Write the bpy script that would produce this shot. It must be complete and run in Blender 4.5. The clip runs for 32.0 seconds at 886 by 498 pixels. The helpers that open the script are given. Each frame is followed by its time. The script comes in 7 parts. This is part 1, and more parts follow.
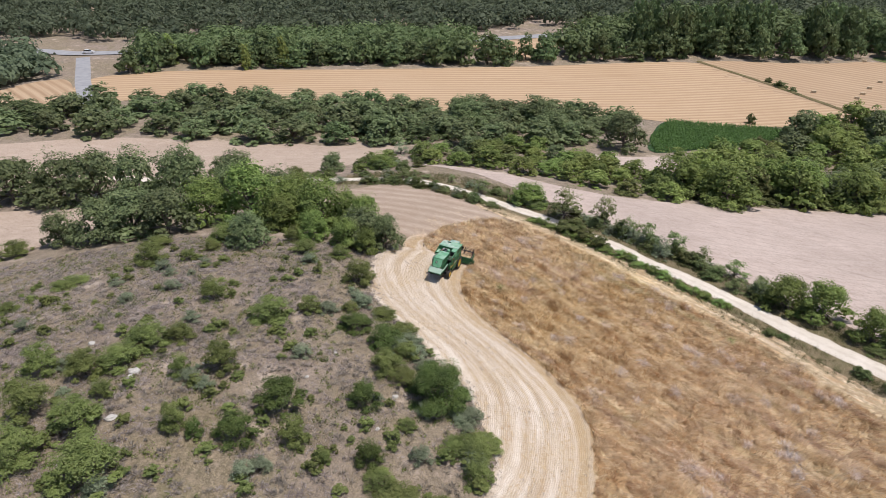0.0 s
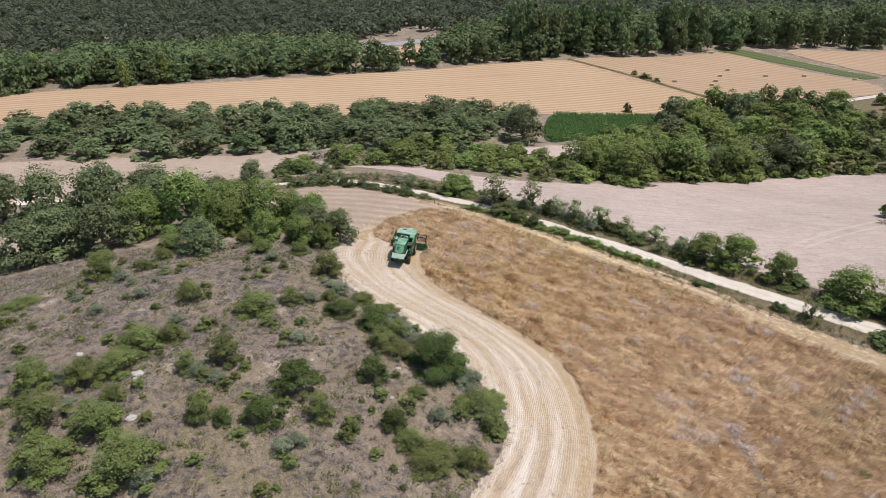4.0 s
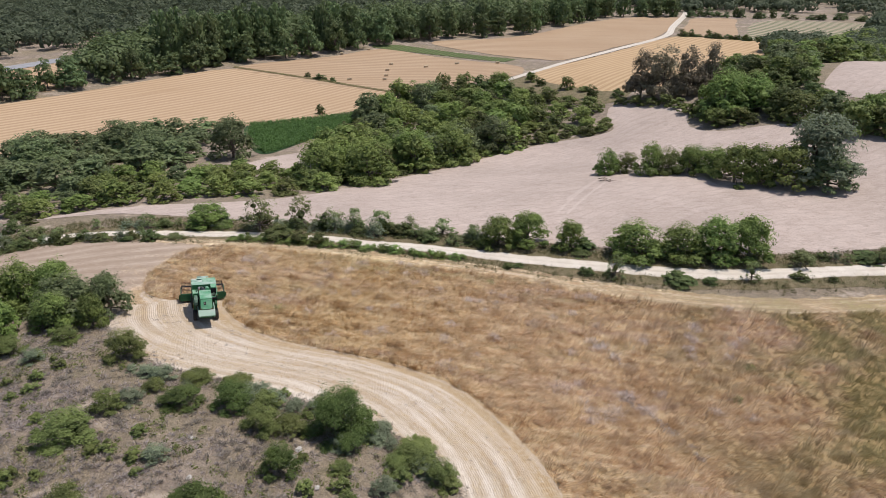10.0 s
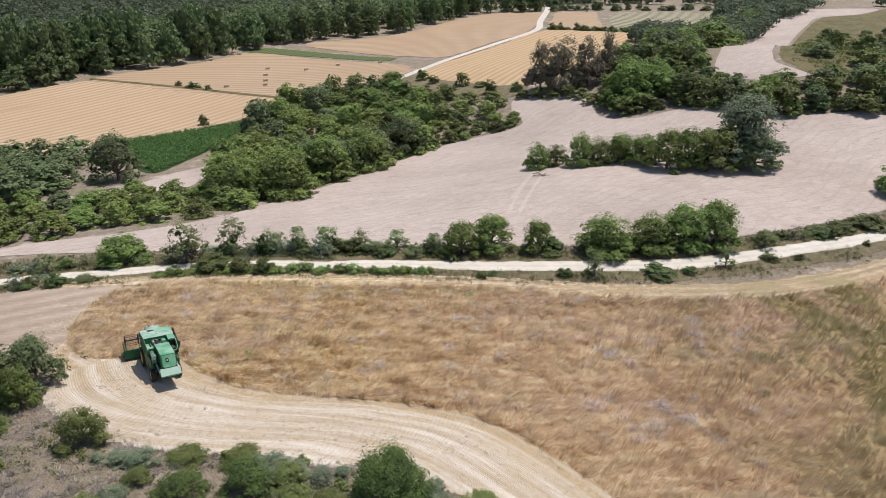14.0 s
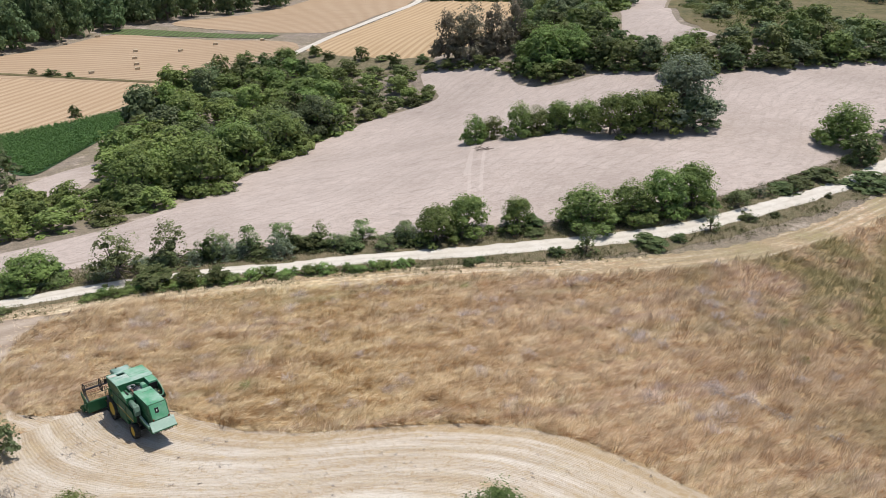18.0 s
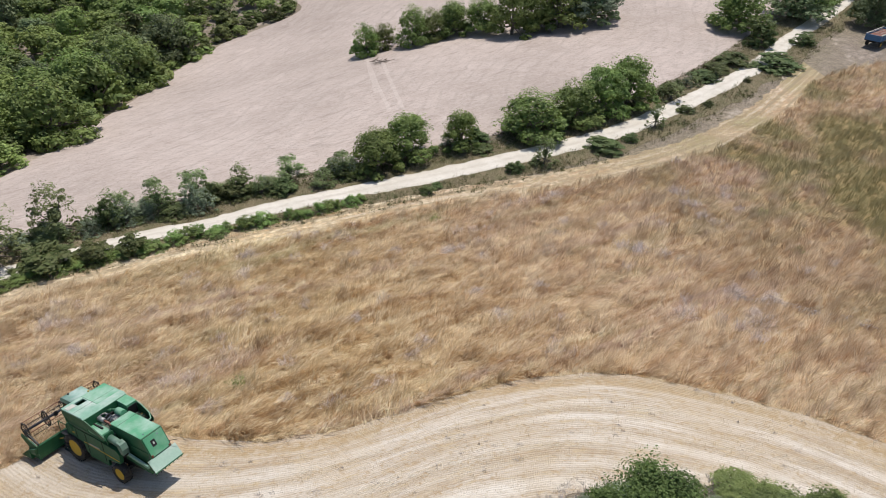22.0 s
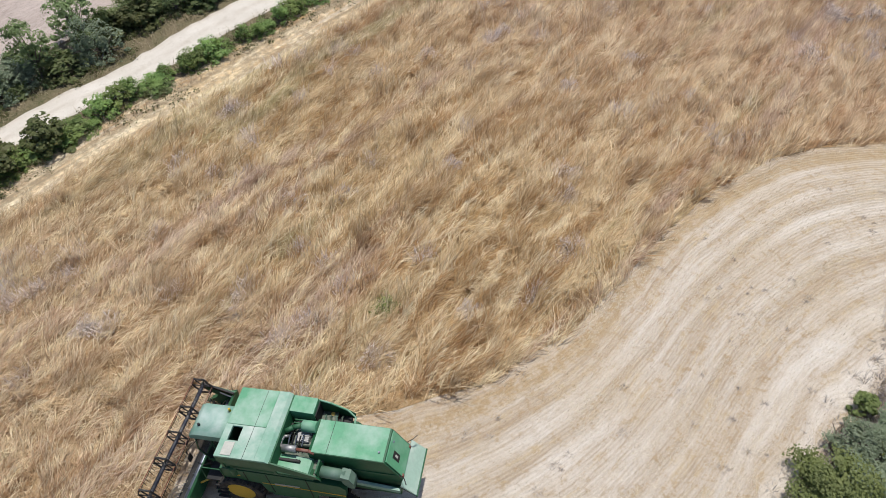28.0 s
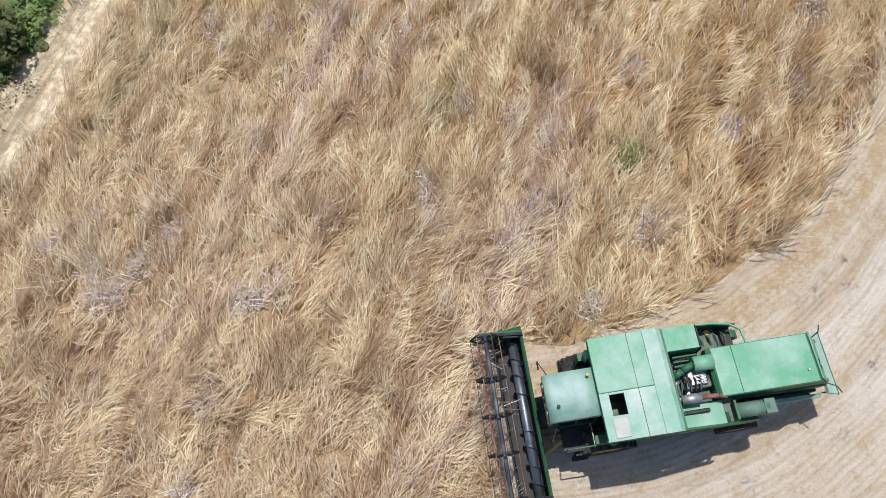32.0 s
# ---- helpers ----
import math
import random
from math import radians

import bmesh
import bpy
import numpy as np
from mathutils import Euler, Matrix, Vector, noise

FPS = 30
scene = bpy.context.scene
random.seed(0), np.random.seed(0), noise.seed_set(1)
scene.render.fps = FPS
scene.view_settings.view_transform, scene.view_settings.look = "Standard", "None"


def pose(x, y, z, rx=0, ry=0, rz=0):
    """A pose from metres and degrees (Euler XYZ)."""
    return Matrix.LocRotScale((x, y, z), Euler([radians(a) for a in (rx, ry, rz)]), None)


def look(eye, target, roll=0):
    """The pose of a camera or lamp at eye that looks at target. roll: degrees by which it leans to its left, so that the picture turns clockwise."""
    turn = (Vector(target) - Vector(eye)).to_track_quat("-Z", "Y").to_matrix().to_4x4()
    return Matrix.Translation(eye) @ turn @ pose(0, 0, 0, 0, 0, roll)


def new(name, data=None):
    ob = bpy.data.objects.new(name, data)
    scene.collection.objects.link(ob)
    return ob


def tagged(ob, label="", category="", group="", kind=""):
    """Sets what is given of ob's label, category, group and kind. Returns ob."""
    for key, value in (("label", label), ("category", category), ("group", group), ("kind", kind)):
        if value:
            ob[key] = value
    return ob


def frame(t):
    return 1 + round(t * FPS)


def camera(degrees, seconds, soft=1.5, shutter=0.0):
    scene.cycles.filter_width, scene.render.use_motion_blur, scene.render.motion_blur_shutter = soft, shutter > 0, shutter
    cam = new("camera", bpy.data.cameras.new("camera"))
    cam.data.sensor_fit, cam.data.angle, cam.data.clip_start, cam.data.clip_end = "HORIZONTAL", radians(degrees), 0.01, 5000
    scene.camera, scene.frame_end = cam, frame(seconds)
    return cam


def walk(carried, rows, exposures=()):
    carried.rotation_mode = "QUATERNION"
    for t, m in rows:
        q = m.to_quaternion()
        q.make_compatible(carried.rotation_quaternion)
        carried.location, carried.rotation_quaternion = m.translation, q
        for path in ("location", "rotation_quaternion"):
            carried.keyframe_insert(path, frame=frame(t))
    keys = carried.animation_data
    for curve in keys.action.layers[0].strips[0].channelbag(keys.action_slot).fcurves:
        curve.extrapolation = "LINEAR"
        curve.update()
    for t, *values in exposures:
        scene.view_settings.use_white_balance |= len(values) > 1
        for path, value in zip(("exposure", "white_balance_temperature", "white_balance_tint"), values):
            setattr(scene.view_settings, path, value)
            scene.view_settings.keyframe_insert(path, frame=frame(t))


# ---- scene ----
cam = camera(65.07, 32.0, 0.7)
PATH = [
    (0, (61.28, -48.58, 41.39), (47.57, -37.00, 32.57), 0.15),
    (0.5, (61.48, -50.22, 41.27), (47.89, -38.48, 32.48), 0.33),
    (1, (61.62, -51.86, 41.18), (48.38, -39.68, 32.44), -0.01),
    (1.5, (61.60, -53.49, 41.11), (48.82, -40.79, 32.42), -0.18),
    (2, (61.35, -55.11, 41.03), (48.88, -42.08, 32.39), -0.29),
    (2.5, (60.93, -56.74, 40.92), (48.58, -43.56, 32.32), -0.31),
    (4.5, (55.96, -60.66, 40.26), (45.32, -46.05, 31.70), -0.10),
    (5, (54.30, -61.11, 40.05), (44.34, -46.02, 31.50), 0.01),
    (5.5, (52.63, -61.45, 39.82), (43.32, -45.94, 31.28), -0.00),
    (6, (50.95, -61.68, 39.59), (42.33, -45.76, 31.10), 0.02),
    (6.5, (49.25, -61.82, 39.42), (41.32, -45.54, 30.93), 0.07),
    (7, (47.52, -61.86, 39.29), (40.32, -45.24, 30.80), 0.09),
    (7.5, (45.73, -61.76, 39.13), (39.28, -44.83, 30.66), -0.05),
    (8, (43.87, -61.51, 38.91), (38.17, -44.31, 30.44), -0.02),
    (8.5, (41.94, -61.14, 38.61), (37.01, -43.69, 30.18), 0.04),
    (9, (39.99, -60.68, 38.32), (35.83, -43.01, 29.94), 0.16),
    (9.5, (38.09, -60.13, 38.13), (34.69, -42.29, 29.74), 0.17),
    (10, (36.23, -59.44, 37.97), (33.58, -41.48, 29.56), 0.19),
    (10.5, (34.38, -58.62, 37.75), (32.42, -40.57, 29.36), 0.22),
    (11, (32.55, -57.73, 37.51), (31.11, -39.64, 29.12), 0.18),
    (11.5, (30.79, -56.79, 37.30), (29.66, -38.67, 28.90), 0.19),
    (12, (29.09, -55.83, 37.08), (28.21, -37.70, 28.68), 0.16),
    (12.5, (27.45, -54.82, 36.78), (27.02, -36.68, 28.37), 0.12),
    (13, (25.84, -53.74, 36.41), (25.95, -35.58, 28.02), 0.01),
    (13.5, (24.25, -52.62, 36.01), (24.89, -34.46, 27.64), -0.02),
    (14, (22.68, -51.51, 35.61), (23.79, -33.37, 27.24), -0.09),
    (14.5, (21.10, -50.42, 35.18), (22.71, -32.31, 26.86), -0.07),
    (16.5, (15.14, -45.04, 33.73), (18.58, -27.20, 25.39), 0.01),
    (17, (13.73, -43.71, 33.43), (17.57, -26.02, 24.92), 0.02),
    (17.5, (12.41, -42.28, 33.07), (16.62, -24.78, 24.37), -0.04),
    (18, (11.15, -40.77, 32.67), (15.75, -23.47, 23.75), -0.09),
    (18.5, (9.92, -39.22, 32.26), (14.89, -22.14, 23.14), -0.04),
    (19, (8.72, -37.65, 31.85), (14.07, -20.81, 22.50), 0.02),
    (19.5, (7.59, -36.07, 31.42), (13.42, -19.49, 21.87), 0.09),
    (20, (6.52, -34.46, 30.98), (12.91, -18.21, 21.22), 0.02),
    (20.5, (5.50, -32.82, 30.56), (12.53, -16.97, 20.59), 0.07),
    (21, (4.52, -31.17, 30.17), (12.07, -15.70, 19.99), -0.02),
    (21.5, (3.58, -29.49, 29.79), (11.52, -14.46, 19.25), -0.08),
    (22, (2.65, -27.76, 29.40), (10.97, -13.26, 18.42), 0.06),
    (22.5, (1.79, -26.01, 29.01), (10.22, -11.95, 17.56), 0.05),
    (23, (1.02, -24.25, 28.63), (9.44, -10.55, 16.73), 0.11),
    (23.5, (0.32, -22.46, 28.22), (8.71, -9.14, 15.88), 0.04),
    (24, (-0.33, -20.64, 27.81), (8.12, -7.80, 15.00), 0.08),
    (24.5, (-0.91, -18.80, 27.39), (7.86, -6.66, 14.15), -0.05),
    (25, (-1.43, -16.96, 26.97), (7.66, -5.56, 13.28), 0.02),
    (25.5, (-1.88, -15.13, 26.53), (7.21, -4.24, 12.44), -0.12),
    (27.5, (-3.18, -7.82, 24.59), (6.10, 0.60, 9.00), -0.39),
    (28, (-3.44, -5.96, 24.00), (5.79, 1.74, 8.01), -0.32),
    (28.5, (-3.64, -4.08, 23.43), (5.32, 2.75, 6.90), -0.23),
    (29, (-3.75, -2.17, 22.87), (4.79, 3.90, 5.84), -0.21),
    (29.5, (-3.76, -0.24, 22.34), (4.24, 5.03, 4.78), 0.02),
    (30, (-3.76, 1.65, 21.79), (3.60, 6.23, 3.76), -0.04),
    (30.5, (-3.78, 3.46, 21.19), (3.05, 7.50, 2.83), -0.14),
    (31, (-3.77, 5.23, 20.58), (2.62, 8.66, 1.94), 0.01),
    (31.5, (-3.65, 7.01, 20.04), (2.15, 9.70, 1.08), 0.10),
    (32, (-3.42, 8.82, 19.57), (1.62, 10.75, 0.31), 0.18),
]
walk(cam, [(t, look(eye, target, roll)) for t, eye, target, roll in PATH], [(0.0, 0.06, 6500, 15.5), (9.0, -0.06, 6520, 15.0), (14.0, 0.05, 6400, 12.5), (18.0, 0.06, 6350, 11.0), (27.5, -0.02, 6310, 11.0), (32.0, 0.14, 5980, 11.5)])

# ---- light, sky ----
SUN_TO = Vector((0.315, 0.175, 0.933)).normalized()
world = bpy.data.worlds.new("sky")
scene.world = world
world.use_nodes = True
wn = world.node_tree
wn.nodes.clear()
sky = wn.nodes.new("ShaderNodeTexSky")
sky.sky_type = "NISHITA"
sky.sun_disc = False
sky.sun_elevation = math.asin(SUN_TO.z)
sky.sun_rotation = math.atan2(SUN_TO.x, SUN_TO.y)
sky.air_density, sky.dust_density = 1.0, 1.2
back = wn.nodes.new("ShaderNodeBackground")
back.inputs["Strength"].default_value = 0.1
wout = wn.nodes.new("ShaderNodeOutputWorld")
wn.links.new(sky.outputs[0], back.inputs[0])
wn.links.new(back.outputs[0], wout.inputs[0])
sun_data = bpy.data.lights.new("sun", "SUN")
sun_data.energy, sun_data.angle, sun_data.color = 3.7, radians(0.55), (1.0, 0.955, 0.88)
sun = new("sun", sun_data)
sun.matrix_world = look(SUN_TO * 300, (0, 0, 0))


# ---- materials ----
class Nodes:
    """A small builder of node materials."""

    def __init__(self, name):
        self.mat = bpy.data.materials.new(name)
        self.mat.use_nodes = True
        self.t = self.mat.node_tree
        self.bsdf = self.t.nodes["Principled BSDF"]
        self.pos = self.n("ShaderNodeNewGeometry").outputs["Position"]

    def n(self, kind):
        return self.t.nodes.new(kind)

    def put(self, socket, value):
        if isinstance(value, bpy.types.NodeSocket):
            self.t.links.new(value, socket)
        else:
            socket.default_value = value

    def noise(self, scale, detail=4.0, rough=0.55, vec=None, distortion=0.0):
        node = self.n("ShaderNodeTexNoise")
        self.put(node.inputs["Vector"], vec if vec is not None else self.pos)
        node.inputs["Scale"].default_value = scale
        node.inputs["Detail"].default_value = detail
        node.inputs["Roughness"].default_value = rough
        node.inputs["Distortion"].default_value = distortion
        return node.outputs[0]

    def scaled(self, sx, sy, sz=1.0, turn=0.0, vec=None):
        node = self.n("ShaderNodeMapping")
        self.put(node.inputs["Vector"], vec if vec is not None else self.pos)
        node.inputs["Rotation"].default_value = (0, 0, radians(turn))
        node.inputs["Scale"].default_value = (sx, sy, sz)
        return node.outputs[0]

    def streaked(self, turn, sx, sy):
        """Turned first, then stretched: for grain that runs at an angle."""
        return self.scaled(sx, sy, 1, 0, self.scaled(1, 1, 1, turn))

    def ramp(self, fac, *stops):
        node = self.n("ShaderNodeValToRGB")
        el = node.color_ramp.elements
        while len(el) < len(stops):
            el.new(0.5)
        for e, (p, c) in zip(el, stops):
            e.position = p
            e.color = (*c, 1) if len(c) == 3 else c
        self.put(node.inputs[0], fac)
        return node.outputs[0]

    def grey(self, fac, a, b, lo=0.0, hi=1.0):
        node = self.n("ShaderNodeMapRange")
        self.put(node.inputs[0], fac)
        for i, v in enumerate((a, b, lo, hi)):
            node.inputs[i + 1].default_value = v
        return node.outputs[0]

    def mix(self, fac, a, b, kind="MIX"):
        node = self.n("ShaderNodeMix")
        node.data_type, node.blend_type = "RGBA", kind
        self.put(node.inputs[0], fac)
        self.put(node.inputs[6], a if isinstance(a, bpy.types.NodeSocket) else (*a, 1))
        self.put(node.inputs[7], b if isinstance(b, bpy.types.NodeSocket) else (*b, 1))
        return node.outputs[2]

    def math(self, op, a, b=0.0):
        node = self.n("ShaderNodeMath")
        node.operation = op
        self.put(node.inputs[0], a)
        self.put(node.inputs[1], b)
        return node.outputs[0]

    def rows(self, period, turn, wobble=0.0, wob_scale=0.05):
        """Parallel rows across the ground, 0 to 1, by a sine."""
        sep = self.n("ShaderNodeSeparateXYZ")
        self.put(sep.inputs[0], self.scaled(1, 1, 1, turn))
        x = sep.outputs[0]
        if wobble:
            x = self.math("ADD", x, self.math("MULTIPLY", self.noise(wob_scale, 2), wobble))
        s = self.math("SINE", self.math("MULTIPLY", x, 2 * math.pi / period))
        return self.grey(s, -1, 1)

    def done(self, color, rough=0.9, bump=None, strength=0.4, dist=0.05, metal=0.0, spec=0.3):
        self.put(self.bsdf.inputs["Base Color"], color if isinstance(color, bpy.types.NodeSocket) else (*color, 1))
        self.put(self.bsdf.inputs["Roughness"], rough)
        self.put(self.bsdf.inputs["Metallic"], metal)
        self.bsdf.inputs["Specular IOR Level"].default_value = spec
        if bump is not None:
            b = self.n("ShaderNodeBump")
            b.inputs["Strength"].default_value = strength
            b.inputs["Distance"].default_value = dist
            self.put(b.inputs["Height"], bump)
            self.t.links.new(b.outputs[0], self.bsdf.inputs["Normal"])
        return self.mat


def scrub_soil():
    """Stony heath soil: grey-brown crumbs, dry grass tones, pale stony patches."""
    m = Nodes("scrub_soil")
    big, mid, fine, spots, crumb = m.noise(0.07, 5), m.noise(0.6, 6, 0.72), m.noise(6, 5, 0.75), m.noise(0.2, 6, 0.68), m.noise(2.2, 5, 0.75)
    a = m.ramp(mid, (0.32, (0.19, 0.152, 0.125)), (0.5, (0.305, 0.245, 0.2)), (0.68, (0.45, 0.37, 0.31)))
    b = m.ramp(crumb, (0.36, (0.144, 0.126, 0.072)), (0.64, (0.380, 0.307, 0.205)))
    c = m.mix(m.grey(big, 0.38, 0.62, 0.15, 0.85), a, b)
    c = m.mix(m.grey(fine, 0.5, 0.68, 0, 0.7), c, (0.115, 0.094, 0.068))
    c = m.mix(m.grey(fine, 0.46, 0.32, 0, 0.5), c, (0.483, 0.404, 0.322))
    c = m.mix(m.grey(spots, 0.57, 0.68, 0, 0.75), c, (0.575, 0.474, 0.384))
    c = m.mix(m.grey(spots, 0.3, 0.44, 0.6, 0), c, (0.196, 0.178, 0.087))
    return m.done(c, 0.95, m.math("ADD", crumb, fine), 0.9, 0.15)


def field_soil(name, base, dark, light, rows=None):
    """Bare or disked soil: base tone, darker furrows and lighter dust."""
    m = Nodes(name)
    big, mid, fine = m.noise(0.035, 4), m.noise(0.35, 5, 0.6), m.noise(3.2, 5, 0.8)
    c = m.mix(m.grey(mid, 0.35, 0.7), base, light)
    c = m.mix(m.grey(big, 0.45, 0.75, 0, 0.5), c, dark)
    c = m.mix(m.grey(fine, 0.5, 0.72, 0, 0.6), c, dark)
    if rows:
        period, turn, much = rows
        c = m.mix(m.math("MULTIPLY", m.rows(period, turn, 6.0, 0.03), much), c, dark)
    streak = m.noise(0.7, 6, 0.75, m.streaked(-14, 0.35, 1.5))
    c = m.mix(m.grey(streak, 0.54, 0.68, 0, 0.55), c, dark)
    tracks = m.math("MULTIPLY", m.grey(m.rows(2.4, 52, 14.0, 0.03), 0.8, 1.0, 0, 0.35), m.grey(mid, 0.4, 0.65))
    c = m.mix(tracks, c, dark)
    scratch = m.noise(1.9, 7, 0.84, m.streaked(10, 0.42, 1.5))
    c = m.mix(m.grey(scratch, 0.53, 0.64, 0, 0.6), c, dark)
    c = m.mix(m.grey(scratch, 0.46, 0.34, 0, 0.7), c, light)
    speck = m.noise(5.5, 4, 0.8, m.streaked(10, 0.45, 1.3))
    c = m.mix(m.grey(speck, 0.57, 0.68, 0, 0.75), c, tuple(v * 0.75 for v in dark))
    stain = m.noise(0.12, 5, 0.6, m.scaled(0.6, 1.5, 1, -12))
    c = m.mix(m.grey(stain, 0.64, 0.74, 0, 0.4), c, tuple(v * 0.6 for v in dark))
    return m.done(c, 0.95, m.math("ADD", fine, streak), 0.7, 0.1)


def stubble(name, turn, gold, pale, dark, period=3.3):
    """A harvested cereal field with its straw lines."""
    m = Nodes(name)
    big, fine = m.noise(0.03, 4), m.noise(2.5, 5, 0.7)
    lines = m.rows(period, turn, 2.0, 0.02)
    thin = m.rows(period / 2.63, turn, 3.0, 0.03)
    worn = m.noise(0.3, 5, 0.65, m.streaked(turn, 2.2, 0.12))
    c = m.mix(m.grey(lines, 0.1, 0.95, 0.1, 0.9), gold, pale)
    c = m.mix(m.math("MULTIPLY", m.grey(thin, 0.55, 0.95, 0, 0.4), m.grey(worn, 0.4, 0.6)), c, dark)
    c = m.mix(m.math("MULTIPLY", m.grey(lines, 0.3, 0.04, 0, 0.5), m.grey(worn, 0.62, 0.42)), c, dark)
    c = m.mix(m.grey(worn, 0.58, 0.7, 0, 0.5), c, dark)
    c = m.mix(m.grey(big, 0.4, 0.7, 0, 0.5), c, gold)
    c = m.mix(m.grey(fine, 0.5, 0.8, 0, 0.35), c, dark)
    return m.done(c, 0.95, m.math("ADD", lines, fine), 0.5, 0.1)


def cut_field(name):
    """Fresh stubble: pale wheel lanes about two metres apart, drill rows and brown straw between them, chaff and clods."""
    m = Nodes(name)
    uv = m.n("ShaderNodeUVMap").outputs[0]
    sep = m.n("ShaderNodeSeparateXYZ")
    m.put(sep.inputs[0], uv)
    across = m.math("ADD", sep.outputs[0], m.math("MULTIPLY", m.noise(0.09, 2), 1.1))
    drill = m.grey(m.math("SINE", m.math("MULTIPLY", across, 2 * math.pi / 0.21)), -1, 1)
    wheel_lane = m.grey(m.math("SINE", m.math("MULTIPLY", across, 2 * math.pi / 2.15)), -1, 1, 0.36, 0.66)
    lanes = m.mix(0.66, wheel_lane, m.noise(1.0, 5, 0.68, m.scaled(0.7, 0.05, 1, 0, uv)))
    strands = m.noise(1.0, 6, 0.75, m.scaled(3.4, 0.35, 1, 0, uv))
    fine, mid, big, clots = m.noise(14, 5, 0.8), m.noise(0.9, 5, 0.65), m.noise(0.13, 3), m.noise(2.6, 6, 0.8)
    c = m.ramp(lanes, (0.38, (0.47, 0.365, 0.255)), (0.46, (0.55, 0.46, 0.355)), (0.54, (0.63, 0.55, 0.455)), (0.61, (0.7, 0.63, 0.54)))
    soft = m.grey(lanes, 0.58, 0.48)
    c = m.mix(m.math("MULTIPLY", m.grey(strands, 0.5, 0.64, 0, 0.6), m.grey(soft, 0, 1, 0.3, 1)), c, (0.37, 0.265, 0.165))
    c = m.mix(m.grey(strands, 0.44, 0.3, 0, 0.5), c, (0.7, 0.63, 0.53))
    c = m.mix(m.math("MULTIPLY", m.grey(drill, 0.35, 0.95, 0, 0.36), m.math("MULTIPLY", m.grey(soft, 0, 1, 0.25, 1), m.grey(mid, 0.62, 0.42))), c, (0.3, 0.235, 0.17))
    c = m.mix(m.math("MULTIPLY", m.grey(clots, 0.51, 0.62, 0, 0.8), m.grey(soft, 0, 1, 0.25, 1)), c, (0.4, 0.28, 0.155))
    c = m.mix(m.grey(big, 0.5, 0.7, 0, 0.35), c, (0.5, 0.375, 0.225))
    heaps = m.noise(1.0, 6, 0.78, m.scaled(1.1, 0.5, 1, 0, uv))
    band = m.math("MULTIPLY", m.grey(across, 1.7, 2.0), m.grey(across, 3.2, 2.7))
    c = m.mix(m.math("MULTIPLY", band, m.grey(clots, 0.4, 0.56, 0.45, 1.0)), c, (0.42, 0.3, 0.165))
    c = m.mix(m.math("MULTIPLY", m.grey(heaps, 0.52, 0.62, 0, 0.5), soft), c, (0.58, 0.45, 0.27))
    c = m.mix(m.grey(fine, 0.53, 0.7, 0, 0.55), c, (0.3, 0.23, 0.15))
    c = m.mix(m.grey(fine, 0.44, 0.3, 0, 0.5), c, (0.76, 0.69, 0.58))
    return m.done(c, 0.95, m.math("ADD", m.math("MULTIPLY", drill, 0.4), m.math("ADD", fine, clots)), 0.7, 0.06)


def stalk_colour(m, grain):
    """Dry crop: golden, pinkish and greenish bands along the drill rows; grain varies it stalk by stalk."""
    bands, rows = m.scaled(0.13, 1.25, 1), m.scaled(0.05, 1.3, 1)
    p1, p2, p3, p4 = m.noise(0.16, 4, 0.6, bands), m.noise(0.42, 4, 0.65, bands), m.noise(0.06, 4, 0.6, bands), m.noise(0.8, 4, 0.6, m.scaled(0.35, 1.2, 1))
    tuft, olive = m.noise(1.05, 5, 0.7, m.streaked(-3, 0.42, 1.4)), m.noise(0.22, 4, 0.6, bands)
    c = m.mix(m.grey(p2, 0.38, 0.6), (0.6, 0.4, 0.175), (0.89, 0.72, 0.44))
    c = m.mix(m.grey(p1, 0.5, 0.57, 0, 0.9), c, (0.76, 0.6, 0.5))
    c = m.mix(m.grey(olive, 0.53, 0.6, 0, 0.8), c, (0.47, 0.44, 0.2))
    c = m.mix(m.grey(p3, 0.55, 0.68, 0, 0.5), c, (0.45, 0.345, 0.18))
    c = m.mix(m.grey(p4, 0.5, 0.6, 0, 0.85), c, (0.55, 0.31, 0.105))
    east = m.n("ShaderNodeSeparateXYZ")
    m.put(east.inputs[0], m.pos)
    c = m.mix(m.grey(east.outputs[0], 12, -4, 0, 0.5), c, (0.86, 0.7, 0.55))
    drill = m.noise(0.75, 3, 0.6, rows)
    c = m.mix(m.grey(drill, 0.5, 0.62, 0, 0.55), c, (0.9, 0.75, 0.48))
    c = m.mix(m.grey(drill, 0.38, 0.48, 0.55, 0), c, (0.46, 0.285, 0.14))
    c = m.mix(m.grey(tuft, 0.51, 0.6, 0, 0.95), c, (1.0, 0.87, 0.6))
    c = m.mix(m.grey(tuft, 0.38, 0.48, 0.6, 0), c, (0.36, 0.22, 0.105))
    c = m.mix(m.grey(grain, 0.0, 0.3, 0.5, 0), c, (0.24, 0.14, 0.062))
    c = m.mix(m.grey(grain, 0.62, 0.95, 0, 0.5), c, (0.98, 0.88, 0.64))
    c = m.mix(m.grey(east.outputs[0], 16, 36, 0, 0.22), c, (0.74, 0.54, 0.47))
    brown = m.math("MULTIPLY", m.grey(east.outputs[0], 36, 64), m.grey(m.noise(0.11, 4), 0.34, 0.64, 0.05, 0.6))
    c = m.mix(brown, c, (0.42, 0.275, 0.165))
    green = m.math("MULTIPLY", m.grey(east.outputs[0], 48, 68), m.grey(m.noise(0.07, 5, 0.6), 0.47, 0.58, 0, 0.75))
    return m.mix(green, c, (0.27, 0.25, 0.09))


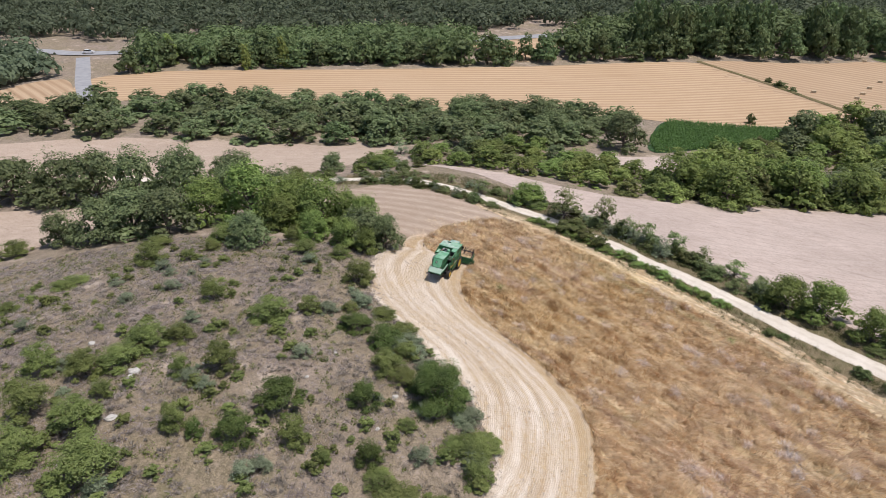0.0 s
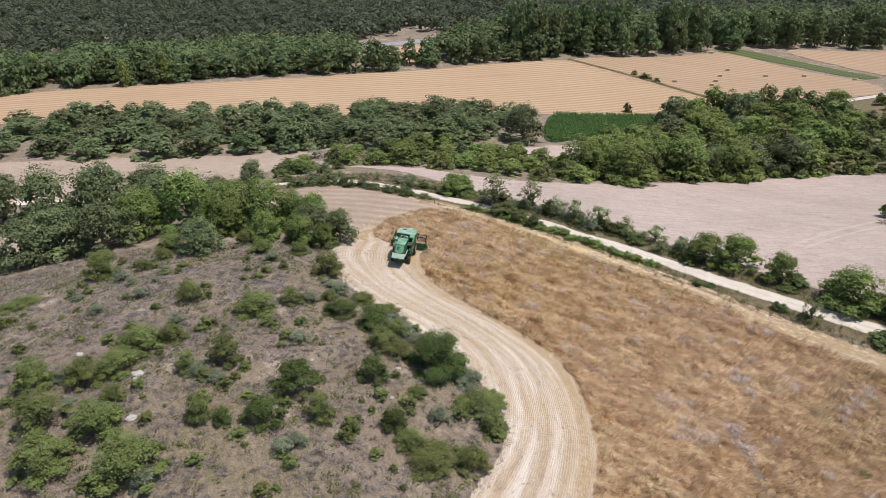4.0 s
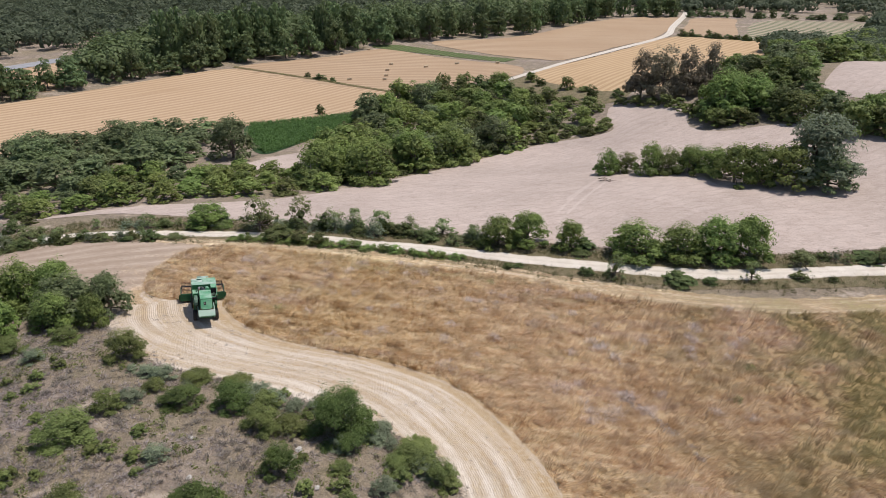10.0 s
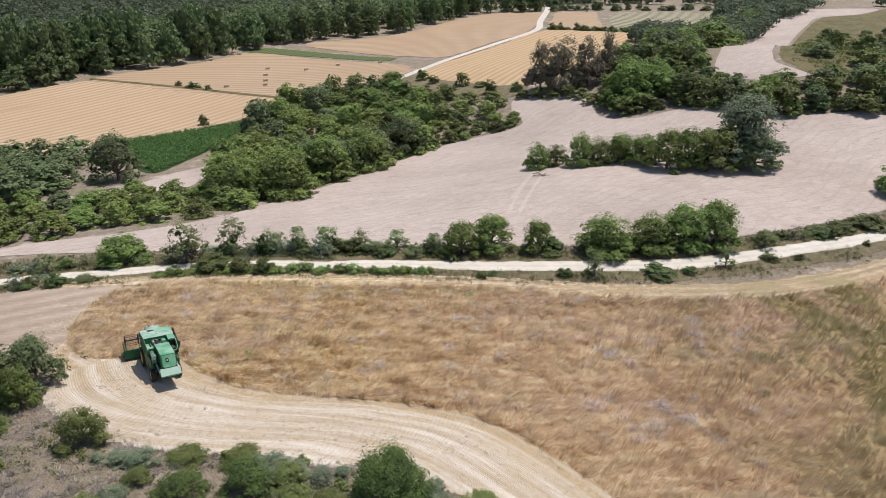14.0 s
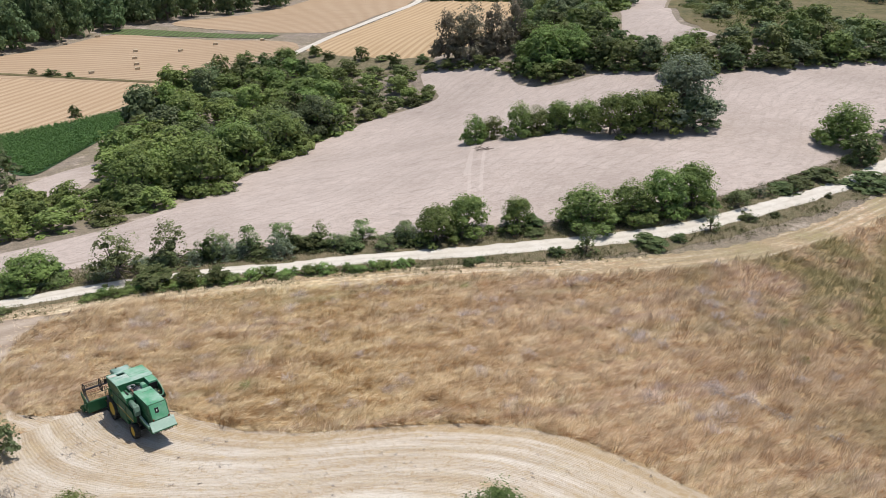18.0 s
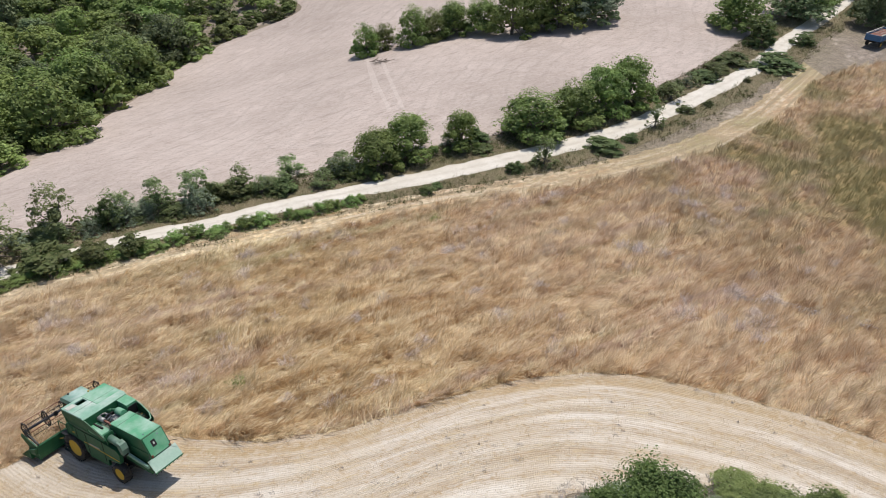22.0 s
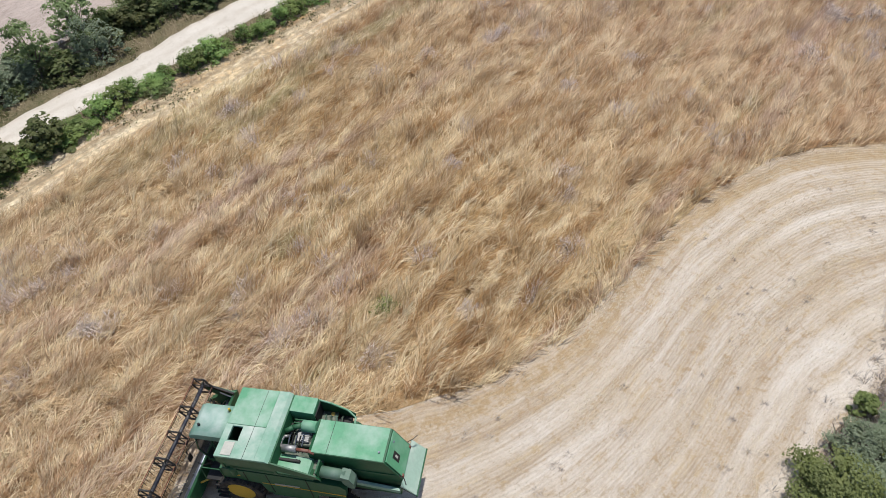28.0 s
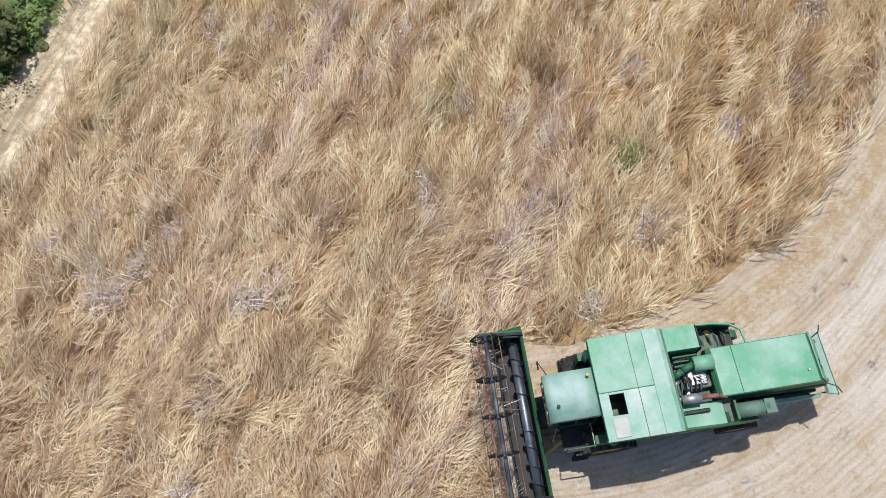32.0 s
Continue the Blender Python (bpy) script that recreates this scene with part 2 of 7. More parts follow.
def lane_field():
    """A mown lane beside the crop: short straw with two narrow pale ruts."""
    m = Nodes("mown_lane")
    uv = m.n("ShaderNodeUVMap").outputs[0]
    fine, clots = m.noise(10, 5, 0.78), m.noise(1.8, 5, 0.75)
    lanes = m.noise(1.0, 3, 0.6, m.scaled(1.2, 0.03, 1, 0, uv))
    c = stalk_colour(m, m.grey(fine, 0.3, 0.7))
    c = m.mix(m.grey(clots, 0.4, 0.58, 0, 0.85), c, (0.38, 0.285, 0.18))
    c = m.mix(m.grey(lanes, 0.48, 0.38, 0, 0.7), c, (0.3, 0.24, 0.15))
    c = m.mix(m.math("MULTIPLY", m.grey(lanes, 0.54, 0.6, 0, 0.85), m.grey(clots, 0.6, 0.42)), c, (0.6, 0.505, 0.38))
    c = m.mix(m.grey(fine, 0.55, 0.7, 0, 0.6), c, (0.25, 0.19, 0.12))
    return m.done(c, 0.95, fine, 0.7, 0.08)


def crop_floor():
    """The litter between the standing stalks, browned to stand for the shade in the gaps."""
    m = Nodes("crop_floor")
    fine = m.noise(6, 6, 0.8, m.scaled(1, 0.3, 1, 30))
    c = stalk_colour(m, m.grey(fine, 0.3, 0.7))
    # dark brown blotches put the shade between stalks into the litter's colour
    c = m.mix(m.grey(m.noise(9, 5, 0.75), 0.36, 0.6, 0.35, 0.9), c, (0.3, 0.2, 0.095))
    return m.done(c, 0.95, fine, 0.8, 0.15)


def gravel():
    m = Nodes("white_gravel")
    mid, fine = m.noise(0.5, 4), m.noise(14, 4, 0.7)
    c = m.mix(m.grey(mid, 0.3, 0.7), (0.6, 0.545, 0.46), (0.72, 0.665, 0.58))
    sep = m.n("ShaderNodeSeparateXYZ")
    m.put(sep.inputs[0], m.n("ShaderNodeUVMap").outputs[0])
    ruts = m.grey(m.math("COSINE", m.math("MULTIPLY", sep.outputs[0], 2 * math.pi / 1.4)), -1, 1)
    c = m.mix(m.math("MULTIPLY", m.grey(ruts, 0.45, 1.0, 0, 0.55), m.grey(m.noise(0.9, 5, 0.7), 0.35, 0.6)), c, (0.5, 0.43, 0.34))
    c = m.mix(m.grey(m.noise(2.2, 5, 0.75), 0.55, 0.68, 0, 0.45), c, (0.47, 0.41, 0.33))
    c = m.mix(m.grey(fine, 0.5, 0.75, 0, 0.5), c, (0.43, 0.37, 0.3))
    return m.done(c, 0.95, fine, 0.4, 0.03)


def asphalt():
    m = Nodes("grey_asphalt")
    c = m.mix(m.grey(m.noise(0.4, 4), 0.3, 0.7), (0.27, 0.275, 0.285), (0.36, 0.365, 0.375))
    return m.done(c, 0.85, m.noise(20, 3), 0.3, 0.01)


def verge():
    """Dry grass and weeds beside the track."""
    m = Nodes("dry_verge")
    mid, fine = m.noise(0.7, 5, 0.65), m.noise(8, 5, 0.7)
    c = m.mix(m.grey(mid, 0.35, 0.65), (0.085, 0.09, 0.035), (0.23, 0.18, 0.11))
    c = m.mix(m.grey(fine, 0.4, 0.7, 0, 0.6), c, (0.3, 0.24, 0.15))
    return m.done(c, 0.95, fine, 0.8, 0.12)


def green_rows(name, a, b, period, turn):
    m = Nodes(name)
    r = m.rows(period, turn, 0.4, 0.1)
    c = m.mix(m.grey(r, 0.3, 0.9), a, b)
    c = m.mix(m.grey(m.noise(1.5, 5, 0.7), 0.45, 0.7, 0, 0.6), c, a)
    return m.done(c, 0.8, m.math("ADD", r, m.noise(3, 4)), 0.8, 0.3)


def foliage(name, dark, mid, light, hue=0.014, grain=0.55):
    """Leaves: tone by tree, by clump and by leaf; a little light passes through."""
    m = Nodes(name)
    info = m.n("ShaderNodeObjectInfo").outputs["Random"]
    isl = m.n("ShaderNodeNewGeometry").outputs["Random Per Island"]
    c = m.mix(m.grey(m.noise(grain, 4, 0.6), 0.32, 0.66), dark, mid)
    c = m.mix(m.grey(isl, 0.3, 1.0, 0, 0.42), c, light)
    hs = m.n("ShaderNodeHueSaturation")
    m.put(hs.inputs["Hue"], m.grey(info, 0, 1, 0.5 - hue, 0.5 + hue))
    m.put(hs.inputs["Value"], m.grey(info, 0, 1, 0.8, 1.22))
    m.put(hs.inputs["Color"], c)
    out = hs.outputs[0]
    m.done(out, 0.6, spec=0.25)
    thin = m.n("ShaderNodeBsdfTranslucent")
    m.put(thin.inputs[0], out)
    mixer = m.n("ShaderNodeMixShader")
    mixer.inputs[0].default_value = 0.3
    m.t.links.new(m.bsdf.outputs[0], mixer.inputs[1])
    m.t.links.new(thin.outputs[0], mixer.inputs[2])
    m.t.links.new(mixer.outputs[0], m.t.nodes["Material Output"].inputs["Surface"])
    return m.mat


def bark(name="grey_bark", a=(0.11, 0.085, 0.065), b=(0.23, 0.19, 0.155)):
    m = Nodes(name)
    n = m.noise(4, 5, 0.7, m.scaled(3, 3, 0.5))
    return m.done(m.mix(n, a, b), 0.9, n, 0.8, 0.03)


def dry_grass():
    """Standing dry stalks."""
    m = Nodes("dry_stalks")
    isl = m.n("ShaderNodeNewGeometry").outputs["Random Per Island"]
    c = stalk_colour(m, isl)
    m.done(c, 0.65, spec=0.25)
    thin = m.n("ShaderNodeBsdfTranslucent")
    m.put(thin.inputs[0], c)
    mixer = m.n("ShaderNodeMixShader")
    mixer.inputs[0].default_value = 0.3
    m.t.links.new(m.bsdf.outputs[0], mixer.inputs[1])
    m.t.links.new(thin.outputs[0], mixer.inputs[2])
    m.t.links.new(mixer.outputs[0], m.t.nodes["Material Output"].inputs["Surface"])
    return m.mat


def straw(name, a, b):
    m = Nodes(name)
    isl = m.n("ShaderNodeNewGeometry").outputs["Random Per Island"]
    return m.done(m.mix(isl, a, b), 0.75, spec=0.25)


def paint(name, col, dusty=0.35, rough=0.42, scale=1.3, dust=(0.5, 0.47, 0.4)):
    """Farm machine paint with dust on what faces up, scratches and grime."""
    m = Nodes(name)
    tex = m.n("ShaderNodeTexCoord").outputs["Object"]
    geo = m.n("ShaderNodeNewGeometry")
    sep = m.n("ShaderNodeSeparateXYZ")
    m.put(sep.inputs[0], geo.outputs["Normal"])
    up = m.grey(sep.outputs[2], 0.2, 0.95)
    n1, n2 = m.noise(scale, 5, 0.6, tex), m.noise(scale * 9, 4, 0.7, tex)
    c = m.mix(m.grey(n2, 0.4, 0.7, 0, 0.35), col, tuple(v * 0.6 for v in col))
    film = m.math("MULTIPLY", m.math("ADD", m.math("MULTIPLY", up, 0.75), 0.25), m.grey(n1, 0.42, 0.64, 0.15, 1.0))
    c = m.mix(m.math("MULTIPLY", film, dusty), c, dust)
    return m.done(c, m.grey(n1, 0.3, 0.7, rough, min(rough + 0.3, 1)), n2, 0.08, 0.01, spec=0.35)


def metal(name, col, rough=0.35):
    m = Nodes(name)
    n = m.noise(6, 5, 0.7, m.n("ShaderNodeTexCoord").outputs["Object"])
    return m.done(m.mix(n, tuple(v * 0.55 for v in col), col), m.grey(n, 0.3, 0.7, rough, rough + 0.3), metal=0.85)


def rubber():
    m = Nodes("tyre_rubber")
    n = m.noise(5, 5, 0.7)
    return m.done(m.mix(m.grey(n, 0.35, 0.75), (0.018, 0.018, 0.02), (0.11, 0.095, 0.075)), 0.85, n, 0.3, 0.02)


def glass_dark():
    m = Nodes("tinted_glass")
    m.done((0.012, 0.016, 0.018), 0.07, spec=0.6)
    return m.mat


def slope_grass():
    m = Nodes("slope_grass")
    a, b, d = m.noise(0.09, 5), m.noise(0.5, 5, 0.7), m.noise(3, 5, 0.75)
    c = m.mix(m.grey(b, 0.38, 0.62), (0.09, 0.085, 0.035), (0.21, 0.175, 0.08))
    c = m.mix(m.grey(a, 0.45, 0.62, 0, 0.75), c, (0.23, 0.175, 0.095))
    c = m.mix(m.grey(d, 0.48, 0.62, 0, 0.7), c, (0.06, 0.068, 0.025))
    return m.done(c, 0.95, d, 0.8, 0.2)


MAT = {
    "scrub": scrub_soil(),
    "pale": field_soil("pale_disked_soil", (0.49, 0.4, 0.345), (0.29, 0.235, 0.195), (0.585, 0.49, 0.43)),
    "tan": field_soil("tan_bare_soil", (0.45, 0.355, 0.28), (0.31, 0.245, 0.18), (0.52, 0.42, 0.34)),
    "rolled": field_soil("rolled_pale_soil", (0.535, 0.445, 0.388), (0.38, 0.315, 0.265), (0.61, 0.525, 0.465)),
    "tilled": field_soil("brown_tilled_soil", (0.45, 0.355, 0.275), (0.3, 0.225, 0.165), (0.54, 0.445, 0.355), (3.2, 62, 0.6)),
    "gold_one": stubble("gold_stubble_one", 30, (0.43, 0.295, 0.175), (0.55, 0.415, 0.275), (0.33, 0.21, 0.125), 3.0),
    "gold_two": stubble("gold_stubble_two", 88, (0.4, 0.275, 0.17), (0.5, 0.375, 0.25), (0.28, 0.19, 0.115)),
    "gold_three": stubble("gold_stubble_three", 32, (0.46, 0.31, 0.17), (0.57, 0.42, 0.255), (0.35, 0.23, 0.12)),
    "cut": cut_field("fresh_stubble"),
    "lane": lane_field(),
    "floor": crop_floor(),
    "gravel": gravel(),
    "asphalt": asphalt(),
    "verge": verge(),
    "maize": green_rows("green_maize", (0.025, 0.06, 0.018), (0.05, 0.115, 0.032), 1.6, 35),
    "meadow": green_rows("green_meadow", (0.1, 0.115, 0.045), (0.12, 0.18, 0.055), 2.5, 20),
    "slope": slope_grass(),
    "vines": green_rows("vine_rows", (0.42, 0.34, 0.25), (0.08, 0.13, 0.04), 5.0, -35),
    "oak": foliage("oak_leaves", (0.085, 0.12, 0.053), (0.21, 0.265, 0.115), (0.34, 0.38, 0.2)),
    "broad": foliage("broad_leaves", (0.092, 0.142, 0.037), (0.228, 0.312, 0.082), (0.42, 0.5, 0.168)),
    "far_oak": foliage("far_oak_leaves", (0.07, 0.098, 0.058), (0.143, 0.187, 0.106), (0.205, 0.25, 0.153), 0.014, 0.16),
    "shrub": foliage("shrub_leaves", (0.088, 0.116, 0.034), (0.212, 0.256, 0.077), (0.38, 0.42, 0.165), 0.014),
    "heath": foliage("heath_twigs", (0.37, 0.325, 0.295), (0.55, 0.495, 0.45), (0.7, 0.635, 0.58), 0.02, 0.3),
    "greyheath": foliage("grey_heath_twigs", (0.23, 0.21, 0.175), (0.37, 0.34, 0.285), (0.48, 0.44, 0.38), 0.03, 0.5),
    "pine": foliage("pine_needles", (0.16, 0.14, 0.095), (0.29, 0.245, 0.17), (0.42, 0.36, 0.25)),
    "far_green": foliage("far_green_leaves", (0.082, 0.124, 0.052), (0.175, 0.24, 0.097), (0.25, 0.31, 0.14), 0.014, 0.2),
    "weeds": foliage("weed_leaves", (0.072, 0.102, 0.030), (0.137, 0.173, 0.059), (0.275, 0.281, 0.123), 0.03),
    "drygrass": straw("dry_grass_blades", (0.48, 0.4, 0.26), (0.23, 0.185, 0.11)),
    "bark": bark(),
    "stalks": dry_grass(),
    "chaff_bits": straw("chaff_bits", (0.8, 0.73, 0.58), (0.6, 0.52, 0.39)),
    "straw": straw("straw_litter", (0.7, 0.6, 0.43), (0.42, 0.32, 0.2)),
    "thistle": straw("thistle_heads", (0.68, 0.59, 0.54), (0.9, 0.81, 0.75)),
    "bushleaf": foliage("oak_bush_leaves", (0.05, 0.08, 0.022), (0.125, 0.182, 0.048), (0.25, 0.31, 0.1)),
    "bramble": foliage("bramble_leaves", (0.11, 0.17, 0.045), (0.25, 0.345, 0.095), (0.4, 0.48, 0.17), 0.02),
    "lime": foliage("lime_leaves", (0.125, 0.168, 0.045), (0.285, 0.36, 0.096), (0.49, 0.56, 0.205), 0.012),
    "aspen": foliage("aspen_leaves", (0.13, 0.168, 0.06), (0.25, 0.305, 0.125), (0.38, 0.43, 0.21), 0.02),
    "greyleaf": foliage("grey_leaves", (0.14, 0.18, 0.105), (0.255, 0.305, 0.19), (0.4, 0.44, 0.3), 0.01),
    "maize_leaf": foliage("maize_leaves", (0.075, 0.18, 0.045), (0.15, 0.3, 0.08), (0.27, 0.44, 0.15), 0.01),
}


# ---- the lie of the land ----
from mathutils import geometry

BASE = -11.46
HILLS = [  # x, y, spread, height
    (0, -35, 30, 8.18), (35, -30, 30, 0.73), (-30, -30, 35, 2.71), (0, 5, 25, 1.27), (35, 10, 25, -0.15),
    (70, 10, 30, 0.32), (-30, 20, 30, 3.91), (20, 45, 30, 1.37), (60, 55, 35, 7.3), (-20, 70, 40, 3.29),
    (100, 60, 35, -1.3), (140, 125, 45, 12.55), (150, 20, 45, 5.98), (40, 110, 45, -6.31), (90, 170, 60, 9.89),
    (-80, 60, 60, -0.13), (-60, 140, 70, -3.98), (40, -75, 40, 9.36), (30, 230, 80, -4.98),
]


def land(x, y):
    """Height of the ground at x, y (numbers or arrays)."""
    z = BASE + 0.0 * x
    for a, b, s, h in HILLS:
        z = z + h * np.exp(-((x - a) ** 2 + (y - b) ** 2) / (2.0 * s * s))
    return z


def at(x, y):
    return float(land(float(x), float(y)))


def mesh_object(name, verts, faces, mat, parent=None, smooth=False):
    me = bpy.data.meshes.new(name)
    me.from_pydata(verts if isinstance(verts, list) else verts.tolist(), [], faces if isinstance(faces, list) else faces.tolist())
    me.materials.append(mat)
    if smooth:
        me.polygons.foreach_set("use_smooth", np.ones(len(me.polygons), bool))
    me.update()
    ob = new(name, me)
    if parent:
        ob.parent = parent
    return ob


def soup(name, verts, size, mat):
    """One mesh of loose faces: verts is n x size x 3."""
    n = len(verts)
    me = bpy.data.meshes.new(name)
    me.vertices.add(n * size)
    me.vertices.foreach_set("co", np.ascontiguousarray(verts, np.float32).ravel())
    me.loops.add(n * size)
    me.loops.foreach_set("vertex_index", np.arange(n * size, dtype=np.int32))
    me.polygons.add(n)
    me.polygons.foreach_set("loop_start", np.arange(0, n * size, size, dtype=np.int32))
    me.materials.append(mat)
    me.update(calc_edges=True)
    return new(name, me)


def steps(*runs):
    out = []
    for a, b, d in runs:
        out += list(np.arange(a, b, d))
    return np.array(out + [runs[-1][1]], float)


gx = steps((-2600, -700, 190), (-700, -230, 30), (-230, -70, 6), (-70, 130, 2.5), (130, 240, 6), (240, 700, 30), (700, 2600, 190))
gy = steps((-1600, -300, 130), (-300, -80, 20), (-80, 130, 2.5), (130, 430, 7), (430, 900, 30), (900, 3200, 190))
GX, GY = np.meshgrid(gx, gy)
nxg, nyg = len(gx), len(gy)
gv = np.stack([GX, GY, land(GX, GY)], -1).reshape(-1, 3)
ii = (np.arange(nyg - 1)[:, None] * nxg + np.arange(nxg - 1)[None]).ravel()
gf = np.stack([ii, ii + 1, ii + 1 + nxg, ii + nxg], -1)
tagged(mesh_object("ground", gv, gf, MAT["scrub"], smooth=True), "dry stony ground with scrub soil reaching the horizon", "ground", kind="structure")


def curve_points(pts, gap=2.0, closed=True):
    """A smooth line through the given corners, with points about gap apart."""
    p = [Vector((a, b, 0)) for a, b in pts]
    n, out = len(p), []
    for i in range(n if closed else n - 1):
        p0, p1, p2, p3 = (p[(i + k) % n] if closed else p[min(max(i + k, 0), n - 1)] for k in (-1, 0, 1, 2))
        m = max(1, int((p2 - p1).length / gap))
        for k in range(m):
            t = k / m
            q = 0.5 * (2 * p1 + (p2 - p0) * t + (2 * p0 - 5 * p1 + 4 * p2 - p3) * t * t + (3 * p1 - p0 - 3 * p2 + p3) * t ** 3)
            out.append((q.x, q.y))
    if not closed:
        out.append(pts[-1])
    return out


def inside(poly, x, y):
    px, py = np.array([p[0] for p in poly]), np.array([p[1] for p in poly])
    qx, qy = np.roll(px, -1), np.roll(py, -1)
    hit = np.zeros(np.shape(x), bool)
    for a, b, c, d in zip(px, py, qx, qy):
        if b != d:
            hit ^= ((b > y) != (d > y)) & (x < (c - a) * (y - b) / (d - b) + a)
    return hit


def sheet(name, pts, cell, lift, mat, label, category="field", gap=2.0, rag=0.3):
    """A field: a sheet that follows the land, with a ragged edge."""
    edge = curve_points(pts, gap)
    edge = [(x + rag * noise.noise((x * 0.6, y * 0.6, 3.0)), y + rag * noise.noise((x * 0.6, y * 0.6, 9.0))) for x, y in edge]
    xs, ys = [p[0] for p in edge], [p[1] for p in edge]
    X, Y = np.meshgrid(np.arange(min(xs), max(xs), cell), np.arange(min(ys), max(ys), cell))
    ok = inside(edge, X, Y)
    pts2 = [Vector(p) for p in edge] + [Vector((a, b)) for a, b in zip(X[ok], Y[ok])]
    got = geometry.delaunay_2d_cdt(pts2, [], [list(range(len(edge)))], 1, 1e-4)
    v = np.array([(p.x, p.y) for p in got[0]])
    v = np.c_[v, land(v[:, 0], v[:, 1]) + lift]
    tagged(mesh_object(name, v, [list(f) for f in got[2]], mat, smooth=True), label, category, kind="structure")
    return edge


def strip(name, left, right, across, lift, mat, label, category, crown=0.0, gap=1.0, rag=0.0, tuck=(0, 0)):
    """A band between two lines, with the way along and across as its UV in metres; rag frays its edges, tuck runs them on under the neighbouring sheet."""
    a, b = curve_points(left, gap, False), curve_points(right, gap, False)
    n = max(len(a), len(b))
    pick = lambda q: np.stack([np.interp(np.linspace(0, 1, n), np.linspace(0, 1, len(q)), [p[i] for p in q]) for i in (0, 1)], -1)
    A, B = pick(a), pick(b)
    way = (B - A) / np.linalg.norm(B - A, axis=1)[:, None]
    A, B = A - way * tuck[0], B + way * tuck[1]
    tatter = lambda p, z: np.array([noise.noise((x * 0.8, y * 0.8, z)) + 0.7 * noise.noise((x * 2.3, y * 2.3, z)) for x, y in p])
    fray = (np.stack([tatter(A, 2.0), tatter(A, 8.0)], -1), np.stack([tatter(B, 2.0), tatter(B, 8.0)], -1))
    along = np.r_[0, np.cumsum(np.linalg.norm(np.diff((A + B) / 2, axis=0), axis=1))]
    v, uv = [], []
    for k in range(across + 1):
        s = k / across
        p = A + (B - A) * s + rag * (fray[0] * max(0, 1 - 2 * s) ** 4 + fray[1] * max(0, 2 * s - 1) ** 4)
        z = land(p[:, 0], p[:, 1]) + lift + crown * (1 - (2 * s - 1) ** 2)
        v.append(np.c_[p, z])
        uv.append(np.c_[np.linalg.norm(B - A, axis=1) * s, along])
    v, uv = np.stack(v, 1).reshape(-1, 3), np.stack(uv, 1).reshape(-1, 2)
    i = (np.arange(n - 1)[:, None] * (across + 1) + np.arange(across)[None]).ravel()
    f = np.stack([i, i + 1, i + across + 2, i + across + 1], -1)
    ob = tagged(mesh_object(name, v, f, mat, smooth=True), label, category, kind="structure")
    layer = ob.data.uv_layers.new(name="UVMap")
    layer.data.foreach_set("uv", uv[f.ravel()].astype(np.float32).ravel())
    return ob


def ribbon(name, line, width, lift, mat, label, category, across=4, crown=0.04, gap=1.0, wob=0.0, rag=0.0):
    mid = curve_points(line, gap, False)
    L, R = [], []
    for i, (x, y) in enumerate(mid):
        x0, y0 = mid[max(i - 1, 0)]
        x1, y1 = mid[min(i + 1, len(mid) - 1)]
        d = math.hypot(x1 - x0, y1 - y0)
        nx, ny = -(y1 - y0) / d, (x1 - x0) / d
        w1 = width / 2 * (1 + wob * noise.noise((x * 0.5, y * 0.5, 1.0)))
        w2 = width / 2 * (1 + wob * noise.noise((x * 0.5, y * 0.5, 7.0)))
        L.append((x + nx * w1, y + ny * w1))
        R.append((x - nx * w2, y - ny * w2))
    return strip(name, L, R, across, lift, mat, label, category, crown, gap, rag)


# ---- fields, roads ----
ROAD = [(-92, -12), (-70, 3), (-58, 13), (-50, 19.5), (-43, 26), (-37, 29.5), (-27, 31), (-17, 31.4), (-8, 32.6), (5, 33.4), (11, 32.6),
        (19, 32.6), (28, 31.6), (36, 30.6), (45, 29.8), (52, 29.3), (60, 29.4), (67, 30.4), (76, 32.4), (92, 36.6), (104, 41.2), (112, 44),
        (128, 49), (150, 57), (180, 66)]
CUT_EDGE = [(-0.5, 8.9), (0.9, 6.2), (2.5, 4.1), (5.8, 1.4), (10.9, -0.6), (15.4, -0.9), (21.3, -1.0), (28, -2.7), (32, -5.6), (36.3, -10.6),
            (38.6, -14.4), (41, -21), (43, -30), (45, -48), (47, -84)]
HILL_EDGE = [(-9.5, 3.5), (-7.5, -2.5), (-1, -7.8), (5, -10.1), (12, -10.6), (17, -11.3), (20.5, -11.2), (24.3, -13.0), (28.5, -15), (31.4, -18.5),
             (33, -24), (34, -32), (35, -48), (36, -84)]
CROP = [(-0.5, 8.9), (0.9, 6.2), (2.5, 4.1), (5.8, 1.4), (10.9, -0.6), (15.4, -0.9), (21.3, -1.0), (28, -2.7), (32, -5.6), (36.3, -10.6),
        (38.6, -14.4), (41, -21), (43, -30), (45, -48), (47, -84), (100, -84), (112, -20), (116, 10), (113, 28), (98, 29.5), (84.9, 24.4), (72, 21.6), (62.7, 20.6), (50, 21.2),
        (38.3, 23.4), (26.8, 25.2), (14, 26.0), (5.9, 26.8), (-3, 27.0), (-11.5, 25.0), (-13.2, 18), (-11.8, 11), (-9, 7.2), (-5.6, 6.0), (-3.0, 7.6)]
